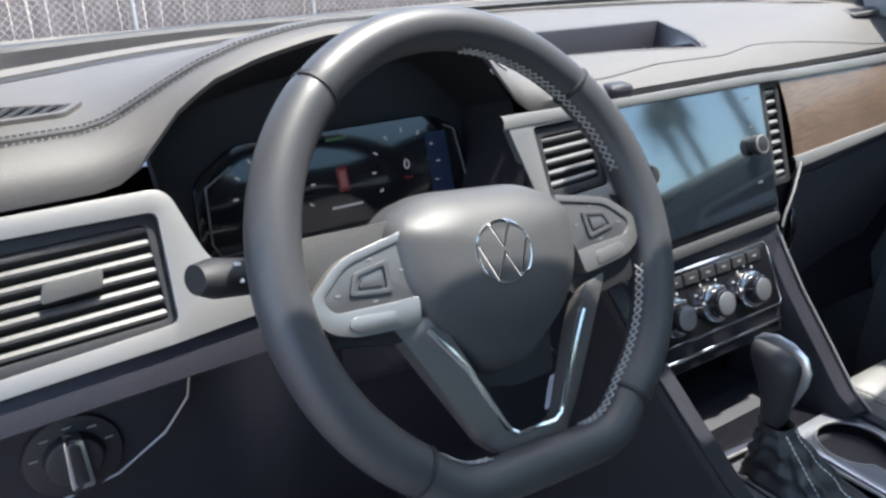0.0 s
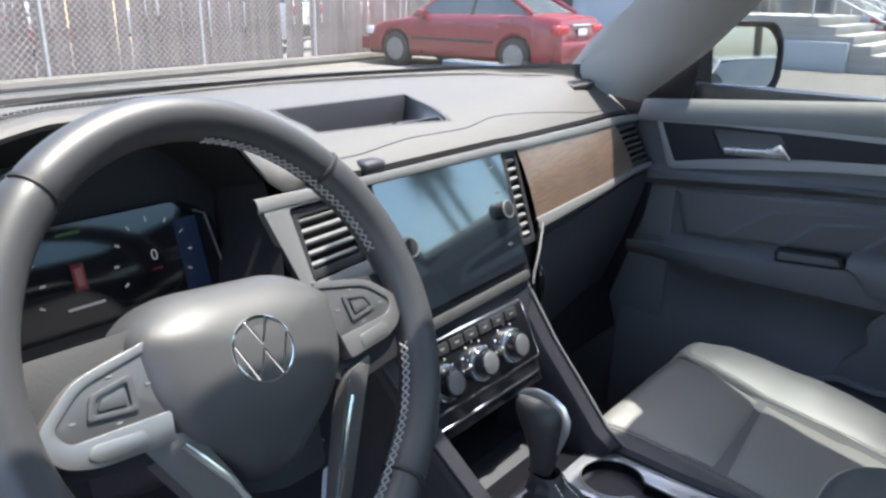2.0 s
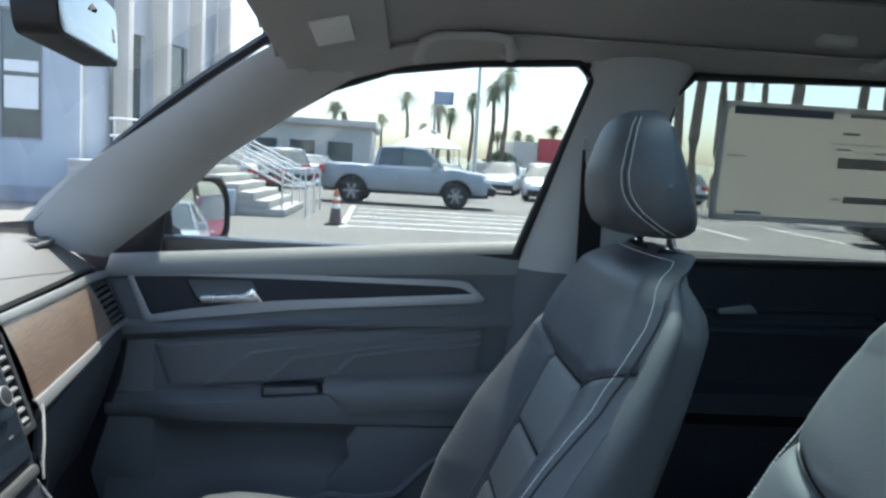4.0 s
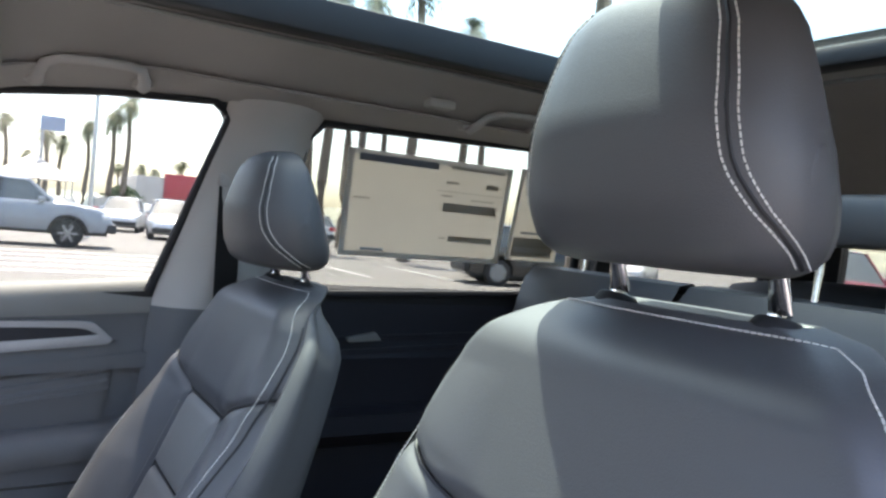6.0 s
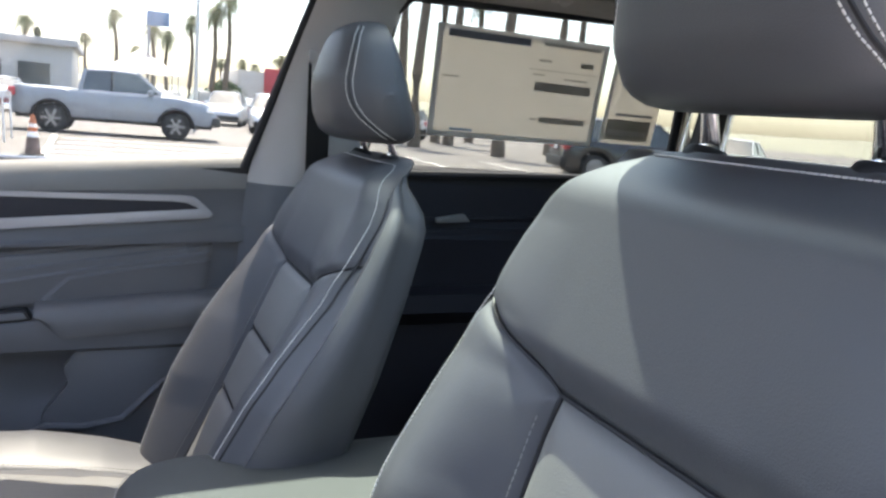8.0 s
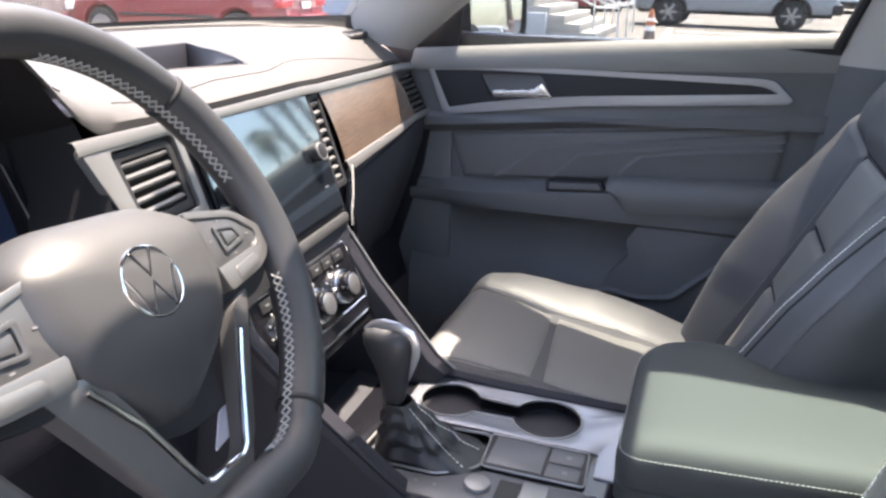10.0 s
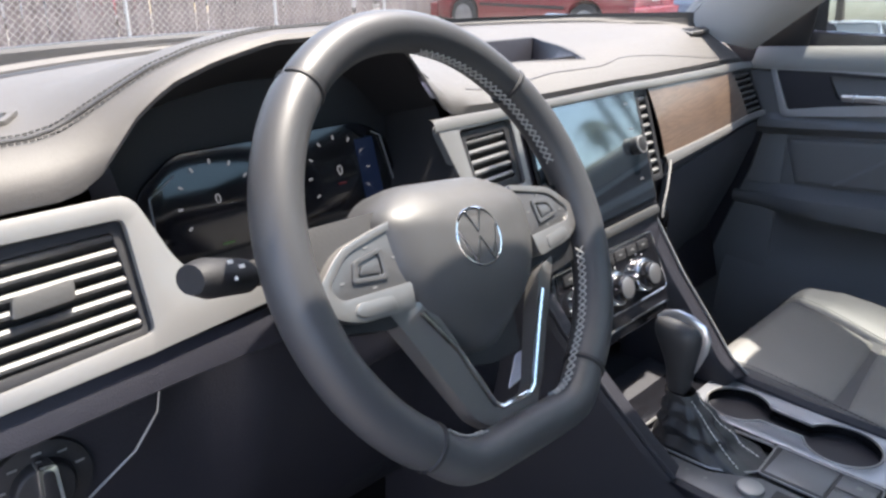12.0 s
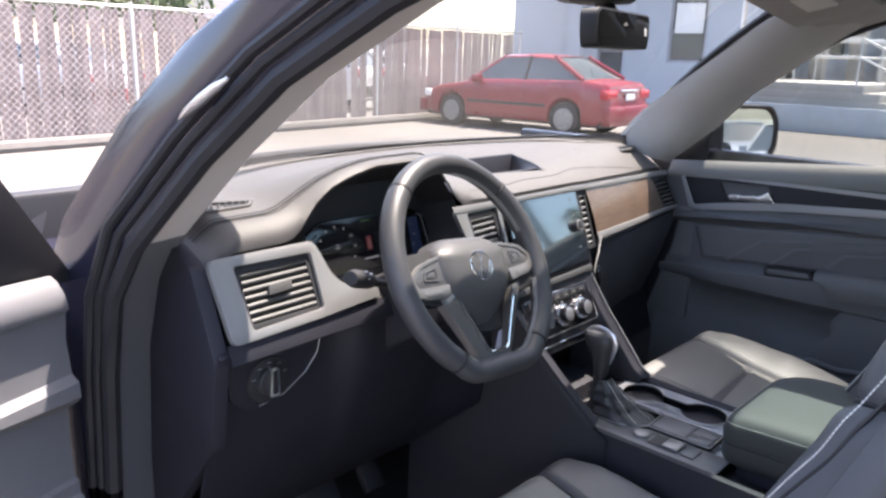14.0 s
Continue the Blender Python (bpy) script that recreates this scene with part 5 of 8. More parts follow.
for k in (-1, 0, 1):
    p, q = stack(-0.0105 + k * 0.065, 0.9315, 0.003), stack(-0.0105 + k * 0.065, 0.9315, 0.026)
    axis = (q - p).to_track_quat("Z", "Y").to_matrix().to_4x4()
    bm = bmesh.new()
    cyl(bm, Matrix.Translation(p.lerp(q, 0.25)) @ axis, 0.0225, 0.0215, 0.012, 40, 0.002)
    dial = part("dial", bm, M_CHROME, climate, "chrome dial")
    bm = bmesh.new()
    cyl(bm, Matrix.Translation(p.lerp(q, 0.6)) @ axis, 0.0180, 0.0165, 0.020, 40, 0.0025)
    part("dial_grip", bm, M_GLOSS, dial)
    bm = bmesh.new()
    cyl(bm, Matrix.Translation(q) @ axis, 0.0135, 0.0135, 0.003, 40, 0.001)
    part("dial_cap", bm, M_DIALCAP, dial)
    for j in range(7):
        a = radians(-90 + 30 * j)
        mark(-0.0105 + k * 0.065 + 0.026 * math.sin(a), 0.9315 + 0.026 * math.cos(a), 0.0012, 0.0007, M_WHITE, "dial_mark", rot=math.pi / 2 - a, parent=dial, surf=stack, d=0.0042)
for k in range(7):
    part("button", plate(fillet([(-0.104 + k * 0.0275, 0.9595), (-0.080 + k * 0.0275, 0.9595), (-0.080 + k * 0.0275, 0.9715), (-0.104 + k * 0.0275, 0.9715)], 0.002), [], lambda a, b, d: stack(a, b, d + 0.004), 0.0022, 0.0006), M_BLACK, climate)
    mark(-0.092 + k * 0.0275, 0.9655, 0.0036, 0.0010, M_KEYGREY, "button_mark", parent=climate, surf=stack, d=0.0064)
bm = bmesh.new()
sweep(bm, [stack(-0.125, 0.884, 0.003), stack(0.106, 0.884, 0.003)], 0.0022, 8)
part("slot_edge", bm, M_CHROME, climate)
part("slot", plate([(-0.125, 0.872), (0.104, 0.872), (0.104, 0.882), (-0.125, 0.882)], [], stack, 0.002), M_GLOSS, climate)

# left lower panel with the light switch
def lowl(a, b, d=0.0):
    return Vector((a, 0.138 + (1.0 - b) * 0.05 - d, b))


panel = part("switch_panel", plate(fillet([(-0.738, 1.036), (-0.585, 1.034), (-0.595, 1.005), (-0.640, 0.962), (-0.705, 0.952), (-0.735, 0.975)], [0.01, 0.012, 0.01, 0.02, 0.02, 0.012]), [], lambda a, b, d: lowl(a, b, d - 0.004), 0.010, 0.003), M_LOWER, dash)
bm = bmesh.new()
sweep(bm, [lowl(a, b, 0.0065) for a, b in ((-0.588, 1.030), (-0.592, 1.010), (-0.612, 0.985), (-0.650, 0.962), (-0.690, 0.956))], 0.0011, 6)
part("panel_edge", bm, M_SILVER, panel)
switch = thing("light_switch", lowl(-0.676, 0.993), "round black headlight switch with a chrome grip", "light switch")
bm = bmesh.new()
turn = Matrix.Rotation(radians(90), 4, "X")
cyl(bm, Matrix.Translation(lowl(-0.676, 0.993, 0.008)) @ turn, 0.034, 0.033, 0.006, 44, 0.0015)
part("dial", bm, M_BLACK, switch)
bm = bmesh.new()
cyl(bm, Matrix.Translation(lowl(-0.676, 0.993, 0.014)) @ turn, 0.021, 0.019, 0.010, 40, 0.002)
part("dial_step", bm, M_BLACK, switch)
part("grip", plate(fillet([(-0.6825, 0.971), (-0.6665, 0.971), (-0.6685, 1.014), (-0.6805, 1.016)], 0.004), [], lambda a, b, d: lowl(a, b, d + 0.012), 0.011, 0.003), M_CHROME, switch, "upright chrome grip")
part("grip_face", plate(fillet([(-0.6795, 0.976), (-0.6695, 0.976), (-0.6710, 1.010), (-0.6782, 1.011)], 0.003), [], lambda a, b, d: lowl(a, b, d + 0.0222), 0.0018, 0.0005), M_BLACK, switch)
for k in range(5):
    a = radians(-75 + 37 * k)
    mark(-0.676 + 0.026 * math.sin(a), 0.993 + 0.026 * math.cos(a), 0.003, 0.0008, M_KEYGREY, "switch_mark", parent=switch, surf=lowl, d=0.0112)
# small defroster vent on the pad
def topl(x, y, d=0.0):
    return Vector((x, y, pad_z(x, y) + 0.002 + d))


dv = thing("defroster_vent", (-0.65, 0.26, 1.215), "small black defroster vent with slanted slats", "air vent")
o = fillet([(-0.712, 0.232), (-0.625, 0.238), (-0.606, 0.262), (-0.690, 0.286)], 0.006)
i = fillet([(-0.704, 0.237), (-0.628, 0.243), (-0.615, 0.259), (-0.688, 0.279)], 0.004)
part("frame", plate(o, [i], lambda a, b, d: topl(a, b, d - 0.004), 0.006, 0.0015), M_DASH, dv)
part("backing", plate(i, [], lambda a, b, d: topl(a, b, d - 0.004), 0.002), M_BLACK, dv)
for k in range(7):
    x = -0.690 + k * 0.0105
    bm = bmesh.new()
    sweep(bm, [topl(x - 0.006, 0.241, 0.0005), topl(x + 0.010, 0.272 - 0.0016 * k, 0.0005)], 0.0016, 6)
    part("slat", bm, M_BLACK, dv)
dv2 = copy_thing(dv, Matrix.Translation((0.63, 0.36, 1.214 + pad_z(0.63, 0.36) - pad_z(-0.65, 0.26))))
tagged(dv2, "small black defroster vent at the dashboard's far corner")
# stitched seam over the hood
def seam_off(x):
    return interp([(-0.74, 0.044), (-0.61, 0.046), (-0.52, 0.045), (-0.44, 0.040), (-0.225, 0.042)], x)


for off in (-0.007, 0.007):
    pts = []
    for x in np.linspace(-0.74, -0.225, 80):
        r = pad_row(x)
        yy = trim_y(x) + seam_off(x) + off
        pts.append((x, yy, float(np.interp(yy, [p[1] for p in r], [p[2] for p in r])) + 0.0016))
    stitches(pts, dash, "hood_stitching", 0.0046, 0.0032, 0.0008, M_THREAD_DARK)
bm = bmesh.new()
pts = []
for x in np.linspace(-0.74, -0.225, 80):
    r = pad_row(x)
    yy = trim_y(x) + seam_off(x)
    pts.append((x, yy, float(np.interp(yy, [p[1] for p in r], [p[2] for p in r])) + 0.0008))
sweep(bm, pts, 0.0013, 6)
part("hood_seam", bm, M_BLACK, dash)
# fold line along the passenger side of the top
bm = bmesh.new()
pts = []
FOLD = [(-0.18, 0.208), (-0.095, 0.214), (0.0, 0.229), (0.122, 0.233), (0.16, 0.241), (0.19, 0.250), (0.24, 0.257), (0.29, 0.260), (0.51, 0.272), (0.60, 0.284)]
for x in np.linspace(-0.18, 0.60, 60):
    yy = interp(FOLD, x)
    r = pad_row(x)
    pts.append((x, yy, float(np.interp(yy, [p[1] for p in r], [p[2] for p in r])) - 0.0003))
sweep(bm, pts, 0.0010, 6)
part("fold_line", bm, M_LOWER, dash)

# ---- centre console ----
console = thing("centre_console", (0.02, -0.1, 0.42), "dark centre console with a glossy top between the seats", "centre console")
CZ = 0.775
cups = [(0.098, -0.034, 0.040), (0.098, -0.163, 0.044)]
hole = []
for a in np.linspace(radians(-62), radians(242), 26):
    hole.append((cups[0][0] + cups[0][2] * math.cos(a), cups[0][1] + cups[0][2] * math.sin(a)))
for a in np.linspace(radians(112), radians(428), 26):
    hole.append((cups[1][0] + cups[1][2] * math.cos(a), cups[1][1] + cups[1][2] * math.sin(a)))
boot_hole = fillet([(-0.060, 0.030), (0.030, 0.026), (0.040, -0.108), (-0.026, -0.112), (-0.056, -0.070)], 0.012)
top_out = fillet([(-0.104, 0.090), (0.150, 0.090), (0.152, -0.275), (-0.104, -0.275)], 0.01)
M_PLATE = mat("console_satin_grey", (0.30, 0.31, 0.34), 0.25, metal=0.6, var=0.04)
part("top_plate", plate(top_out, [hole, boot_hole], lambda a, b, d: (a, b, CZ - 0.012 + d), 0.012, 0.0015), M_GLOSS, console, "glossy dark top plate")
part("silver_plate", plate(fillet([(0.046, 0.020), (0.150, 0.020), (0.151, -0.272), (0.0, -0.272), (0.0, -0.236), (0.046, -0.236)], 0.004), [hole], lambda a, b, d: (a, b, CZ + d), 0.002, 0.0006), M_PLATE, console, "reflective silver plate")
bm = bmesh.new()
rows = [[(x, y, z) for x, y in hole] for z in (CZ + 0.002, CZ - 0.02, CZ - 0.07)]
vs = sheet(bm, rows, close_u=True)
cap(bm, vs[-1])
part("cup_holder", bm, M_RUBBER, console, "black twin cup holder")
bm = bmesh.new()
sweep(bm, [(x, y, CZ + 0.002) for x, y in hole], 0.0016, 6, closed=True)
part("cup_rim", bm, M_SILVER, console)
for (cx, cy, r), angs in zip(cups, ((40, 160, 280), (0, 120, 240))):
    for a in angs:
        a = radians(a)
        bm = bmesh.new()
        box(bm, (-0.006, -0.007, -0.003), (0.006, 0.007, 0.003), 0.002, m=Matrix.Translation((cx + (r - 0.008) * math.cos(a), cy + (r - 0.008) * math.sin(a), CZ - 0.030)) @ Matrix.Rotation(a, 4, "Z") @ Matrix.Rotation(radians(35), 4, "Y"))
        part("cup_grip", bm, M_SILVER, console)
# body below
bm = bmesh.new()
rows = []
for y, zt, wl, wr in ((0.11, 0.80, -0.130, 0.175), (0.05, 0.785, -0.122, 0.168), (0.0, 0.778, -0.116, 0.163), (-0.10, 0.776, -0.114, 0.160), (-0.28, 0.776, -0.114, 0.160), (-0.62, 0.776, -0.114, 0.160)):
    rows.append([(wl - 0.035, y, 0.41), (wl - 0.020, y, 0.60), (wl - 0.006, y, zt - 0.03), (wl, y, zt + 0.004), (wl + 0.006, y, zt + 0.008), (wl + 0.012, y, zt + 0.004), (wl + 0.014, y, zt - 0.016),
                 (wr - 0.014, y, zt - 0.016), (wr - 0.012, y, zt + 0.004), (wr - 0.006, y, zt + 0.010), (wr, y, zt + 0.006), (wr + 0.004, y, zt - 0.03), (wr + 0.018, y, 0.60), (wr + 0.03, y, 0.41)])
vs = sheet(bm, rows)
part("body", bm, M_LOWER, console)
# wings rising to the dashboard
WINGS = {1: [(0.136, 0.134, 0.984), (0.143, 0.088, 0.912), (0.148, 0.040, 0.852), (0.152, 0.005, 0.806), (0.156, -0.018, 0.788)],
         -1: [(-0.158, 0.130, 0.990), (-0.149, 0.075, 0.925), (-0.138, 0.020, 0.868), (-0.129, -0.032, 0.818), (-0.122, -0.058, 0.792)]}
for s in (1, -1):
    line = [Vector(p) for p in WINGS[s]]
    bm = bmesh.new()
    sheet(bm, [[p + Vector((s * 0.006, 0.006, -0.006)), p + Vector((s * 0.003, 0.001, -0.001)), p, p + Vector((-s * 0.022, 0.006, 0.002)), p + Vector((-s * 0.026, 0.010, -0.004)), Vector((p.x - s * 0.028, p.y + 0.02, 0.772))] for p in line])
    part("wing", bm, M_LOWER, console)
    bm = bmesh.new()
    sweep(bm, [p + Vector((s * 0.001, -0.001, 0.0015)) for p in line], 0.0020, 8)
    part("wing_edge", bm, M_SILVER if s > 0 else M_LOWER, console)
    bm = bmesh.new()
    top = [line[-1] + Vector((0, -0.03, -0.01))] + line[::-1] + [Vector((line[0].x + s * 0.02, 0.22, 1.0)), Vector((line[0].x + s * 0.02, 0.34, 1.0))]
    sheet(bm, [[p + Vector((s * 0.005, 0.004, -0.004)) for p in top], [Vector((p.x + s * 0.012, p.y, lerp(p.z, 0.6, 0.5))) for p in top], [Vector((p.x + s * 0.024, p.y, 0.41)) for p in top]])
    part("wing_side", bm, M_LOWER, console)
part("cubby_back", boxed((-0.135, 0.20, 0.76), (0.135, 0.21, 0.93), 0.004), M_BLACK, console)
part("storage_tray", boxed((-0.10, 0.09, 0.76), (0.14, 0.28, 0.775), 0.004), M_RUBBER, console)
# gear selector
M_CHROMESATIN = mat("satin_chrome", (0.62, 0.62, 0.63), 0.28, metal=0.9, var=0.03)
lever = thing("gear_lever", (-0.020, -0.02, CZ), "black leather gear lever with a chrome cap and pleated boot", "gear lever")
bm = bmesh.new()
rows = []
for k in range(15):
    t = k / 14
    z = lerp(CZ - 0.002, 0.842, t ** 0.9)
    cx, cy = lerp(-0.010, -0.026, t ** 0.6), lerp(-0.046, -0.008, t ** 0.75)
    w, h = lerp(0.044, 0.014, t ** 0.65), lerp(0.068, 0.016, t ** 0.62)
    fold = 0.0035 * math.sin(t * 21) * (1 - 0.6 * t)
    ring = []
    for b in np.linspace(0, 2 * math.pi, 64, endpoint=False):
        crease = 0.0028 * math.cos(11 * b + 2.0 * math.sin(t * 5)) * math.sin(math.pi * min(1, t + 0.12))
        cb, sb = math.cos(b), math.sin(b)
        ring.append((cx + (w + fold + crease) * math.copysign(abs(cb) ** 0.72, cb), cy + (h + fold + crease) * math.copysign(abs(sb) ** 0.72, sb), z + 0.002 * math.cos(6 * b) * math.sin(3.1 * t)))
    rows.append(ring)
sheet(bm, rows, close_u=True)
M_LEVER = mat("lever_leather", (0.026, 0.026, 0.028), 0.45, var=0.08, grain=0.15, gscale=900, cell=True)
part("boot", bm, M_LEVER, lever, "pleated black leather boot")
for b0 in (42, 50):
    pts = [Vector(r[b0]) + Vector((0, -0.001, 0.001)) for r in rows[1:]]
    stitches(pts, lever, step=0.006, length=0.004, r=0.0006)
bm = bmesh.new()
sweep(bm, [(-0.026, -0.008, 0.83), (-0.028, -0.006, 0.86)], 0.012, 20)
part("collar", bm, M_CHROME, lever)
bm = bmesh.new()
rows = []
for z, w, l, cy in ((0.842, 0.0115, 0.014, -0.006), (0.850, 0.0140, 0.017, -0.006), (0.868, 0.0155, 0.020, -0.006), (0.885, 0.0175, 0.025, -0.004), (0.900, 0.0195, 0.031, -0.001), (0.912, 0.0200, 0.035, 0.001), (0.921, 0.0185, 0.035, 0.002), (0.928, 0.0145, 0.030, 0.003), (0.932, 0.008, 0.020, 0.003), (0.933, 0.003, 0.008, 0.003)):
    rows.append([(-0.029 + 0.84 * w * math.cos(b), cy + 0.86 * l * math.copysign(abs(math.sin(b)) ** 0.85, math.sin(b)), z) for b in np.linspace(0, 2 * math.pi, 28, endpoint=False)])
vs = sheet(bm, rows, close_u=True)
cap(bm, vs[0]), cap(bm, vs[-1])
part("knob", bm, M_LEVER, lever)
bm = bmesh.new()
sweep(bm, [(-0.029, 0.86 * y, z) for y, z in ((-0.0255, 0.872), (-0.0305, 0.888), (-0.0345, 0.904), (-0.0345, 0.917), (-0.028, 0.927), (-0.012, 0.933), (0.006, 0.9345), (0.022, 0.931), (0.033, 0.924))], [0.003, 0.005, 0.007, 0.0085, 0.0092, 0.0092, 0.009, 0.008, 0.005], 10, flat=0.35, up=(1, 0, 0))
part("knob_cap", bm, M_CHROMESATIN, lever, "satin chrome strip over the knob")
bm = bmesh.new()
sweep(bm, [(a, b, CZ + 0.001) for a, b in boot_hole], 0.0018, 6, closed=True)
part("boot_frame", bm, M_SILVER, lever)
# switch field beside the lever
M_FIELD = mat("satin_key_grey", (0.085, 0.086, 0.092), 0.34, var=0.05, grain=0.05)
part("marking_strip", plate(fillet([(-0.101, 0.040), (-0.066, 0.034), (-0.062, -0.070), (-0.032, -0.118), (-0.032, -0.272), (-0.101, -0.272)], 0.004), [], lambda a, b, d: (a, b, CZ - 0.001 + d), 0.002, 0.0006), M_FIELD, console, "satin grey strip with gear markings")
field = part("switch_field", plate(fillet([(-0.026, -0.112), (0.040, -0.108), (0.041, -0.226), (-0.024, -0.230)], 0.005), [], lambda a, b, d: (a, b, CZ + d), 0.003, 0.001), M_BLACK, console, "black switch field with a bright edge")
bm = bmesh.new()
sweep(bm, [(a, b, CZ + 0.003) for a, b in fillet([(-0.026, -0.112), (0.040, -0.108), (0.041, -0.226), (-0.024, -0.230)], 0.005)], 0.0012, 6, closed=True)
part("field_edge", bm, M_SILVER, field)
for a0, b0, a1, b1 in ((-0.020, -0.180, 0.036, -0.116), (0.008, -0.222, 0.036, -0.184), (-0.020, -0.222, 0.005, -0.184)):
    part("key", boxed((a0, b0, CZ + 0.002), (a1, b1, CZ + 0.0045), 0.0012), M_FIELD, field)
for a0, b0 in ((0.022, -0.205), (-0.008, -0.205)):
    part("key_mark", boxed((a0 - 0.003, b0 - 0.003, CZ + 0.0044), (a0 + 0.003, b0 + 0.003, CZ + 0.0049)), M_KEYGREY, field, flat=True)
bm = bmesh.new()
cyl(bm, Matrix.Translation((-0.060, -0.118, CZ + 0.003)), 0.0155, 0.0145, 0.007, 36, 0.002)
part("start_button", bm, M_SILVER, console, "round satin silver start button")
part("brake_recess", boxed((-0.078, -0.166, CZ + 0.0005), (-0.042, -0.140, CZ + 0.0025)), M_BLACK, console)
bm = boxed((-0.078, -0.196, CZ), (-0.042, -0.166, CZ + 0.008), 0.003)
part("brake_switch", bm, M_SILVER, console)
part("hold_key", boxed((-0.078, -0.225, CZ), (-0.042, -0.200, CZ + 0.004), 0.001), M_FIELD, console)
for k in range(4):
    part("gear_mark", boxed((-0.077, -0.009 - k * 0.022, CZ + 0.0012), (-0.0735, -0.0055 - k * 0.022, CZ + 0.0017)), M_KEYGREY, console, flat=True)
# armrest
M_ARM = mat("armrest_leather", (0.038, 0.040, 0.040), 0.66, var=0.06, vscale=4, grain=0.2, gscale=800, cell=True, spec=0.35)
arm = thing("armrest", (0.085, -0.45, 0.78), "padded black leather centre armrest with white stitching", "armrest")
bm = bmesh.new()
rows = []
outline = fillet([(-0.080, -0.262), (0.206, -0.262), (0.206, -0.66), (-0.040, -0.66)], [0.030, 0.090, 0.01, 0.01], 8)
rings = []
for z, g in ((0.786, -0.014), (0.794, -0.004), (0.808, 0.0), (0.826, 0.0), (0.8285, -0.003), (0.831, 0.0), (0.850, 0.001), (0.862, -0.002), (0.871, -0.008), (0.877, -0.018), (0.880, -0.036), (0.8815, -0.07)):
    cxx, cyy = 0.075, -0.461
    rings.append([(cxx + (a - cxx) * (1 + g / 0.135), cyy + (b - cyy) * (1 + g / 0.2), z) for a, b in outline])
vs = sheet(bm, rings, close_u=True)
cap(bm, vs[0]), cap(bm, vs[-1])
part("pad", bm, M_ARM, arm)
ring = [Vector(p) for p in rings[7]]
n = len(ring)
loop = [ring[k % n] + (ring[k % n] - Vector((0.075, -0.461, ring[k % n].z))).normalized() * 0.0008 + Vector((0, 0, 0.002)) for k in range(n + 1)]
stitches(loop, arm, step=0.0046, length=0.0032, r=0.0006, material=M_THREAD_PALE)
stitches([p + Vector((0, 0, -0.007)) for p in loop], arm, step=0.0046, length=0.0032, r=0.0006, material=M_THREAD_PALE)
part("box", boxed((-0.050, -0.64, 0.56), (0.175, -0.285, 0.79), 0.012), M_LOWER, arm)

bm = bmesh.new()
bmesh.ops.create_uvsphere(bm, u_segments=20, v_segments=12, radius=1, matrix=Matrix.Translation((0.226, 0.172, 0.945)) @ Matrix.Diagonal((0.008, 0.012, 0.034, 1)))
part("side_cover", bm, M_GLOSS, dash, "glossy black oval cover")

# ---- doors ----
def door_x(y):
    return interp([(-0.50, 0.802), (0.30, 0.768)], y)


def door_shape(y):
    """Inset of the door's inner face from its plane, over height."""
    up = 0.055 * (0.2 - y) / 0.7
    arm = 0.010 + 0.028 * smooth(0.24, 0.12, y)
    za, zs = 0.872 + 0.09 * (0.15 - y), 0.894 + 0.06 * (0.17 - y)
    zs = max(zs, za + 0.010)
    sb = 1.0 + 0.095 * (0.2 - y)
    return [(1.148 + up, -0.05), (1.152 + up, -0.012), (1.146 + up, 0.004), (1.136 + up * 0.9, 0.014), (1.124 + up * 0.7, 0.016), (1.118 + up * 0.4, 0.010), (1.08 + up * 0.2, 0.006), (1.036 + up * 0.4, 0.010), (1.026 + up * 0.4, 0.020), (sb + 0.012, 0.021), (sb + 0.004, 0.014), (sb - 0.006, -0.002),
            (lerp(sb, zs, 0.5), -0.004), (zs, -0.002), (zs - 0.004, 0.004), (za + 0.006, arm - 0.006), (za + 0.002, arm - 0.001), (za - 0.004, arm), (lerp(za, 0.836, 0.5), arm), (0.842, arm - 0.004), (0.832, arm - 0.018), (0.80, -0.006), (0.72, -0.008), (0.68, 0.012), (0.55, 0.024), (0.46, 0.022), (0.45, -0.03)]


def pleat_height(y, z):
    """Soft steps that fan out over the padded panel."""
    h = 0.0
    for y0, z0, y1, z1, y2, z2, y3, z3 in ((0.103, 0.905, 0.013, 0.975, -0.115, 0.995, -0.45, 1.040), (-0.014, 0.915, -0.070, 0.968, -0.23, 0.994, -0.45, 1.025), (-0.132, 0.920, -0.190, 0.975, -0.298, 0.993, -0.45, 1.009)):
        line = interp([(y3, z3), (y2, z2), (y1, z1), (y0, z0)], y) if y < y0 else 0.0
        if y < y0:
            g = z - line
            h += 0.0055 * smooth(-0.002, 0.002, -g) * math.exp(-max(0.0, -g) / 0.045)
    return h


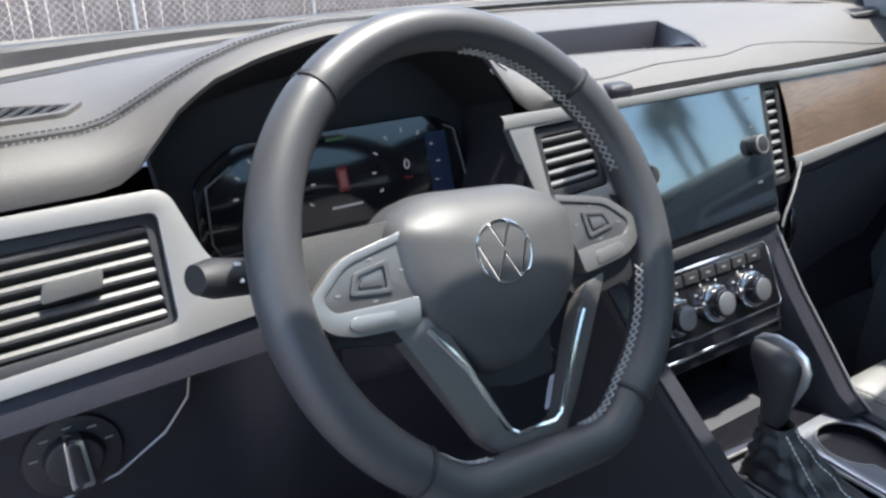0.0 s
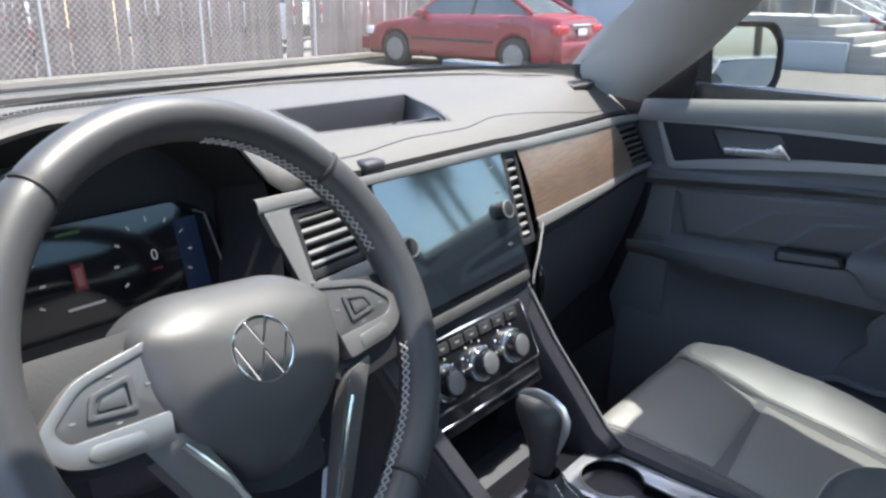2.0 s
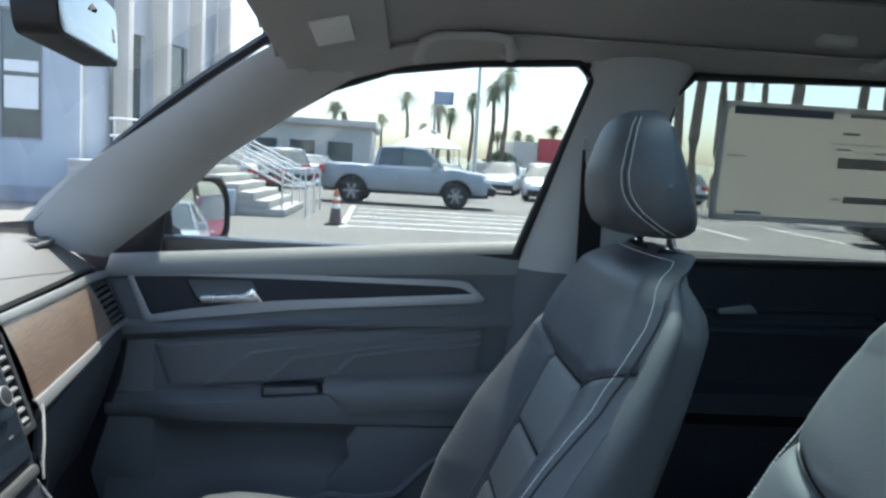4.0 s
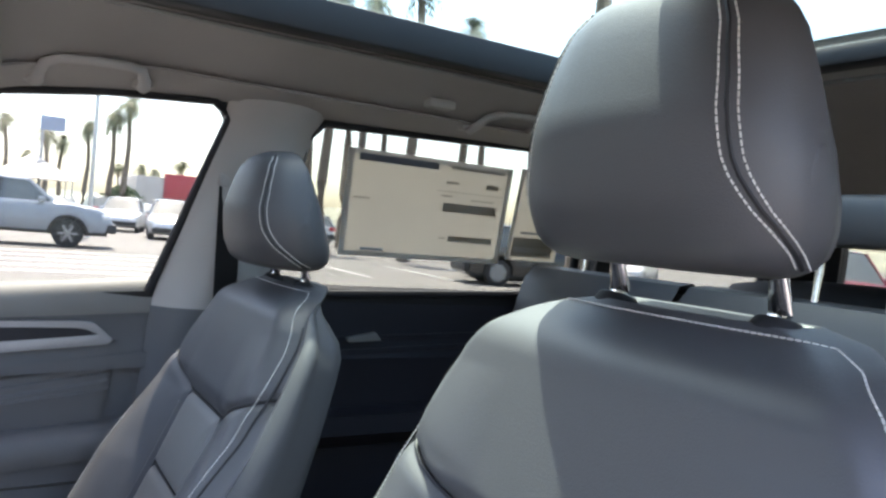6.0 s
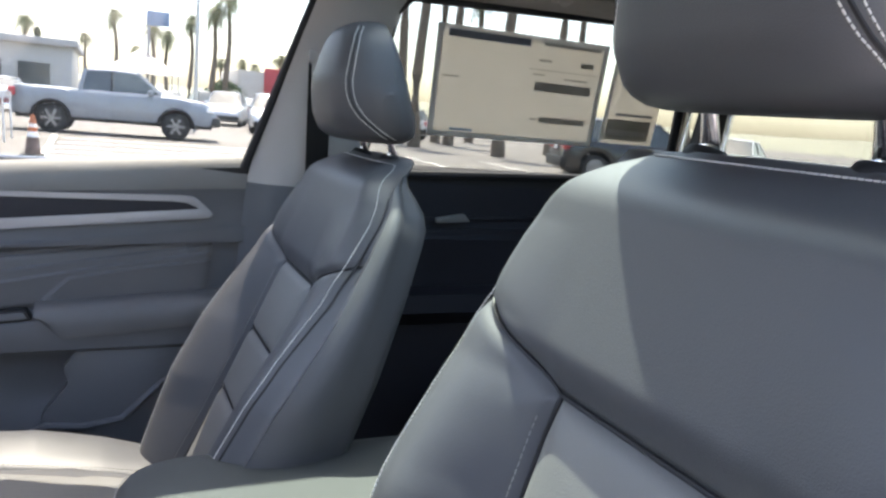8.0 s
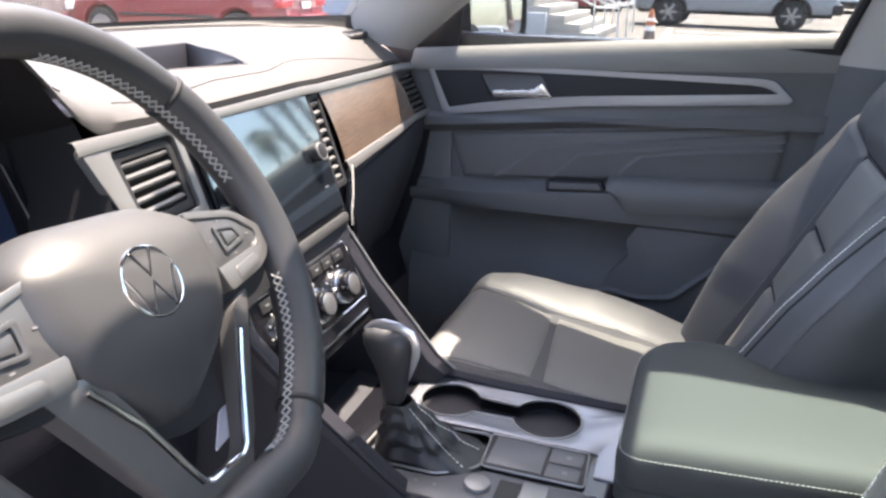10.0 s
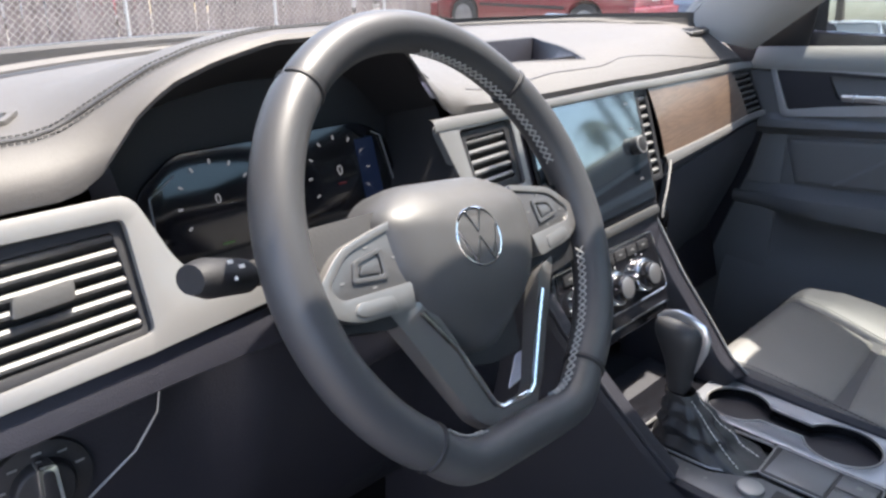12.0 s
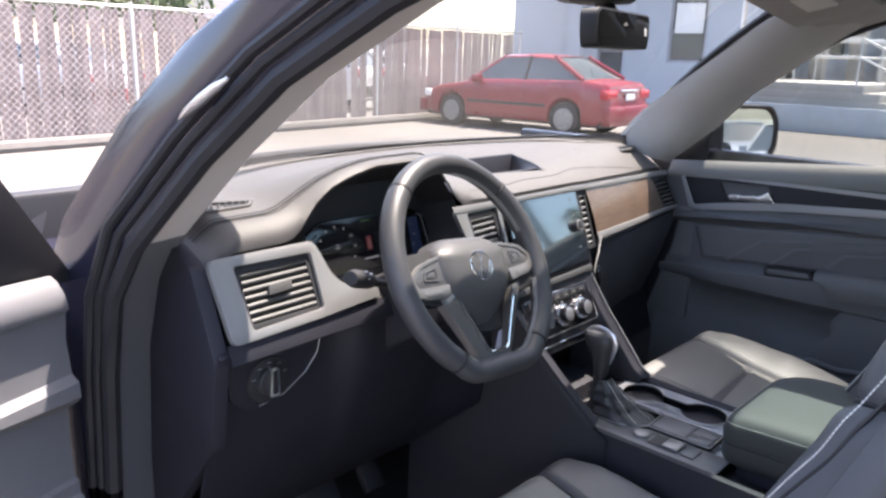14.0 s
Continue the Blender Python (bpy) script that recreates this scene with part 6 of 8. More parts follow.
def door_inner(dr, place, sill_material, back=0.0):
    """Trim panel of a front door; place(y, z, d) gives the point d proud of the door's plane; back moves the decor's front end back."""
    def shy(poly):
        return [(y - back * smooth(-0.1, 0.2, y), z) for y, z in poly]
    bm = bmesh.new()
    sheet(bm, [[place(y, z, d) for z, d in door_shape(y)] for y in np.linspace(0.29, -0.52, 40)])
    part("panel", bm, M_DOOR, dr, "dark grey moulded plastic panel")
    rows = []
    for y in np.linspace(0.285, -0.515, 40):
        up = 0.055 * (0.2 - y) / 0.7
        rows.append([place(y, z, d) for z, d in ((1.150 + up, -0.012), (1.166 + up, -0.008), (1.167 + up, -0.002), (1.160 + up, 0.008), (1.146 + up, 0.017), (1.130 + up * 0.8, 0.020), (1.122 + up * 0.6, 0.017))])
    bm = bmesh.new()
    sheet(bm, rows)
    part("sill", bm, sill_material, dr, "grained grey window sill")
    o = fillet([(0.250, 1.128), (0.160, 1.133), (-0.05, 1.136), (-0.385, 1.138), (-0.412, 1.136), (-0.448, 1.103), (-0.440, 1.094), (-0.06, 1.066), (0.14, 1.041), (0.214, 1.030)], [0.01, 0.02, 0.02, 0.02, 0.01, 0.006, 0.006, 0.02, 0.01, 0.012])
    h = fillet([(0.238, 1.121), (0.150, 1.126), (-0.05, 1.127), (-0.375, 1.126), (-0.398, 1.123), (-0.422, 1.112), (-0.06, 1.085), (0.03, 1.076), (0.135, 1.060), (0.204, 1.046)], [0.006, 0.01, 0.01, 0.01, 0.006, 0.006, 0.01, 0.01, 0.01, 0.006])
    o, h = shy(o), shy(h)
    part("decor_frame", plate(o, [h], lambda y, z, d: place(y, z, d + 0.010), 0.008, 0.003), M_DSILVER, dr, "satin silver decor frame")
    rec = fillet(shy([(0.140, 1.118), (0.015, 1.121), (-0.005, 1.084), (0.118, 1.074)]), 0.008)
    part("decor_panel", plate(h, [rec], lambda y, z, d: place(y, z, d + 0.010), 0.004), M_LOWER, dr)
    bowl = bmesh.new()
    ring = [[place(y, z, 0.0135) for y, z in rec], [place(lerp(0.065, y, 0.92), lerp(1.098, z, 0.9), -0.006) for y, z in rec]]
    vs = sheet(bowl, ring, close_u=True)
    cap(bowl, vs[-1])
    part("handle_bowl", bowl, M_BLACK, dr)
    part("door_handle", plate(fillet([(0.112, 1.086), (0.030, 1.092), (0.012, 1.106), (-0.010, 1.078), (0.108, 1.074)], 0.003), [], lambda y, z, d: place(y, z, d + 0.008), 0.012, 0.003), M_CHROMESATIN, dr, "satin silver door handle")
    # padded panel with fanned pleats
    rows = []
    for k in np.linspace(0, 1, 130):
        row = []
        for j in np.linspace(0, 1, 50):
            z = lerp(lerp(0.899, 0.942, k), lerp(0.987, 1.052, k), j)
            y = lerp(lerp(0.172, 0.204, j) - back, lerp(-0.440, -0.452, j), k)
            edge = min(1.0, min(j, 1 - j) * 9, min(k, 1 - k) * 22)
            row.append(place(y, z, -0.002 + 0.006 * math.sqrt(edge * (2 - edge)) + pleat_height(y, z)))
        rows.append(row)
    bm = bmesh.new()
    sheet(bm, rows)
    part("soft_panel", bm, M_DOORSOFT, dr, "padded panel with fanned pleats")
    cup = fillet([(-0.012, 0.914), (-0.122, 0.921), (-0.132, 0.903), (-0.014, 0.893)], 0.004)
    part("pull_cup", plate(cup, [], lambda y, z, d: place(y, z, d + 0.010), 0.026, 0.004), M_BLACK, dr)
    part("switch_strip", plate(fillet([(-0.020, 0.912), (-0.116, 0.918), (-0.124, 0.906), (-0.020, 0.899)], 0.003), [], lambda y, z, d: place(y, z, d + 0.035), 0.004, 0.002), M_DOOR, dr)
    # arm rest pad
    rows = []
    for y in np.linspace(-0.135, -0.50, 26):
        k = smooth(-0.125, -0.215, y)
        zt = 0.926 + 0.030 * (-0.15 - y) * 1.5
        zb = lerp(zt - 0.012, 0.868 + 0.07 * (-0.2 - y), min(1.0, k * 1.6))
        rows.append([place(y, zt + 0.008, 0.0), place(y, zt + 0.006, 0.020), place(y, zt, 0.042), place(y, zt - 0.010, 0.050), place(y, lerp(zt - 0.010, zb, 0.6), 0.052), place(y, zb, 0.046), place(y, zb - 0.006, 0.02)])
    bm = bmesh.new()
    sheet(bm, rows)
    part("armrest", bm, M_DOORSOFT, dr, "padded leather armrest")
    # pocket and speaker
    low = [(-0.205, 0.838), (-0.47, 0.852), (-0.50, 0.60), (-0.42, 0.47), (-0.10, 0.47), (-0.148, 0.716), (-0.192, 0.772), (-0.180, 0.800)]
    part("lower_panel", plate(fillet(low, 0.012), [], lambda y, z, d: place(y, z, d - 0.012), 0.034, 0.008, 3), M_DOOR, dr)
    bm = bmesh.new()
    sweep(bm, [place(y, z, 0.024) for y, z in ((0.20, 0.56), (0.05, 0.60), (-0.155, 0.690), (-0.216, 0.682), (-0.286, 0.692), (-0.361, 0.765), (-0.44, 0.79))], [0.012, 0.011, 0.009, 0.008, 0.008, 0.007, 0.004], 8)
    part("pocket_edge", bm, M_DOOR, dr)


M_DSILVER = mat("door_satin_silver", (0.30, 0.30, 0.31), 0.42, metal=0.35, var=0.04)
M_DOORSOFT = mat("door_soft_leather", (0.112, 0.112, 0.115), 0.55, var=0.06, vscale=4, grain=0.15, gscale=900, cell=True)
right_door = thing("front_door", (0.80, -0.1, 0.42), "closed front passenger door with grey panels and silver decor", "car door")
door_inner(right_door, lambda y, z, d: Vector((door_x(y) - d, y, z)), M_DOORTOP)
# sail panel and belt seal
bm = plate(fillet([(0.36, 1.165), (0.20, 1.150), (0.168, 1.312), (0.185, 1.318), (0.30, 1.25)], 0.006), [], lambda y, z, d: (win_x(z) - 0.016 - d, y, z), 0.006, 0.002)
part("mirror_corner", bm, M_BLACK, right_door, "black plastic mirror corner")
bm = bmesh.new()
sweep(bm, [(win_x(z) - 0.003, y, z) for y, z in ((0.215, 1.152), (-0.1, 1.176), (-0.5, 1.203))], 0.004, 6)
part("belt_seal", bm, M_RUBBER, right_door)
bm = bmesh.new()
sweep(bm, [(win_x(z) - 0.020, y, z) for y, z in WIN_FRONT[1:]], 0.009, 8)
part("window_seal", bm, M_RUBBER, right_door)
part("outer_skin", boxed((0.90, -0.62, 0.45), (0.94, 0.55, 1.17), 0.02), M_BODY, right_door)

# outer mirror on the passenger side
mirror = thing("side_mirror", (1.0, 0.2, 1.18), "black side mirror on the passenger door", "side mirror")
mx = Vector((0.925, 0.225, 1.222))
across, upv = Vector((0.945, -0.32, 0.0)).normalized(), Vector((0, 0.05, 1)).normalized()
facing = across.cross(upv).normalized()
if facing.y > 0:
    facing = -facing


def mir(a, b, d=0.0):
    return mx + across * a + upv * b + facing * d


gn = Vector((-0.50, -0.86, 0.056)).normalized()
gx = Vector((0, 0, 1)).cross(gn).normalized()
if gx.dot(across) < 0:
    gx = -gx
gz = gn.cross(gx)
if gz.z < 0:
    gz = -gz


mo = fillet([(0.0, -0.070), (0.19, -0.078), (0.228, -0.045), (0.232, 0.040), (0.200, 0.084), (0.01, 0.088), (-0.006, 0.07)], [0.03, 0.03, 0.03, 0.04, 0.04, 0.03, 0.02], 6)
rings = []
for g, d in ((0.955, 0.010), (1.0, 0.012), (1.03, -0.02), (1.03, -0.06), (0.92, -0.10), (0.6, -0.13)):
    rings.append([mir(0.113 + (a - 0.113) * g, b * g, d) for a, b in mo])
bm = bmesh.new()
vs = sheet(bm, rings, close_u=True)
cap(bm, vs[-1])
inner = [mir(0.113 + (a - 0.113) * 0.90, b * 0.87, -0.012) for a, b in mo]
iv = [bm.verts.new(p) for p in inner]
for k in range(len(iv)):
    bm.faces.new((vs[0][k], vs[0][(k + 1) % len(iv)], iv[(k + 1) % len(iv)], iv[k]))
part("housing", bm, M_BLACK, mirror)
part("mirror_glass", plate([(0.113 + (a - 0.113) * 0.91, b * 0.88) for a, b in mo], [], lambda a, b, d: mir(a, b, -0.020) + (gx * (a - 0.113) + gz * b + gn * d) - (across * (a - 0.113) + upv * b), 0.003), M_MIRROR, mirror, "silvered mirror glass")
bm = bmesh.new()
sweep(bm, [(0.80, 0.27, 1.185), (0.90, 0.26, 1.175), (0.99, 0.24, 1.18)], [0.03, 0.026, 0.03], 12, flat=0.7)
part("mount", bm, M_BLACK, mirror)

# rear right door, seen past the front seats
rear_door = thing("rear_door", (0.80, -1.1, 0.42), "closed rear passenger door, coloured dark for the shade in the rear cabin", "car door")
rows = []
for y in np.linspace(-0.72, -1.66, 20):
    rows.append([(0.81, y, 1.215), (0.795, y, 1.222), (0.785, y, 1.214), (0.783, y, 1.18), (0.790, y, 1.13), (0.788, y, 1.08), (0.775, y, 1.06), (0.785, y, 1.02), (0.785, y, 0.95), (0.735, y, 0.94), (0.73, y, 0.90), (0.78, y, 0.86), (0.78, y, 0.45)])
bm = bmesh.new()
sheet(bm, rows)
# panel and decor frame near-black: rear cabin shade is put into their colour
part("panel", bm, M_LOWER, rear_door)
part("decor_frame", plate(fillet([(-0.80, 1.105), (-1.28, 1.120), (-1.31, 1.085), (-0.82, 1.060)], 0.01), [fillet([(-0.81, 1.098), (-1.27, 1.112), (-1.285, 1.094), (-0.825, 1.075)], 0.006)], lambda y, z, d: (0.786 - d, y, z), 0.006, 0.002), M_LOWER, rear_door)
part("door_handle", plate(fillet([(-0.925, 1.108), (-0.995, 1.120), (-1.010, 1.102), (-0.93, 1.098)], 0.003), [], lambda y, z, d: (0.782 - d, y, z), 0.014, 0.003), M_SILVER, rear_door)
bm = bmesh.new()
sweep(bm, [(win_x(z) - 0.018, y, z) for y, z in WIN_REAR + WIN_REAR[:1]], 0.009, 8)
part("window_seal", bm, M_RUBBER, rear_door)
bm = bmesh.new()
sweep(bm, [(win_x(z) - 0.014, y, z) for y, z in ((-1.50, 1.57), (-1.535, 1.40), (-1.56, 1.225))], 0.012, 8)
part("glass_divider", bm, M_RUBBER, rear_door)

# driver's door, swung open on its front hinges
HINGE = Vector((-0.885, 0.345, 0))
open_turn = Matrix.Translation(HINGE) @ Matrix.Rotation(radians(-64), 4, "Z") @ Matrix.Translation(-HINGE)
left_door = thing("driver_door", open_turn @ Vector((-0.84, -0.1, 0.42)), "open driver's door with a grey inner panel", "car door")
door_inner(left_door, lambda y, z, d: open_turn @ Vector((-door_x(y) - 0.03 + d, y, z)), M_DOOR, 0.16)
bm = bmesh.new()
box(bm, (-0.955, -0.62, 0.42), (-0.865, 0.335, 1.14), 0.025, m=open_turn)
part("outer_skin", bm, M_BODY, left_door, "dark blue painted outer skin")
bm = bmesh.new()
sweep(bm, [open_turn @ Vector((-win_x(z) - 0.02, y, z)) for y, z in [(0.30, 1.14)] + WIN_FRONT[1:]], 0.016, 8)
part("window_frame", bm, M_BLACK, left_door)
bm = plate(fillet([(0.34, 1.14), (0.20, 1.140), (0.165, 1.31), (0.19, 1.315)], 0.006), [], lambda y, z, d: open_turn @ Vector((-win_x(z) - 0.01 + d, y, z)), 0.006, 0.002)
part("mirror_corner", bm, M_BLACK, left_door)

# door opening on the driver's side: sill, hinge post, seals
OPEN = [(0.255, 0.46), (0.258, 0.84), (0.235, 1.02), (0.205, 1.13), (0.165, 1.20), (0.05, 1.315), (-0.064, 1.405), (-0.20, 1.475), (-0.33, 1.522), (-0.50, 1.545), (-0.72, 1.552)]


def open_x(z):
    return -(0.845 if z < 1.15 else 0.845 - 0.27 * (z - 1.15))


seal = thing("door_seal", (-0.84, 0.25, 0.46), "black ribbed rubber seal round the driver's door opening", "door seal")
for off, r in ((0.0, 0.012), (0.020, 0.006), (0.034, 0.007)):
    bm = bmesh.new()
    sweep(bm, [(open_x(z) - off * 0.5, y + off * 0.8, z + off * (0.7 if z > 1.15 else 0.0)) for y, z in OPEN], r, 8)
    part("lip", bm, M_RUBBER, seal)
rows = []
for y, z in OPEN:
    x = open_x(z)
    k = smooth(1.05, 1.3, z)
    ix = lerp(-0.762, -(0.755 - 0.25 * max(0, z - 1.26)), k)
    iy = y - lerp(0.02, 0.0, k)
    rows.append([(ix, y + 0.05 * (1 - k), z + 0.0), (lerp(ix, x, 0.5), y + 0.02 * (1 - k), z), (x + 0.006, y, z), (x - 0.012, y + 0.022, z + 0.012 * k), (x - 0.020, y + 0.05, z + 0.03 * k), (x - 0.030, y + 0.085, z + 0.045 * k), (x - 0.030, y + 0.13, z + 0.03 * k)])
bm = bmesh.new()
sheet(bm, [r[:3] for r in rows[4:]])
tagged(part("trim_pillar_edge", bm, M_PILLAR), "light grey edge of the left windscreen pillar trim", "trim", kind="structure")
bm = bmesh.new()
sheet(bm, [r[:3] for r in rows[:5]])
tagged(part("trim_door_post", bm, M_DOOR), "dark plastic lining of the driver's door post", "trim", kind="structure")
bm = bmesh.new()
sheet(bm, [r[2:] for r in rows])
tagged(part("trim_body_pillar", bm, M_BODY), "dark blue painted windscreen pillar and hinge post", "body pillar", kind="structure")
bm = bmesh.new()
sheet(bm, [[(-0.875, 0.385, 0.45), (-0.875, 0.385, 1.13), (-0.865, 0.34, 1.22)], [(-0.95, 0.50, 0.45), (-0.95, 0.50, 1.08), (-0.90, 0.46, 1.16)], [(-0.97, 1.2, 0.45), (-0.97, 1.2, 1.0), (-0.93, 1.2, 1.02)]])
tagged(part("fender", bm, M_BODY), "dark blue front wing of the car", "car wing", kind="structure")
hinge = thing("hinge_strap", (-0.822, 0.002, 1.381), "small bright metal clip on the door pillar", "clip")
bm = bmesh.new()
sweep(bm, [(-0.826, 0.046, 1.360), (-0.827, 0.026, 1.369), (-0.826, 0.002, 1.381), (-0.824, -0.022, 1.394), (-0.821, -0.042, 1.404)], [0.002, 0.005, 0.006, 0.005, 0.002], 12)
part("clip", bm, M_CHROMESATIN, hinge)
# bonnet and cowl
rows = []
for y, z in ((0.66, 1.085), (0.80, 1.10), (1.2, 1.075), (1.7, 1.03), (1.95, 0.97), (2.05, 0.85)):
    rows.append([(x, y - 0.25 * (x / 0.9) ** 2, z - 0.05 * (x / 0.9) ** 2 + 0.012 * math.cos(x * 9)) for x in np.linspace(-0.90, 0.90, 21)])
bm = bmesh.new()
sheet(bm, rows)
tagged(part("hood", bm, M_BODY), "dark blue bonnet in front of the windscreen", "bonnet", kind="structure")
bm = bmesh.new()
sheet(bm, [[(x, wind_base(x) + 0.015, 1.165) for x in np.linspace(-0.78, 0.78, 16)], [(x, wind_base(x) + 0.10, 1.10) for x in np.linspace(-0.85, 0.85, 16)]])
tagged(part("cowl", bm, M_RUBBER), "black plastic cowl under the windscreen", "cowl", kind="structure")
# inside mirror
rv = thing("rear_view_mirror", (0.0, 0.05, 1.48), "black frameless rear view mirror on the windscreen", "mirror")
rturn = Matrix.Translation((0.008, 0.035, 1.478)) @ Matrix.Rotation(radians(10), 4, "Z") @ Matrix.Rotation(radians(-4), 4, "X")
ro = fillet([(-0.128, -0.030), (0.118, -0.030), (0.126, 0.0), (0.128, 0.032), (-0.128, 0.034), (-0.132, 0.0)], 0.018, 5)
part("housing", plate(ro, [], lambda a, b, d: rturn @ Vector((a, -d + 0.02, b)), 0.030, 0.008), M_BLACK, rv)
part("mirror_glass", plate([(a * 0.95, b * 0.90) for a, b in ro], [], lambda a, b, d: rturn @ Vector((a, -0.0095 - d, b)), 0.0016), mat("dimmed_mirror", (0.05, 0.055, 0.065), 0.05, metal=0.9, var=0.0, rvar=0.0), rv, "dark tinted mirror glass")
part("sensor", plate(fillet([(0.096, -0.006), (0.106, -0.006), (0.106, 0.008), (0.096, 0.008)], 0.002), [], lambda a, b, d: rturn @ Vector((a, -0.011 - d, b)), 0.001), M_WHITE, rv)
bm = bmesh.new()
sweep(bm, [rturn @ Vector((0, 0.0, 0.0)), (0.0, 0.065, 1.52), (0.0, 0.075, 1.565)], [0.018, 0.016, 0.024], 12)
part("stem", bm, M_BLACK, rv)
bm = boxed((-0.055, 0.03, 1.525), (0.055, 0.14, 1.572), 0.012, m=Matrix())
part("sensor_cover", bm, M_BLACK, rv)

# roof fittings
GRIP = [(0.646, -0.280, 1.556), (0.630, -0.282, 1.546), (0.600, -0.284, 1.556), (0.576, -0.292, 1.570), (0.564, -0.312, 1.578), (0.560, -0.355, 1.581), (0.563, -0.410, 1.583), (0.572, -0.432, 1.580), (0.598, -0.441, 1.568), (0.622, -0.443, 1.560), (0.636, -0.443, 1.570)]


def grab(off, label):
    g = thing("grab_handle", Vector((0.63, -0.36, 1.57)) + Vector(off), label, "grab handle", "grab handles")
    bm = bmesh.new()
    sweep(bm, [Vector(p) + Vector(off) for p in GRIP], [0.012, 0.011, 0.010, 0.009, 0.0085, 0.008, 0.0085, 0.009, 0.010, 0.011, 0.012], 14, up=(0.5, 0, 0.85), flat=0.8)
    part("grip", bm, M_PILLAR, g)
    for p in (GRIP[0], GRIP[-1]):
        q = Vector(p) + Vector(off)
        part("mount_cover", boxed(q - Vector((0.016, 0.016, 0.010)), q + Vector((0.010, 0.016, 0.006)), 0.005), M_PILLAR, g)
    return g


grab((0, 0, 0), "beige-grey plastic grab handle above the passenger window")
grab((-0.045, -0.80, 0.030), "beige-grey plastic grab handle above the rear window")
hook = thing("coat_hook", (0.535, -0.975, 1.61), "small beige coat hook on the headliner", "coat hook")
part("hook", boxed((0.520, -1.005, 1.600), (0.550, -0.945, 1.620), 0.006), M_PILLAR, hook)
visor = thing("sun_visor", (0.36, -0.12, 1.58), "folded beige-grey sun visor", "sun visor")
bm = bmesh.new()
box(bm, (-0.20, -0.085, -0.008), (0.20, 0.085, 0.008), 0.007, m=Matrix.Translation((0.36, -0.145, 1.562)) @ Matrix.Rotation(radians(-14), 4, "X") @ Matrix.Rotation(radians(9), 4, "Y"))
part("flap", bm, M_HEAD, visor)
bm = bmesh.new()
box(bm, (-0.05, -0.028, -0.002), (0.05, 0.028, 0.002), 0.001, m=Matrix.Translation((0.40, -0.155, 1.547)) @ Matrix.Rotation(radians(-14), 4, "X") @ Matrix.Rotation(radians(9), 4, "Y"))
part("label", bm, mat("pale_label", (0.62, 0.60, 0.56), 0.6), visor, "pale printed label")
# seat belt on the right pillar
belt = thing("seat_belt", (0.72, -0.62, 1.35), "black seat belt hanging on the centre pillar", "seat belt")
bm = bmesh.new()
sheet(bm, [[(0.690, -0.600, 1.42), (0.690, -0.645, 1.42)], [(0.712, -0.61, 1.20), (0.712, -0.655, 1.20)], [(0.735, -0.62, 0.80), (0.735, -0.665, 0.80)]])
bmesh.ops.solidify(bm, geom=bm.faces[:], thickness=0.002)
part("strap", bm, M_BLACK, belt)
part("anchor", boxed((0.684, -0.650, 1.41), (0.700, -0.598, 1.435), 0.006), M_PILLAR, belt)

# ---- second row and window papers ----
def rear_seat(x0, x1, label, head=0.0):
    cx, hw = (x0 + x1) / 2, (x1 - x0) / 2
    st = thing("bench_seat", (cx, -1.35, 0.42), label, "car seat", "rear seats")
    rows = []
    for y, z, g in ((-1.22, 0.72, 1.0), (-1.27, 0.95, 1.0), (-1.315, 1.19, 0.985), (-1.335, 1.265, 0.97), (-1.36, 1.295, 0.95), (-1.40, 1.300, 0.94), (-1.44, 1.275, 0.95), (-1.46, 1.10, 0.97), (-1.40, 0.70, 1.0)):
        rows.append([(cx + hw * g * k, y - 0.02 * k * k, z) for k in np.linspace(-1, 1, 13)])
    bm = bmesh.new()
    sheet(bm, rows)
    part("backrest", bm, M_LEATHER, st)
    part("cushion", boxed((x0 + 0.005, -1.32, 0.50), (x1 - 0.005, -0.88, 0.74), 0.05, 4), M_LEATHER, st)
    hx = cx + head
    for u in (hx - 0.06, hx + 0.06):
        bm = bmesh.new()
        sweep(bm, [(u, -1.385, 1.27), (u, -1.40, 1.41)], 0.0062, 12)
        part("headrest_post", bm, M_CHROME, st, "chrome headrest post")
    rows = []
    for i in range(13):
        a = math.pi * i / 12
        z = 1.431 - 0.042 * math.cos(a)
        g = max(0.02, math.sin(a)) ** 0.28
        g2 = g * (1 - 0.10 * smooth(1.41, 1.47, z))
        rows.append([(hx + 0.142 * g2 * math.copysign(abs(math.cos(b)) ** 0.45, math.cos(b)), -1.395 + 0.040 * g * math.copysign(abs(math.sin(b)) ** 0.75, math.sin(b)), z) for b in np.linspace(0, 2 * math.pi, 28, endpoint=False)])
    bm = bmesh.new()
    vs = sheet(bm, rows, close_u=True)
    cap(bm, vs[0]), cap(bm, vs[-1])
    part("headrest", bm, M_LEATHER, st)
    return st


rear_seat(-0.72, -0.24, "black leather rear seat behind the driver")
rear_seat(-0.24, 0.24, "black leather middle rear seat with a low headrest", -0.08)
rear_seat(0.24, 0.72, "black leather rear seat behind the passenger")
last_row = thing("last_row_seat", (0, -2.02, 0.45), "dark folded-up seat back of the third row", "car seat")
bm = bmesh.new()
sheet(bm, [[(x, y - 0.02 * (x / 0.6) ** 2, z - 0.03 * abs(x / 0.6) ** 4) for x in np.linspace(-0.60, 0.60, 17)] for y, z in ((-1.84, 0.70), (-1.90, 1.15), (-1.93, 1.285), (-1.96, 1.315), (-2.00, 1.32), (-2.04, 1.30), (-2.06, 1.10), (-2.00, 0.70))])
part("backrest", bm, M_BLACK, last_row)
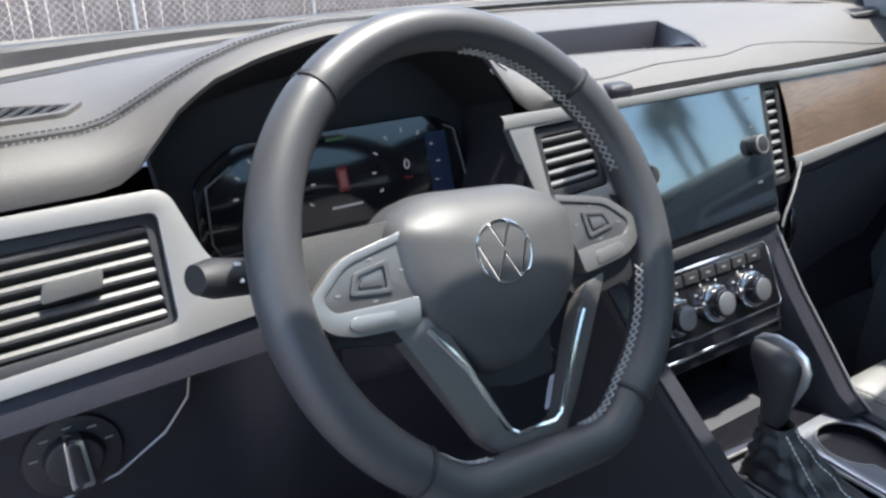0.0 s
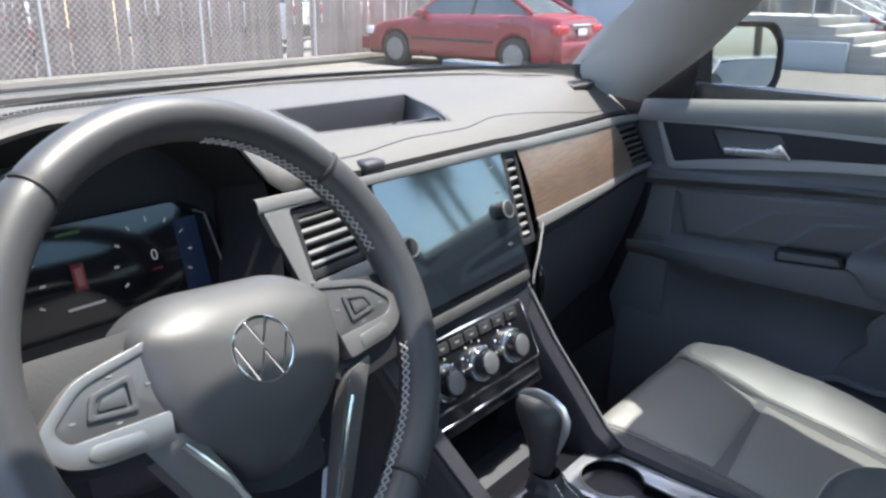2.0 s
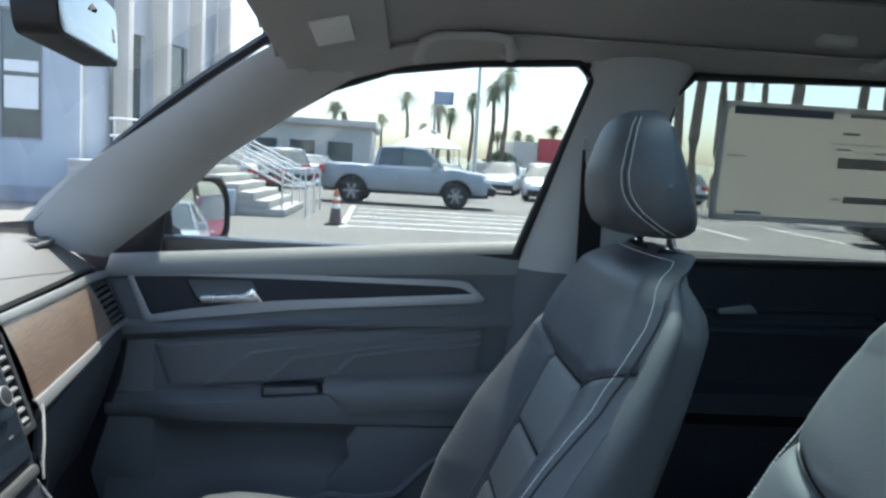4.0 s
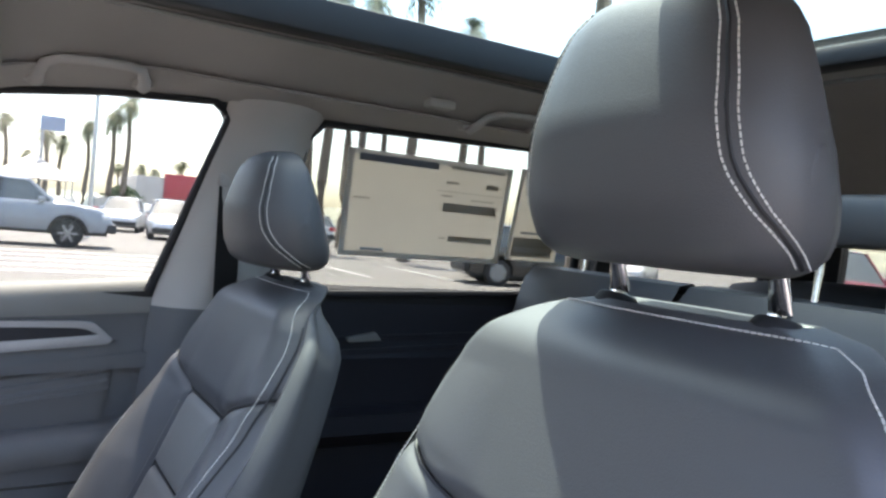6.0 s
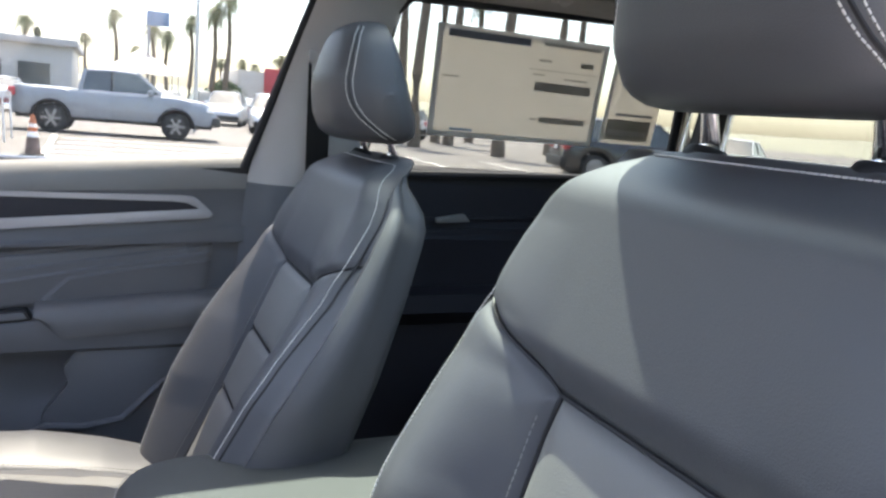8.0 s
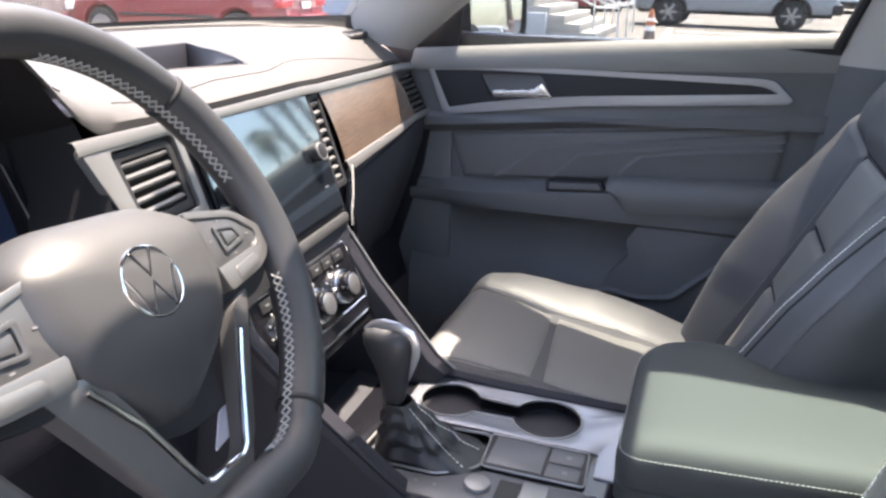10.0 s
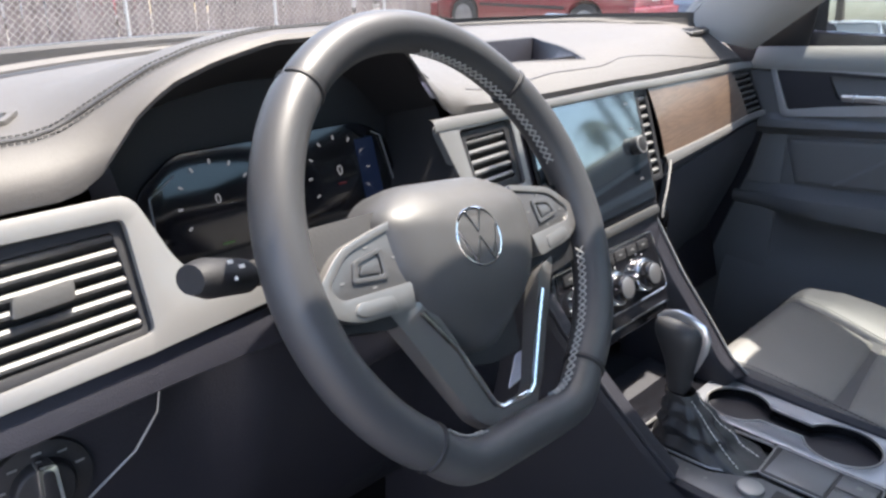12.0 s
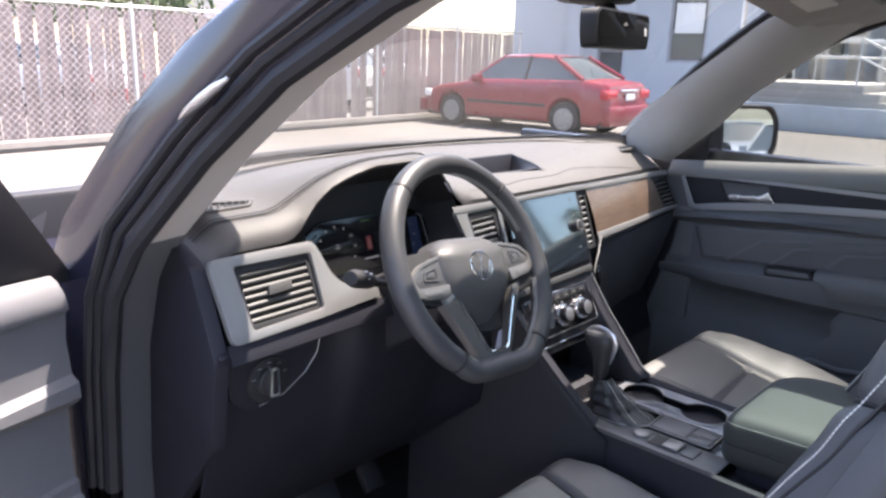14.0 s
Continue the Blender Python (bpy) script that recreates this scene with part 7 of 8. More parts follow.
# side linings in the same darkened plastic, shade included in the colour
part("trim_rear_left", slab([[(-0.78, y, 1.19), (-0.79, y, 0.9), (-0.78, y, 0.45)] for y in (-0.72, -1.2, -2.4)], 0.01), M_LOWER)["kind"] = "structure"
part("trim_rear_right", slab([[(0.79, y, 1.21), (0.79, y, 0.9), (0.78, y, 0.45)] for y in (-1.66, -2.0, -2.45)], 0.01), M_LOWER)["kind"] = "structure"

M_PAPER = paper_mat("paper", (0.60, 0.575, 0.53))
M_PBAND = paper_mat("print_blue_grey", (0.20, 0.22, 0.26))
M_PGREY = paper_mat("print_grey", (0.40, 0.38, 0.34))


def sheet_on_glass(y0, y1, z0, z1, lean, bars, label):
    pp = thing("window_sheet", (win_x(z0) - 0.012, (y0 + y1) / 2, z0), label, "paper sheet", "papers on the window")

    def pl(a, b, d):
        k = (b - z0) / (z1 - z0)
        return Vector((win_x(b) - 0.012 - d, a + lean * k, b))
    part("paper", plate([(y0, z0), (y1, z0), (y1, z1), (y0, z1)], [], pl, 0.0008), M_PAPER, pp, flat=True)
    for a0, b0, a1, b1, m in bars:
        ya, yb, za, zb = lerp(y0, y1, a0), lerp(y0, y1, a1), lerp(z0, z1, b0), lerp(z0, z1, b1)
        part("print_bar", plate([(ya, za), (yb, za), (yb, zb), (ya, zb)], [], lambda a, b, d: pl(a, b, d + 0.0012), 0.0003), m, pp, flat=True)
    return pp


M_PEDGE = paper_mat("paper_edge", (0.62, 0.62, 0.61))
sheet_on_glass(-0.882, -1.305, 1.292, 1.520, 0.018, [(0.0, 0.0, 0.03, 1.0, M_PEDGE), (0.97, 0.0, 1.0, 1.0, M_PEDGE), (0.0, 0.0, 1.0, 0.05, M_PEDGE), (0.06, 0.90, 0.52, 0.965, M_PBAND), (0.60, 0.925, 0.95, 0.955, M_PGREY), (0.05, 0.55, 0.14, 0.565, M_PGREY), (0.58, 0.78, 0.66, 0.80, M_PGREY), (0.84, 0.76, 0.92, 0.81, M_PGREY),
                                                 (0.56, 0.65, 0.63, 0.665, M_PGREY), (0.75, 0.63, 0.90, 0.645, M_PGREY), (0.58, 0.50, 0.93, 0.59, M_PGREY), (0.58, 0.225, 0.62, 0.24, M_PGREY), (0.64, 0.20, 0.93, 0.26, M_PGREY), (0.12, 0.06, 0.25, 0.085, paper_mat("print_blue", (0.22, 0.34, 0.46))), (0.53, 0.70, 0.96, 0.706, M_PGREY)], "beige printed price sheet taped to the rear window")
sheet_on_glass(-1.325, -1.480, 1.305, 1.525, 0.012, [(0.0, 0.0, 0.06, 1.0, M_PEDGE), (0.1, 0.90, 0.8, 0.93, M_PGREY), (0.2, 0.30, 0.9, 0.325, M_PBAND), (0.08, 0.04, 0.9, 0.26, M_PGREY), (0.12, 0.09, 0.86, 0.15, M_PEDGE)], "narrow beige printed sheet taped to the rear window")

# ---- outside ----
M_ASPHALT = mat("asphalt_pale", (0.120, 0.112, 0.104), 0.92, var=0.16, vscale=0.35, grain=0.6, gscale=60)
M_LINE = mat("road_paint", (0.62, 0.61, 0.58), 0.8, var=0.15, vscale=3)
bm = bmesh.new()
sheet(bm, [[(x, y, 0.0) for x in (-600, -60, -20, 0, 20, 60, 600)] for y in (-600, -60, -20, 0, 20, 60, 600)])
tagged(part("ground", bm, M_ASPHALT, flat=True), "pale sunlit asphalt of a large car park", "ground", kind="structure")


def line_on_ground(x0, y0, x1, y1, w):
    d = Vector((x1 - x0, y1 - y0, 0)).normalized()
    half = (Vector((x1, y1, 0)) - Vector((x0, y0, 0))).length / 2
    bm = box(bmesh.new(), (-half, -w / 2, -0.01), (half, w / 2, 0.012), m=Matrix.Translation(((x0 + x1) / 2, (y0 + y1) / 2, 0)) @ Matrix.Rotation(math.atan2(d.y, d.x), 4, "Z"))
    return tagged(part("road_marking", bm, M_LINE, flat=True), "worn white painted line on the asphalt", "road marking", "white lines", "structure")


for x in (14.6, 15.9, 17.3, 18.8, 20.4):
    line_on_ground(x + 0.15, 0.75, x + 0.25, -3.6 - (x - 14) * 0.15, 0.12)
line_on_ground(14.4, 0.78, 21.5, 0.95, 0.12)
for k in range(9):
    line_on_ground(16.5 + k * 0.2, -6.0 - 2.7 * k, 21.5 + k * 0.2, -6.3 - 2.7 * k, 0.1)


def vehicle(name, label, at, heading, s):
    """A parked vehicle: forward is the local x axis. s: its measures."""
    m = Matrix.Translation((at[0], at[1], 0)) @ Matrix.Rotation(heading, 4, "Z")
    car = thing(name, (at[0], at[1], 0), label, s["cat"])
    W, r, wr = s["w"] / 2, s["r"], s["wheels"]
    paint = s["paint"]

    def top(x):
        return interp(s["top"], x)

    def low(x):
        z = s["low"]
        for w in wr:
            q = (r * 1.17) ** 2 - (x - w) ** 2
            if q > 0:
                z = max(z, r + math.sqrt(q))
        return z
    xs2 = sorted(set(list(np.linspace(s["top"][0][0], s["top"][-1][0], 60)) + [w + k * r * 1.17 for w in wr for k in (-1, -0.97, -0.85, -0.6, -0.3, 0, 0.3, 0.6, 0.85, 0.97, 1)]))
    bm = bmesh.new()
    rows = []
    L0, L1 = s["top"][0][0], s["top"][-1][0]
    for x in xs2:
        e = min(x - L0, L1 - x)
        w = W * (1 - 0.16 * (1 - smooth(0, 0.55, e)) ** 2)
        zb, zt = low(x), top(x)
        zb = min(zb, zt - 0.08)
        half = [(w * 0.93, zb), (w * 0.985, zb + (zt - zb) * 0.12), (w, lerp(zb, zt, 0.45)), (w * 0.985, lerp(zb, zt, 0.72)), (w * 0.955, lerp(zb, zt, 0.93)), (w * 0.90, zt), (w * 0.5, zt + 0.02), (0, zt + 0.03)]
        rows.append([m @ Vector((x, yy, zz)) for yy, zz in [(0, zb)] + half] + [m @ Vector((x, -yy, zz)) for yy, zz in half[-2::-1]])
    vs = sheet(bm, rows, close_u=True)
    cap(bm, vs[0]), cap(bm, vs[-1])
    body = part("body", bm, paint, car)
    bm = bmesh.new()
    box(bm, (L0 + 0.15, -W * 0.88, s["low"] * 0.8), (L1 - 0.15, W * 0.88, s["low"] + 0.30), 0.02, m=m)
    part("underbody", bm, M_BLACK, car)
    # cabin: glass, roof, pillars
    g0, g1, g2, g3 = s["cab"]      # windscreen base, roof front, roof rear, rear glass base (x)
    zr = s["roof"]

    def cab(x, k):
        """Half width and height of the cabin at x; k 0 at the belt, 1 at the roof."""
        belt = top(x)
        zt = interp([(g3, top(g3)), (g2, zr - 0.03), ((g1 + g2) / 2, zr), (g1, zr - 0.02), (g0, top(g0))], x)
        return lerp(W * 0.90, W * 0.70, k * max(0.0, (zt - belt)) / (zr - top((g1 + g2) / 2))), lerp(belt - 0.01, max(zt, belt), k)
    gx = list(np.linspace(g3, g0, 34))
    bm = bmesh.new()
    rows = []
    for x in gx:
        half = [cab(x, k) for k in (0, 0.25, 0.5, 0.75, 0.94)]
        w1, z1 = cab(x, 1)
        half += [(w1 * 0.9, z1 + 0.005), (w1 * 0.5, z1 + 0.02), (0, z1 + 0.025)]
        rows.append([m @ Vector((x, yy, zz)) for yy, zz in half] + [m @ Vector((x, -yy, zz)) for yy, zz in half[-2::-1]])
    sheet(bm, rows)
    part("glasshouse", bm, M_CARGLASS, car, "dark car glass")
    bm = bmesh.new()
    rows = []
    for x in np.linspace(g2 - 0.03, g1 + 0.03, 12):
        w1, z1 = cab(x, 1)
        w2, z2 = cab(x, 0.93)
        half = [(w2 + 0.012, z2), (w1 + 0.008, z1 - 0.005), (w1 * 0.9, z1 + 0.02), (w1 * 0.5, z1 + 0.035), (0, z1 + 0.04)]
        rows.append([m @ Vector((x, yy, zz)) for yy, zz in half] + [m @ Vector((x, -yy, zz)) for yy, zz in half[-2::-1]])
    sheet(bm, rows)
    part("roof", bm, paint, car)
    for sd in (-1, 1):
        for xa, xb, wd in [(g0, g1, 0.035), (g3, g2, 0.055)] + [(p, p, 0.035) for p in s["posts"]]:
            bm = bmesh.new()
            pts = []
            for k in np.linspace(0, 1, 7):
                x = lerp(xa, xb, k)
                w1, z1 = cab(x, k if xa == xb else 1)
                if xa != xb:
                    w1, z1 = lerp(W * 0.90, W * 0.70, k), lerp(top(xa), zr - 0.02, k)
                pts.append(m @ Vector((x, sd * (w1 + 0.004), z1)))
            sweep(bm, pts, wd, 6, flat=0.5, up=m.to_3x3() @ Vector((0, 1, 0)))
            part("pillar", bm, paint if xa != xb else M_BLACK, car)
        bm = bmesh.new()
        box(bm, (g0 - 0.35, sd * W * 0.93 - 0.01, top(g0) - 0.02), (g0 - 0.18, sd * W * 1.10, top(g0) + 0.13), 0.03, m=m) if sd > 0 else box(bm, (g0 - 0.35, -W * 1.10, top(g0) - 0.02), (g0 - 0.18, -W * 0.93 + 0.01, top(g0) + 0.13), 0.03, m=m)
        part("side_mirror", bm, paint, car)
        for hx in s["handles"]:
            bm = bmesh.new()
            box(bm, (hx - 0.09, sd * W * 0.975 - 0.02, top(hx) - 0.16), (hx + 0.09, sd * W * 0.975 + 0.02, top(hx) - 0.12), 0.008, m=m)
            part("handle", bm, paint, car)
        bm = bmesh.new()
        yy = sd * W * 1.002
        box(bm, (wr[1] + r * 1.3, yy - 0.01, s["low"] + 0.27), (wr[0] - r * 1.3, yy + 0.01, s["low"] + 0.32), 0.006, m=m)
        part("side_strip", bm, M_BLACK if s.get("strip") else paint, car)
        for w in s["seams"]:
            bm = bmesh.new()
            sweep(bm, [m @ Vector((w, sd * W * 0.93, low(w) + 0.06)), m @ Vector((w, sd * W * 1.0, lerp(low(w), top(w), 0.5))), m @ Vector((w, sd * W * 0.955, top(w) - 0.04))], 0.006, 6)
            part("door_seam", bm, M_BLACK, car)
        # lamps
        for (x0, z0, x1, z1, mt, nm) in s["lamps"]:
            bm = bmesh.new()
            ya, yb = (sd * W * 0.52, sd * W * 0.965)
            box(bm, (x0, min(ya, yb), z0), (x1, max(ya, yb), z1), 0.03, m=m)
            part(nm, bm, mt, car)
        for w in wr:
            for_wheel = m @ Matrix.Translation((w, sd * (W - 0.13), r)) @ Matrix.Rotation(radians(90), 4, "X")
            bm = bmesh.new()
            cyl(bm, for_wheel, r, r, 0.22, 36, 0.03)
            tyre_ob = part("wheel", bm, M_TYRE, car, "black tyre")
            face = for_wheel @ Matrix.Translation((0, 0, -sd * 0.112))
            bm = bmesh.new()
            cyl(bm, face, r * 0.66, r * 0.66, 0.012, 32)
            part("rim", bm, M_BLACK if s.get("rough") else M_WHEELRIM, tyre_ob)
            bm = bmesh.new()
            for k in range(s["spokes"]):
                a = 2 * math.pi * k / s["spokes"]
                box(bm, (0.03, -0.032, -0.008), (r * 0.64, 0.032, 0.010), 0.004, m=face @ Matrix.Translation((0, 0, -sd * 0.010)) @ Matrix.Rotation(a, 4, "Z"))
            cyl(bm, face @ Matrix.Translation((0, 0, -sd * 0.012)), r * 0.2, r * 0.2, 0.02, 20)
            part("spokes", bm, M_WHEELRIM, tyre_ob)
            if s.get("flare"):
                bm = bmesh.new()
                sweep(bm, [m @ Vector((w + r * 1.2 * math.cos(a), sd * W * 1.0, r + r * 1.2 * math.sin(a))) for a in np.linspace(-0.1, math.pi + 0.1, 20)], 0.06, 8, flat=0.7)
                part("wheel_flare", bm, M_BLACK, car)
    for x0, z0, x1, z1, yw, mt, nm in s["ends"]:
        bm = bmesh.new()
        box(bm, (x0, -yw, z0), (x1, yw, z1), 0.02, m=m)
        part(nm, bm, mt, car)
    return car, m


M_CARGLASS = mat("car_glass", (0.06, 0.075, 0.08), 0.08, var=0.25, vscale=1.5, rvar=0.04, spec=0.8)
M_TYRE = mat("tyre", (0.022, 0.022, 0.023), 0.85, var=0.2)
M_WHEELRIM = mat("alloy", (0.26, 0.26, 0.26), 0.4, metal=0.5)
M_RED = mat("red_car_paint", (0.20, 0.014, 0.024), 0.3, var=0.06, coat=0.6)
M_GREYP = mat("pale_grey_car_paint", (0.21, 0.24, 0.28), 0.32, var=0.04, coat=0.5)
M_WHITEP = mat("white_car_paint", (0.55, 0.55, 0.55), 0.3, var=0.03, coat=0.5)
M_BLACKP = mat("black_car_paint", (0.02, 0.02, 0.022), 0.25, var=0.05, coat=0.6)
M_SILVERP = mat("silver_car_paint", (0.42, 0.43, 0.45), 0.3, metal=0.3, var=0.04, coat=0.5)
M_TAIL = mat("red_lamp", (0.45, 0.02, 0.03), 0.2, coat=0.5)
M_HEADL = mat("clear_lamp", (0.75, 0.76, 0.78), 0.15, coat=0.5)

SEDAN = dict(cat="car", w=1.72, r=0.31, wheels=(1.42, -1.24), low=0.24, paint=M_RED, roof=1.43, strip=True, spokes=7,
             top=[(-2.12, 0.55), (-2.08, 0.90), (-2.0, 0.97), (-1.55, 1.02), (-1.2, 1.01), (0.0, 0.985), (0.85, 0.955), (1.2, 0.88), (1.75, 0.80), (2.12, 0.68), (2.28, 0.50)],
             cab=(1.02, 0.24, -0.84, -1.56), posts=(-0.32,), handles=(-0.10, -0.98), seams=(0.80, -0.30, -1.02),
             lamps=[(-2.10, 0.70, -1.93, 0.86, M_TAIL, "tail_lamp"), (2.00, 0.56, 2.18, 0.70, M_HEADL, "headlamp")],
             ends=[(-2.16, 0.30, -2.02, 0.58, 0.80, M_RED, "bumper"), (-2.135, 0.84, -2.07, 0.88, 0.38, M_CHROME, "chrome_strip"), (-2.125, 0.68, -2.10, 0.80, 0.16, M_WHITE, "number_plate"), (2.16, 0.26, 2.34, 0.50, 0.78, M_RED, "bumper")])
hd = radians(93)
fwd = Vector((math.cos(hd), math.sin(hd)))
c = Vector((10.45, 7.25)) + fwd * 1.24 + Vector((math.sin(hd), -math.cos(hd))) * 0.78
vehicle("sedan", "parked dark red sedan beside a fence", (c.x, c.y), hd, SEDAN)

PICKUP = dict(cat="pickup", w=1.90, r=0.40, wheels=(1.62, -1.62), low=0.46, paint=M_GREYP, roof=1.84, spokes=6, rough=True, flare=True,
              top=[(-2.66, 0.70), (-2.64, 1.20), (-2.5, 1.23), (-1.0, 1.23), (-0.92, 1.24), (0.6, 1.25), (1.2, 1.25), (1.8, 1.20), (2.45, 1.12), (2.66, 0.98), (2.78, 0.66)],
              cab=(1.20, 0.55, -0.78, -0.92), posts=(-0.10,), handles=(0.10, -0.60), seams=(0.86, -0.08, -0.78, -0.98),
              lamps=[(-2.67, 0.92, -2.50, 1.16, M_TAIL, "tail_lamp"), (2.45, 0.86, 2.66, 1.00, M_HEADL, "headlamp")],
              ends=[(-2.76, 0.50, -2.60, 0.70, 0.88, M_CHROME, "bumper"), (2.60, 0.46, 2.86, 0.72, 0.86, M_BLACK, "bumper"), (-2.55, 1.185, -1.0, 1.215, 0.78, M_BLACK, "bed_cover")])
hd = math.atan2(-2.2 - 1.03, 22.54 - 22.82)
vehicle("pickup_truck", "parked pale grey pickup truck on black off-road tyres", (23.6, -0.58), hd, PICKUP)


def simple(paint, kind):
    if kind == "suv":
        return dict(cat="car", w=1.85, r=0.36, wheels=(1.36, -1.36), low=0.28, paint=paint, roof=1.66, spokes=5, top=[(-2.25, 0.6), (-2.2, 1.02), (-1.9, 1.08), (0.7, 1.04), (1.1, 1.02), (1.9, 0.90), (2.25, 0.72), (2.35, 0.5)],
                    cab=(1.0, 0.30, -1.60, -2.12), posts=(-0.40,), handles=(-0.15, -1.0), seams=(0.8, -0.35, -1.1), lamps=[(-2.24, 0.80, -2.08, 1.02, M_TAIL, "tail_lamp"), (2.02, 0.66, 2.20, 0.80, M_HEADL, "headlamp")],
                    ends=[(-2.30, 0.34, -2.15, 0.60, 0.85, M_BLACK, "bumper"), (2.2, 0.30, 2.40, 0.52, 0.82, M_BLACK, "bumper"), (-2.27, 0.78, -2.24, 0.90, 0.2, M_WHITE, "number_plate")])
    d = dict(SEDAN)
    d["paint"] = paint
    return d


# cars further off in the car park
for x, y, hdg, paint, kind, label in [
        (39.5, -5.9, 2.9, M_SILVERP, "suv", "silver car parked far off"), (33.0, -6.9, 3.0, M_SILVERP, "suv", "silver sport utility car parked far off"), (46.0, -3.4, 0.1, M_WHITEP, "sedan", "white car parked far off"), (47.0, -8.5, 0.1, M_WHITEP, "sedan", "white car parked in a far row"),
        (52.0, -6.2, 0.1, M_BLACKP, "suv", "black car parked in a far row"), (44.0, -12.4, 0.1, M_BLACKP, "sedan", "dark car parked in a far row"), (40.0, -15.5, 0.1, M_WHITEP, "suv", "white sport utility car in a far row"),
        (16.2, -13.6, -1.9, M_BLACKP, "suv", "black sport utility car behind the printed sheets"), (19.6, -15.2, 2.2, M_WHITEP, "suv", "white sport utility car seen through the rear window"), (22.0, -18.6, 2.2, M_BLACKP, "sedan", "dark sedan in the row behind"), (15.8, -16.6, 2.2, M_WHITEP, "sedan", "white sedan in the row behind"),
        (9.0, -16.0, 2.4, M_RED, "suv", "red car parked behind the tailgate"), (12.5, -22.0, 2.4, M_WHITEP, "suv", "white van parked behind the tailgate"), (-4.0, -14.5, 1.6, M_WHITEP, "suv", "white car parked behind"), (3.9, -13.2, 1.9, M_WHITEP, "sedan", "white sedan parked behind"), (6.6, -17.5, 1.8, M_RED, "suv", "red car in the row behind"), (4.2, -24.0, 1.6, M_SILVERP, "suv", "silver car in the row behind"), (-8.0, -15.5, 1.6, M_SILVERP, "suv", "silver car parked behind"),
        (26.0, 5.6, 0.3, M_SILVERP, "sedan", "silver sedan parked behind the stairs"), (29.5, 5.2, 0.3, M_BLACKP, "sedan", "dark sedan parked behind the stairs"), (33.0, 4.8, 0.3, M_SILVERP, "suv", "grey car parked behind the stairs"), (37.5, 4.0, 0.3, M_WHITEP, "sedan", "white car parked near the low building"),
        (10.4, 15.6, 2.0, M_WHITEP, "suv", "white car parked behind the fence"), (4.6, 16.2, 2.0, M_SILVERP, "sedan", "silver car parked behind the fence"), (-1.5, 16.6, 2.0, M_WHITEP, "sedan", "white sedan parked behind the fence"), (17.0, 20.5, 2.0, M_WHITEP, "sedan", "white car on the lot behind the fence"), (13.5, 21.5, 2.0, M_SILVERP, "suv", "silver car on the lot behind the fence")]:
    vehicle("parked_car", label, (x, y), hdg, simple(paint, kind))

# chain-link fence with slats
M_SLATS = mat("fence_slat", (0.22, 0.175, 0.165), 0.7, var=0.25, vscale=2, rand=0.22)
M_GALV = mat("galvanised_steel", (0.55, 0.55, 0.54), 0.45, metal=0.6, var=0.1, vscale=8)


def fence_y(x):
    return 10.45 + 0.085 * (x - 2.7)


fence = thing("fence", (3, fence_y(3), 0), "chain-link fence with upright slats on a low kerb", "fence")
bm = bmesh.new()
sweep(bm, [(-9, fence_y(-9) - 0.12, 0.06), (14.5, fence_y(14.5) - 0.12, 0.06)], 0.10, 8)
part("kerb", bm, mat("concrete_kerb", (0.11, 0.103, 0.096), 0.9, var=0.12, vscale=3), fence)
for k in range(10):
    x = -9 + k * 2.6
    bm = bmesh.new()
    sweep(bm, [(x, fence_y(x), 0.0), (x, fence_y(x), 2.02)], 0.03, 8)
    part("post", bm, M_GALV, fence)
bm = bmesh.new()
sweep(bm, [(-9, fence_y(-9), 1.96), (14.5, fence_y(14.5), 1.96)], 0.022, 8)
part("top_rail", bm, M_GALV, fence)
bm = bmesh.new()
for z0, sl in ((0.1, 1), (0.1, -1)):
    for k in range(230):
        x = -9 + k * 0.105
        x1 = x + sl * 1.85
        x1c = max(-9, min(14.5, x1))
        z1 = 0.08 + 1.85 * (x1c - x) / (x1 - x)
        sweep(bm, [(x, fence_y(x) - 0.02, 0.08), (x1c, fence_y(x1c) - 0.02, z1)], 0.0045, 4)
mesh_ob = part("wire_mesh", bm, mat("dull_wire", (0.40, 0.36, 0.34), 0.55, metal=0.3), fence)
mesh_ob["kind"] = "stuff"
slat_me = None
rng = random.Random(4)
for k in range(220):
    x = -8.9 + k * 0.105
    if slat_me is None:
        bm = boxed((-0.049, -0.004, 0.08), (0.049, 0.004, 1.90))
        ob = part("slat", bm, M_SLATS, fence, flat=True)
        slat_me = ob.data
    else:
        if rng.random() < 0.015:
            continue
        ob = new("slat", slat_me)
        ob.parent = fence
        ob.matrix_parent_inverse = stands(fence).inverted()
    ob.location = (x, fence_y(x) + 0.02, rng.uniform(-0.02, 0.02))
    ob.rotation_euler = (0, rng.uniform(-0.03, 0.03), rng.uniform(-0.14, 0.14))

# showroom building
M_STUCCO = mat("grey_blue_stucco", (0.40, 0.43, 0.465), 0.9, var=0.06, vscale=1.2, grain=0.4, gscale=40)
M_CREAM = mat("pale_stucco", (0.42, 0.395, 0.36), 0.9, var=0.06, vscale=1.2, grain=0.4, gscale=40)
bld = thing("building", (19, 10, 0), "grey-blue two-storey dealership building with windows", "building")
face_a, face_b = Vector((16.9, 6.9, 0)), Vector((15.6, 12.6, 0))
fd = (face_b - face_a).normalized()
fn = Vector((-fd.y, fd.x, 0))
if fn.x > 0:
    fn = -fn


def bw(a, z, d):
    """A point of the front wall: a metres along it from its right corner."""
    return face_a + fd * a + fn * d + Vector((0, 0, z))


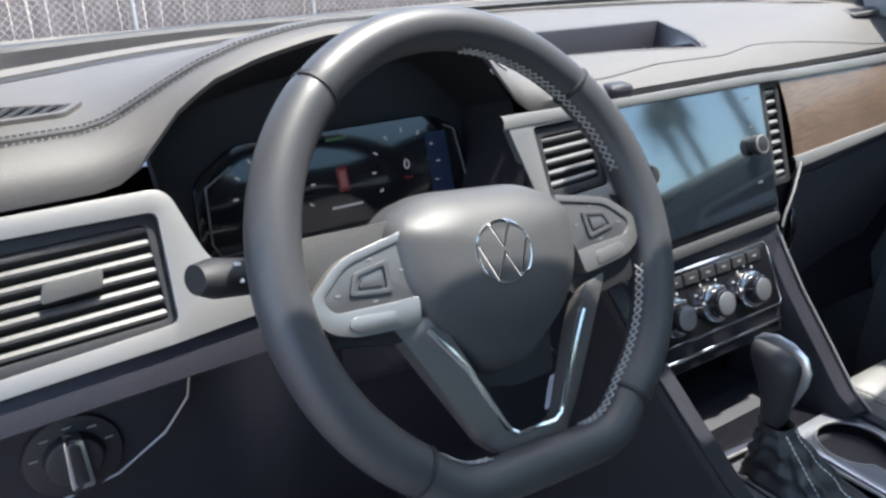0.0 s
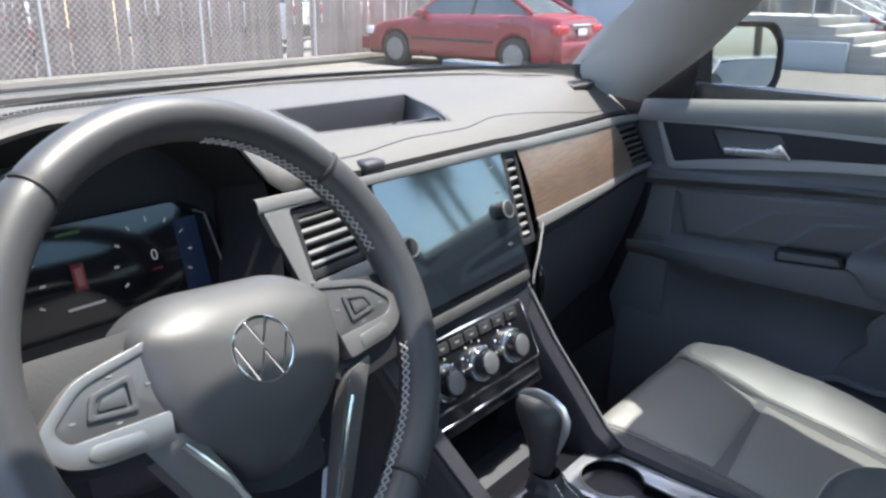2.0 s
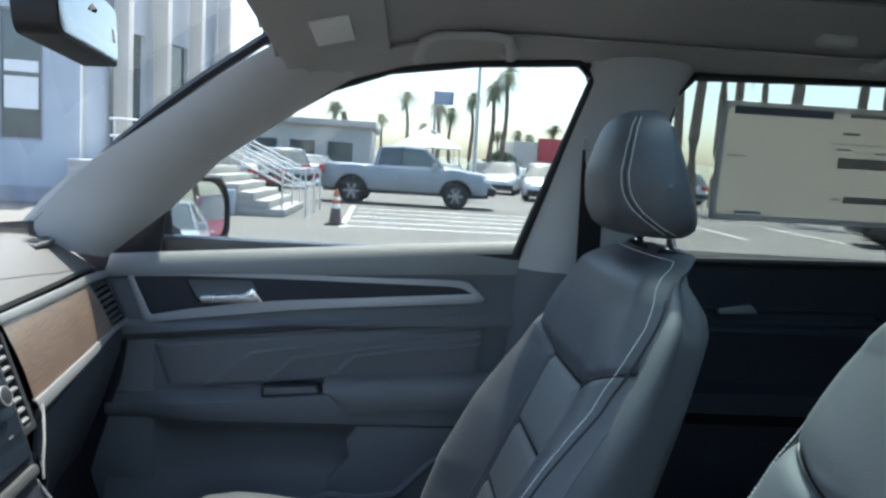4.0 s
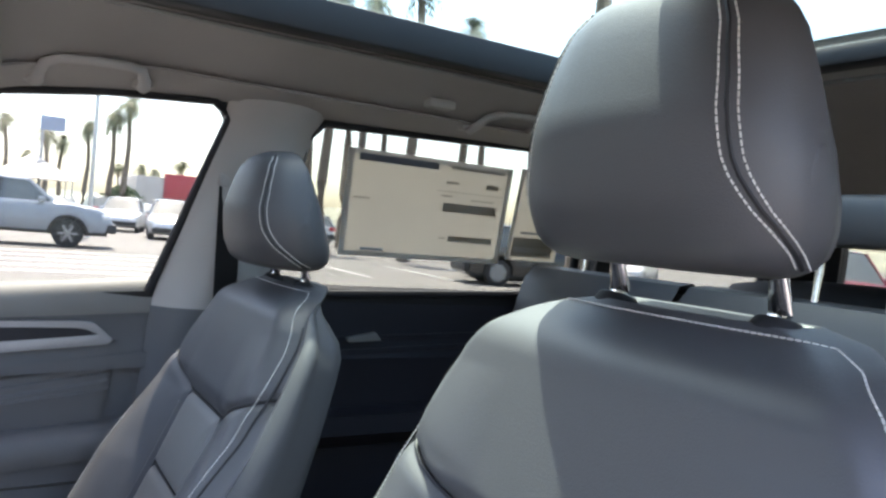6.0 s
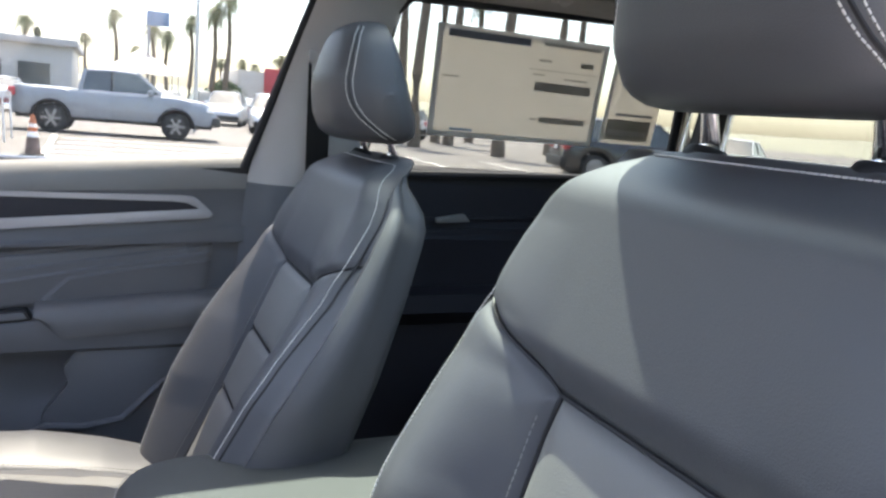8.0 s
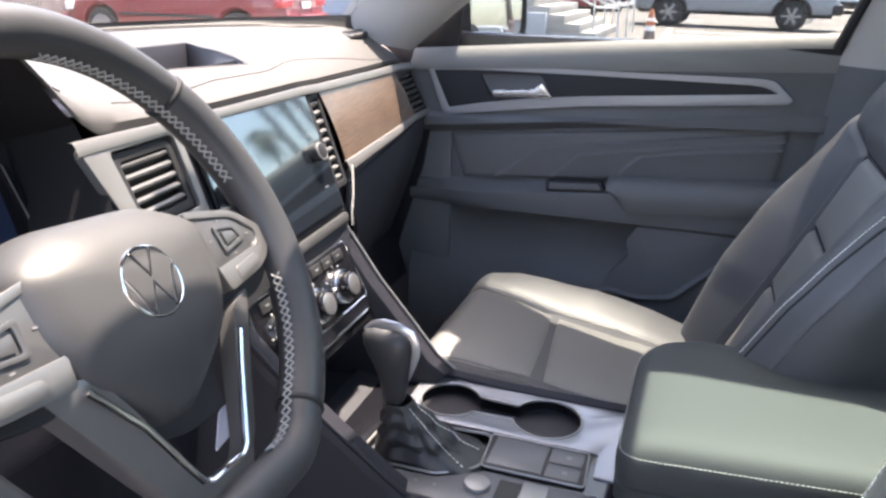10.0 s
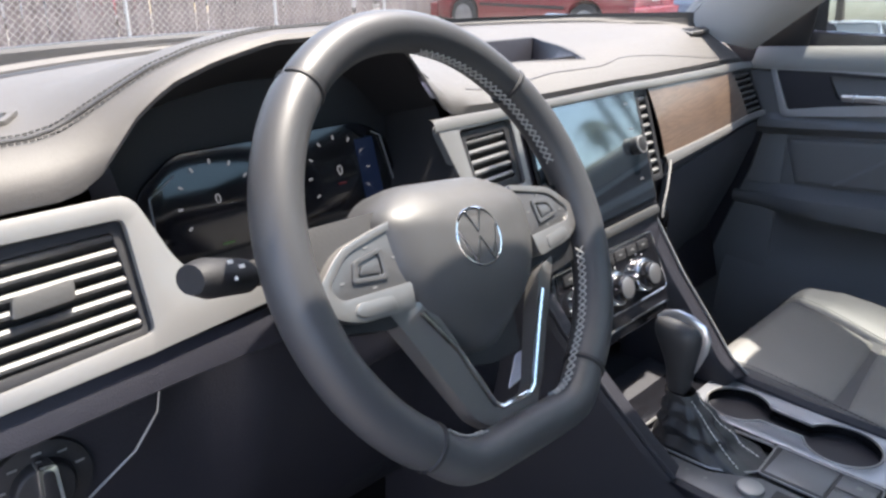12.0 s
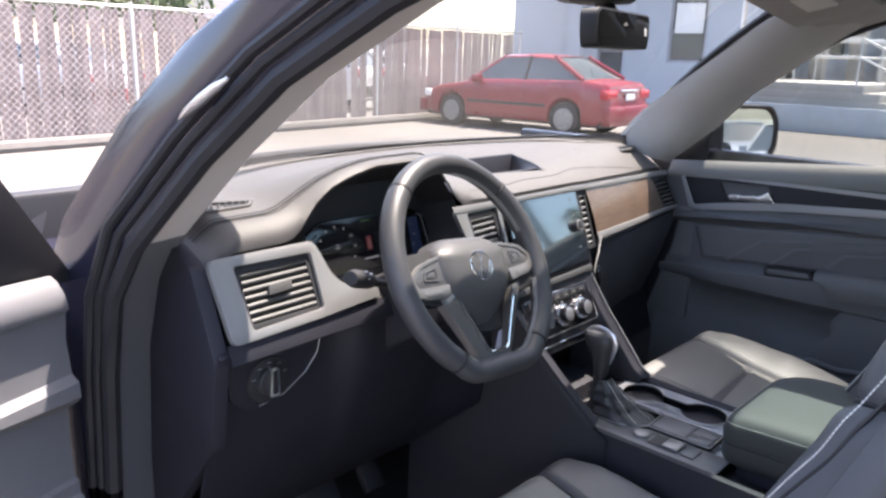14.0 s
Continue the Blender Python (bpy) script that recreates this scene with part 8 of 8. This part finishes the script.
wl = (face_b - face_a).length
holes = [[(0.75, 1.35), (1.65, 1.35), (1.65, 4.2), (0.75, 4.2)], [(2.75, 0.25), (3.45, 0.25), (3.45, 1.62), (2.75, 1.62)]]
part("wall", plate([(0, 0), (wl, 0), (wl, 7), (0, 7)], holes, lambda a, b, d: bw(a, b, d - 0.3), 0.3), M_STUCCO, bld)
part("wall", plate([(0, 0), (8, 0), (8, 7), (0, 7)], [], lambda a, b, d: face_a - fn * (a + 0.3) + fd * (d - 0.0) + Vector((0, 0, b)), 0.3), M_CREAM, bld)
part("wall", plate([(0, 0), (8, 0), (8, 7), (0, 7)], [], lambda a, b, d: face_b - fn * (a + 0.3) - fd * d + Vector((0, 0, b)), 0.3), M_STUCCO, bld)
part("roof", plate([(-0.2, -0.3), (wl + 0.2, -0.3), (wl + 0.2, 8.4), (-0.2, 8.4)], [], lambda a, b, d: face_a + fd * a - fn * b + Vector((0, 0, 7 + d)), 0.3), M_CREAM, bld)
for (a0, z0), (a1, z1) in (((0.75, 1.35), (1.65, 4.2)), ((2.75, 0.25), (3.45, 1.62))):
    win = part("window", plate([(a0, z0), (a1, z0), (a1, z1), (a0, z1)], [[(a0 + 0.06, z0 + 0.06), (a1 - 0.06, z0 + 0.06), (a1 - 0.06, z1 - 0.06), (a0 + 0.06, z1 - 0.06)]], lambda a, b, d: bw(a, b, d - 0.16), 0.08), mat("window_frame_grey", (0.28, 0.29, 0.32), 0.6), bld)
    part("pane", plate([(a0 + 0.05, z0 + 0.05), (a1 - 0.05, z0 + 0.05), (a1 - 0.05, z1 - 0.05), (a0 + 0.05, z1 - 0.05)], [], lambda a, b, d: bw(a, b, d - 0.14), 0.02), M_CARGLASS, win)
for z0, z1 in ((2.05, 2.75), (2.85, 3.1)):
    part("notice", plate([(0.86, z0), (1.54, z0), (1.54, z1), (0.86, z1)], [], lambda a, b, d: bw(a, b, d - 0.115), 0.01), M_WHITE, bld)
part("column", plate([(2.20, 0), (2.55, 0), (2.55, 7), (2.20, 7)], [], lambda a, b, d: bw(a + 1.6, b, d), 0.35), M_STUCCO, bld)
part("plinth", plate([(-0.02, 0), (wl, 0), (wl, 0.35), (-0.02, 0.35)], [], lambda a, b, d: bw(a, b, d), 0.06), mat("plinth_grey", (0.30, 0.31, 0.34), 0.9), bld)

# recessed entrance wall with pilasters, right of the main block
ent = thing("entrance_wing", (21.0, 5.6, 0), "pale entrance wing with pilasters and a glazed door", "building")
for x, y, w, mt in ((18.2, 6.3, 0.35, M_CREAM), (19.6, 5.8, 0.35, M_CREAM), (21.0, 5.3, 0.35, M_CREAM), (22.6, 4.9, 0.4, M_CREAM)):
    bm = bmesh.new()
    box(bm, (x, y, 0.9), (x + w, y + 0.35, 6.0), 0.02)
    part("pilaster", bm, mt, ent)
part("wall", plate([(0, 0.9), (6.6, 0.9), (6.6, 6.5), (0, 6.5)], [[(1.2, 0.95), (2.5, 0.95), (2.5, 4.2), (1.2, 4.2)], [(3.2, 1.6), (4.4, 1.6), (4.4, 4.2), (3.2, 4.2)]], lambda a, b, d: (17.2 + a, 7.1 - a * 0.30 + 0.3 - d, b), 0.25), M_STUCCO, ent)
part("door_glass", plate([(1.15, 0.9), (2.55, 0.9), (2.55, 4.25), (1.15, 4.25)], [], lambda a, b, d: (17.2 + a, 7.1 - a * 0.30 + 0.2 - d, b), 0.04), M_CARGLASS, ent)
part("window_glass", plate([(3.15, 1.55), (4.45, 1.55), (4.45, 4.25), (3.15, 4.25)], [], lambda a, b, d: (17.2 + a, 7.1 - a * 0.30 + 0.2 - d, b), 0.04), M_CARGLASS, ent)
part("planter_wall", boxed((20.4, 4.6, 0.9), (23.4, 4.75, 1.65), 0.01), M_CREAM, ent)

# stairs with railings
M_STEP = mat("concrete_steps", (0.36, 0.345, 0.325), 0.9, var=0.1, vscale=2, grain=0.4, gscale=50)
stairs = thing("stairs", (17.2, 4, 0), "grey concrete stairs with white metal railings", "stairs")
for k in range(6):
    part("step", boxed((16.0 + k * 0.0, 2.15 + k * 0.34, 0.0 if k == 0 else 0.17 * k + 0.002), (19.5, 6.8, 0.17 * (k + 1)), 0.01), M_STEP, stairs)
part("cheek_wall", boxed((15.78, 3.2, 0.0), (15.995, 6.8, 0.56), 0.01), M_STUCCO, stairs)
for x in (16.25, 17.9, 19.35):
    for hgt in (0.92, 0.55):
        bm = bmesh.new()
        pts = [(x, 6.0, 1.02 + hgt), (x, 4.05, 1.02 + hgt), (x, 2.2, 0.14 + hgt), (x, 1.75, 0.14 + hgt)]
        if hgt > 0.9:
            pts = pts + [(x, 1.72, 0.0)]
        sweep(bm, pts, 0.026, 8, up=(1, 0, 0))
        part("rail", bm, M_WHITEP, stairs, "white painted rail")
    for y, z in ((2.25, 0.17), (4.05, 1.02), (5.9, 1.02)):
        bm = bmesh.new()
        sweep(bm, [(x, y, z), (x, y, z + 0.92)], 0.024, 8)
        part("baluster", bm, M_WHITEP, stairs)

# traffic cone
cone = thing("traffic_cone", (14.9, 0.95, 0), "weathered orange traffic cone with pale bands", "traffic cone")
bm = bmesh.new()
box(bm, (14.70, 0.75, 0.0), (15.10, 1.15, 0.04), 0.012)
part("base", bm, M_TYRE, cone)
for z0, z1, r0, r1, mt in ((0.04, 0.34, 0.135, 0.095, mat("cone_dark", (0.12, 0.08, 0.07), 0.7)), (0.34, 0.44, 0.095, 0.081, M_WHITE), (0.44, 0.52, 0.081, 0.070, mat("cone_orange", (0.55, 0.16, 0.06), 0.6)), (0.52, 0.58, 0.070, 0.062, M_WHITE), (0.58, 0.74, 0.062, 0.035, mat("cone_orange_top", (0.45, 0.15, 0.07), 0.6))):
    bm = bmesh.new()
    cyl(bm, Matrix.Translation((14.9, 0.95, (z0 + z1) / 2)), r0, r1, z1 - z0, 24)
    part("cone_band", bm, mt, cone)

# low buildings, tent, sign
far = thing("low_building", (52, 6, 0), "low white building beyond the car park", "building")
part("wall", boxed((48, 1.5, 0), (60, 13, 3.4), 0.05), mat("far_white_wall", (0.42, 0.42, 0.41), 0.9), far)
part("roof", boxed((47.6, 1.2, 3.4), (60.4, 13.3, 3.8), 0.05), mat("far_roof", (0.40, 0.40, 0.40), 0.9), far)
for k in range(4):
    part("window", boxed((47.95, 2.6 + k * 2.4, 0.6), (48.02, 4.2 + k * 2.4, 2.4)), M_CARGLASS, far)
shed = thing("store_building", (80, -14, 0), "distant store with a red front", "building")
part("wall", boxed((76, -22, 0), (88, -12, 4.2), 0.05), mat("store_wall", (0.5, 0.46, 0.42), 0.9), shed)
part("sign_panel", boxed((75.8, -17.5, 2.2), (75.98, -14.5, 4.6), 0.02), mat("red_panel", (0.42, 0.06, 0.07), 0.7), shed, "red sign panel")
tent = thing("canopy_tent", (55, -2.4, 0), "white peaked canopy tent over the cars", "tent")
for px, py in ((52.4, -0.2), (52.4, -4.6), (57.6, -0.2), (57.6, -4.6)):
    bm = bmesh.new()
    sweep(bm, [(px, py, 0), (px, py, 2.5)], 0.05, 6)
    part("pole", bm, M_GALV, tent)
bm = bmesh.new()
apex = bm.verts.new((55, -2.4, 4.1))
base = [bm.verts.new(p) for p in ((52.2, 0.0, 2.5), (52.2, -4.8, 2.5), (57.8, -4.8, 2.5), (57.8, 0.0, 2.5))]
for k in range(4):
    bm.faces.new((apex, base[k], base[(k + 1) % 4]))
bmesh.ops.solidify(bm, geom=bm.faces[:], thickness=0.03)
part("roof", bm, M_WHITEP, tent)
sign = thing("pole_sign", (55, -3.4, 0), "tall blue-grey pole sign", "sign")
bm = bmesh.new()
sweep(bm, [(55, -2.85, 0), (55, -2.85, 6.4)], 0.10, 8)
part("pole", bm, mat("sign_pole", (0.25, 0.27, 0.30), 0.6), sign)
part("panel", boxed((54.9, -4.15, 5.7), (55.1, -2.7, 6.65), 0.03), mat("sign_blue", (0.16, 0.24, 0.36), 0.6), sign)
for x, y, hgt, lab in ((30.0, -3.4, 7.5, "grey lamp post in the car park"), (24.0, 8.5, 8.5, "grey lamp post behind the stairs"), (-30, -20, 8, "grey lamp post behind the car")):
    lp = thing("street_lamp", (x, y, 0), lab, "lamp post")
    bm = bmesh.new()
    sweep(bm, [(x, y, 0), (x, y, hgt)], [0.09, 0.06], 8)
    part("pole", bm, M_GALV, lp)
    part("lamp_head", boxed((x - 0.5, y - 0.12, hgt - 0.02), (x + 0.1, y + 0.12, hgt + 0.1), 0.03), M_GALV, lp)

# trees
M_TRUNK = mat("palm_trunk", (0.16, 0.125, 0.095), 0.95, var=0.2, vscale=3, grain=0.6, gscale=12)
M_FROND = mat("palm_frond", (0.105, 0.115, 0.055), 0.7, var=0.3, vscale=2)
M_LEAF = mat("tree_leaf", (0.055, 0.085, 0.035), 0.7, var=0.35, vscale=2)
M_CYP = mat("cypress_leaf", (0.030, 0.050, 0.025), 0.8, var=0.3, vscale=2)


def palm_mesh(h, seed, size):
    rg = random.Random(seed)
    bmt = bmesh.new()
    lean = rg.uniform(-0.3, 0.3)
    sweep(bmt, [(lean * (k / 8) ** 2, 0.1 * math.sin(k), h * k / 8) for k in range(9)], [0.24 - 0.10 * k / 8 + 0.06 * (k == 0) for k in range(9)], 10)
    top = Vector((lean, 0, h))
    bmc = bmesh.new()
    for f in range(38):
        az, el = rg.uniform(0, 2 * math.pi), rg.uniform(-1.1, 1.25)
        L = size * rg.uniform(0.75, 1.1)
        d = Vector((math.cos(az) * math.cos(el), math.sin(az) * math.cos(el), math.sin(el)))
        side = d.cross(Vector((0, 0, 1))).normalized()
        spine = [top + d * (L * t) + Vector((0, 0, -0.75 * L * t * t)) for t in np.linspace(0, 1, 7)]
        for i in range(1, 7):
            p, q = spine[i - 1], spine[i]
            for sgn in (-1, 1):
                for n in range(2):
                    b = p.lerp(q, n / 2)
                    wid = size * 0.30 * math.sin(math.pi * min(1, (i + n / 2) / 6.6)) + 0.03
                    tip = b + side * sgn * wid + (q - p) * 0.9 + Vector((0, 0, -0.12 * size * rg.random()))
                    v = [bmc.verts.new(x) for x in (b, b + (q - p) * 0.32, tip)]
                    bmc.faces.new(v)
    return bmt, bmc


palm_kinds = []
for seed, h, size in ((1, 8.0, 1.35), (2, 9.5, 1.5), (3, 7.0, 1.25)):
    pt = thing("palm_tree", (0, 0, 0), "tall fan palm with a ragged green crown", "palm tree", "palms round the car park")
    a, b = palm_mesh(h, seed, size)
    part("trunk", a, M_TRUNK, pt)
    part("crown", b, M_FROND, pt)
    palm_kinds.append((pt, h))
spots = [(79.0, 6.5, 7.0, 0), (74.3, -1.1, 8.0, 1), (74.0, -7.4, 8.2, 0), (58.7, -8.5, 8.8, 1), (59.4, -7.6, 7.8, 0), (79.1, -5.6, 7.0, 2), (94.2, -3.3, 6.1, 2), (88.0, -14.4, 5.6, 2), (92.0, -16.5, 5.4, 2), (96.0, -13.0, 5.8, 0), (84.0, -17.5, 6.2, 1),
         (32.0, -12.5, 10.5, 0), (29.2, -12.2, 12.0, 1), (36.0, -16.1, 11.0, 2), (33.9, -15.9, 12.5, 0), (25.7, -14.4, 12.0, 1), (29.8, -19.3, 11.0, 2), (34.3, -23.4, 11.5, 0), (40.0, -20.0, 9.0, 1), (11.5, -11.0, 9.4, 2), (26.0, -24.0, 11.0, 1), (60.0, -20.0, 9.0, 2), (-25.0, -30.0, 10.0, 0), (-10.0, -38.0, 11.0, 1), (20.0, -34.0, 10.0, 2), (9.5, -40.0, 7.0, 0), (13.5, -46.0, 7.5, 1),
         (66.0, -3.8, 6.6, 0), (105.0, 2.0, 7.5, 1)]
first = {}
for x, y, h, k in spots:
    src, h0 = palm_kinds[k]
    mm = Matrix.Translation((x, y, 0)) @ Matrix.Rotation(x * 1.7, 4, "Z")
    if k not in first:
        src.matrix_basis = mm @ Matrix.Diagonal((1, 1, h / h0, 1))
        first[k] = True
    else:
        ob = copy_thing(src, mm)
        ob.scale = (1, 1, h / h0)


def leafy(name, label, at, h, spread, material, shape, n=900, seed=5):
    rg = random.Random(seed)
    tr = thing(name, (at[0], at[1], 0), label, "tree")
    bm = bmesh.new()
    sweep(bm, [(at[0], at[1], 0), (at[0] + 0.1, at[1], h * 0.35), (at[0], at[1] + 0.1, h * 0.8)], [0.16, 0.12, 0.03], 8)
    for k in range(7):
        az = k * 0.9
        z0 = h * (0.3 + 0.07 * k)
        sweep(bm, [(at[0], at[1], z0), (at[0] + spread * 0.6 * math.cos(az), at[1] + spread * 0.6 * math.sin(az), z0 + h * 0.12)], [0.05, 0.015], 5)
    part("trunk", bm, M_TRUNK, tr)
    bm = bmesh.new()
    for k in range(n):
        t = rg.random()
        rr = spread * shape(t) * math.sqrt(rg.random()) * (0.75 + 0.4 * noise.noise(Vector((t * 4, k * 0.01, seed))))
        az = rg.uniform(0, 2 * math.pi)
        c0 = Vector((at[0] + rr * math.cos(az), at[1] + rr * math.sin(az), h * (0.22 + 0.78 * t)))
        q = Euler((rg.uniform(0, 6), rg.uniform(0, 6), rg.uniform(0, 6))).to_matrix()
        sz = rg.uniform(0.12, 0.26)
        vs = [bm.verts.new(c0 + q @ Vector(p) * sz) for p in ((-1, 0, 0), (0, -0.5, 0.1), (1, 0, 0), (0, 0.5, 0.1))]
        bm.faces.new(vs)
    part("crown", bm, material, tr)
    return tr


leafy("cypress_tree", "slim dark cypress tree", (49.2, 3.3), 4.3, 0.6, M_CYP, lambda t: 1 - 0.85 * t, 700, 7)
leafy("cypress_tree", "slim dark cypress tree near the steps", (30.0, 7.3), 5.2, 0.55, M_CYP, lambda t: 1 - 0.85 * t, 700, 8)
leafy("broadleaf_tree", "round green tree behind the low building", (58.6, 8.7), 5.0, 2.0, M_LEAF, lambda t: math.sin(math.pi * min(1, t * 0.9 + 0.1)), 1500, 9)
for k, (x, y, hh, sp) in enumerate(((2.0, 25.0, 6.5, 3.0), (9.5, 27.0, 6.0, 3.2), (-6.0, 24.0, 7.0, 3.4), (-14.0, 26.0, 7.0, 3.2), (15.5, 33.0, 7.0, 3.5), (70.0, 14.0, 5.5, 2.5), (75.0, -22.0, 5.0, 2.6), (70.0, -10.0, 3.0, 2.2))):
    leafy("broadleaf_tree", "leafy green tree beyond the car park", (x, y), hh, sp, M_LEAF, lambda t: math.sin(math.pi * min(1, t * 0.9 + 0.1)), 1800, 20 + k)
# blocks behind the fence
blk = thing("back_building", (2, 30, 0), "pale buildings behind the fence", "building")
for x0, x1, y0, hgt, mt in ((-22, -8, 28, 5.5, M_CREAM), (-6, 3.5, 31, 6.0, mat("tan_wall", (0.45, 0.38, 0.31), 0.9, var=0.08)), (5, 14, 32, 5.0, M_CREAM), (18, 34, 36, 6.5, M_CREAM)):
    bm = bmesh.new()
    box(bm, (x0, y0, 0), (x1, y0 + 8, hgt), 0.05)
    part("block", bm, mt, blk)
    for k in range(int((x1 - x0) / 2.4)):
        part("window", boxed((x0 + 0.8 + k * 2.4, y0 - 0.05, 1.2), (x0 + 2.0 + k * 2.4, y0 + 0.02, 2.8)), M_CARGLASS, blk)
# dry bank behind the fence
bm = bmesh.new()
rows = []
for y, z in ((18.5, -0.05), (19.5, 0.55), (21.0, 1.35), (23.0, 1.75), (27.0, 1.9), (27.5, -0.1)):
    rows.append([(x, y + 0.5 * noise.noise(Vector((x * 0.3, y, 0))), z * (1 + 0.25 * noise.noise(Vector((x * 0.25, y * 0.5, 3))))) for x in np.linspace(-26, 15, 60)])
sheet(bm, rows)
tagged(part("bank", bm, mat("dry_grass", (0.19, 0.155, 0.10), 1.0, var=0.35, vscale=0.8, grain=0.8, gscale=9)), "dry grassy bank behind the fence", "bank", kind="structure")
# low hills on the horizon
bm = bmesh.new()
rows = []
for r, hh in ((300, 0.0), (420, 9.0), (500, 14.0)):
    rows.append([(r * math.cos(a), r * math.sin(a), hh * (0.55 + 0.6 * noise.noise(Vector((math.cos(a) * 3, math.sin(a) * 3, 1.0)))) if hh else -0.5) for a in np.linspace(0, 2 * math.pi, 120, endpoint=False)])
sheet(bm, rows, close_u=True)
tagged(part("backdrop_hills", bm, mat("far_hill", (0.20, 0.20, 0.15), 1.0, var=0.25, vscale=0.02)), "low hazy hills on the horizon", "hills", kind="structure")
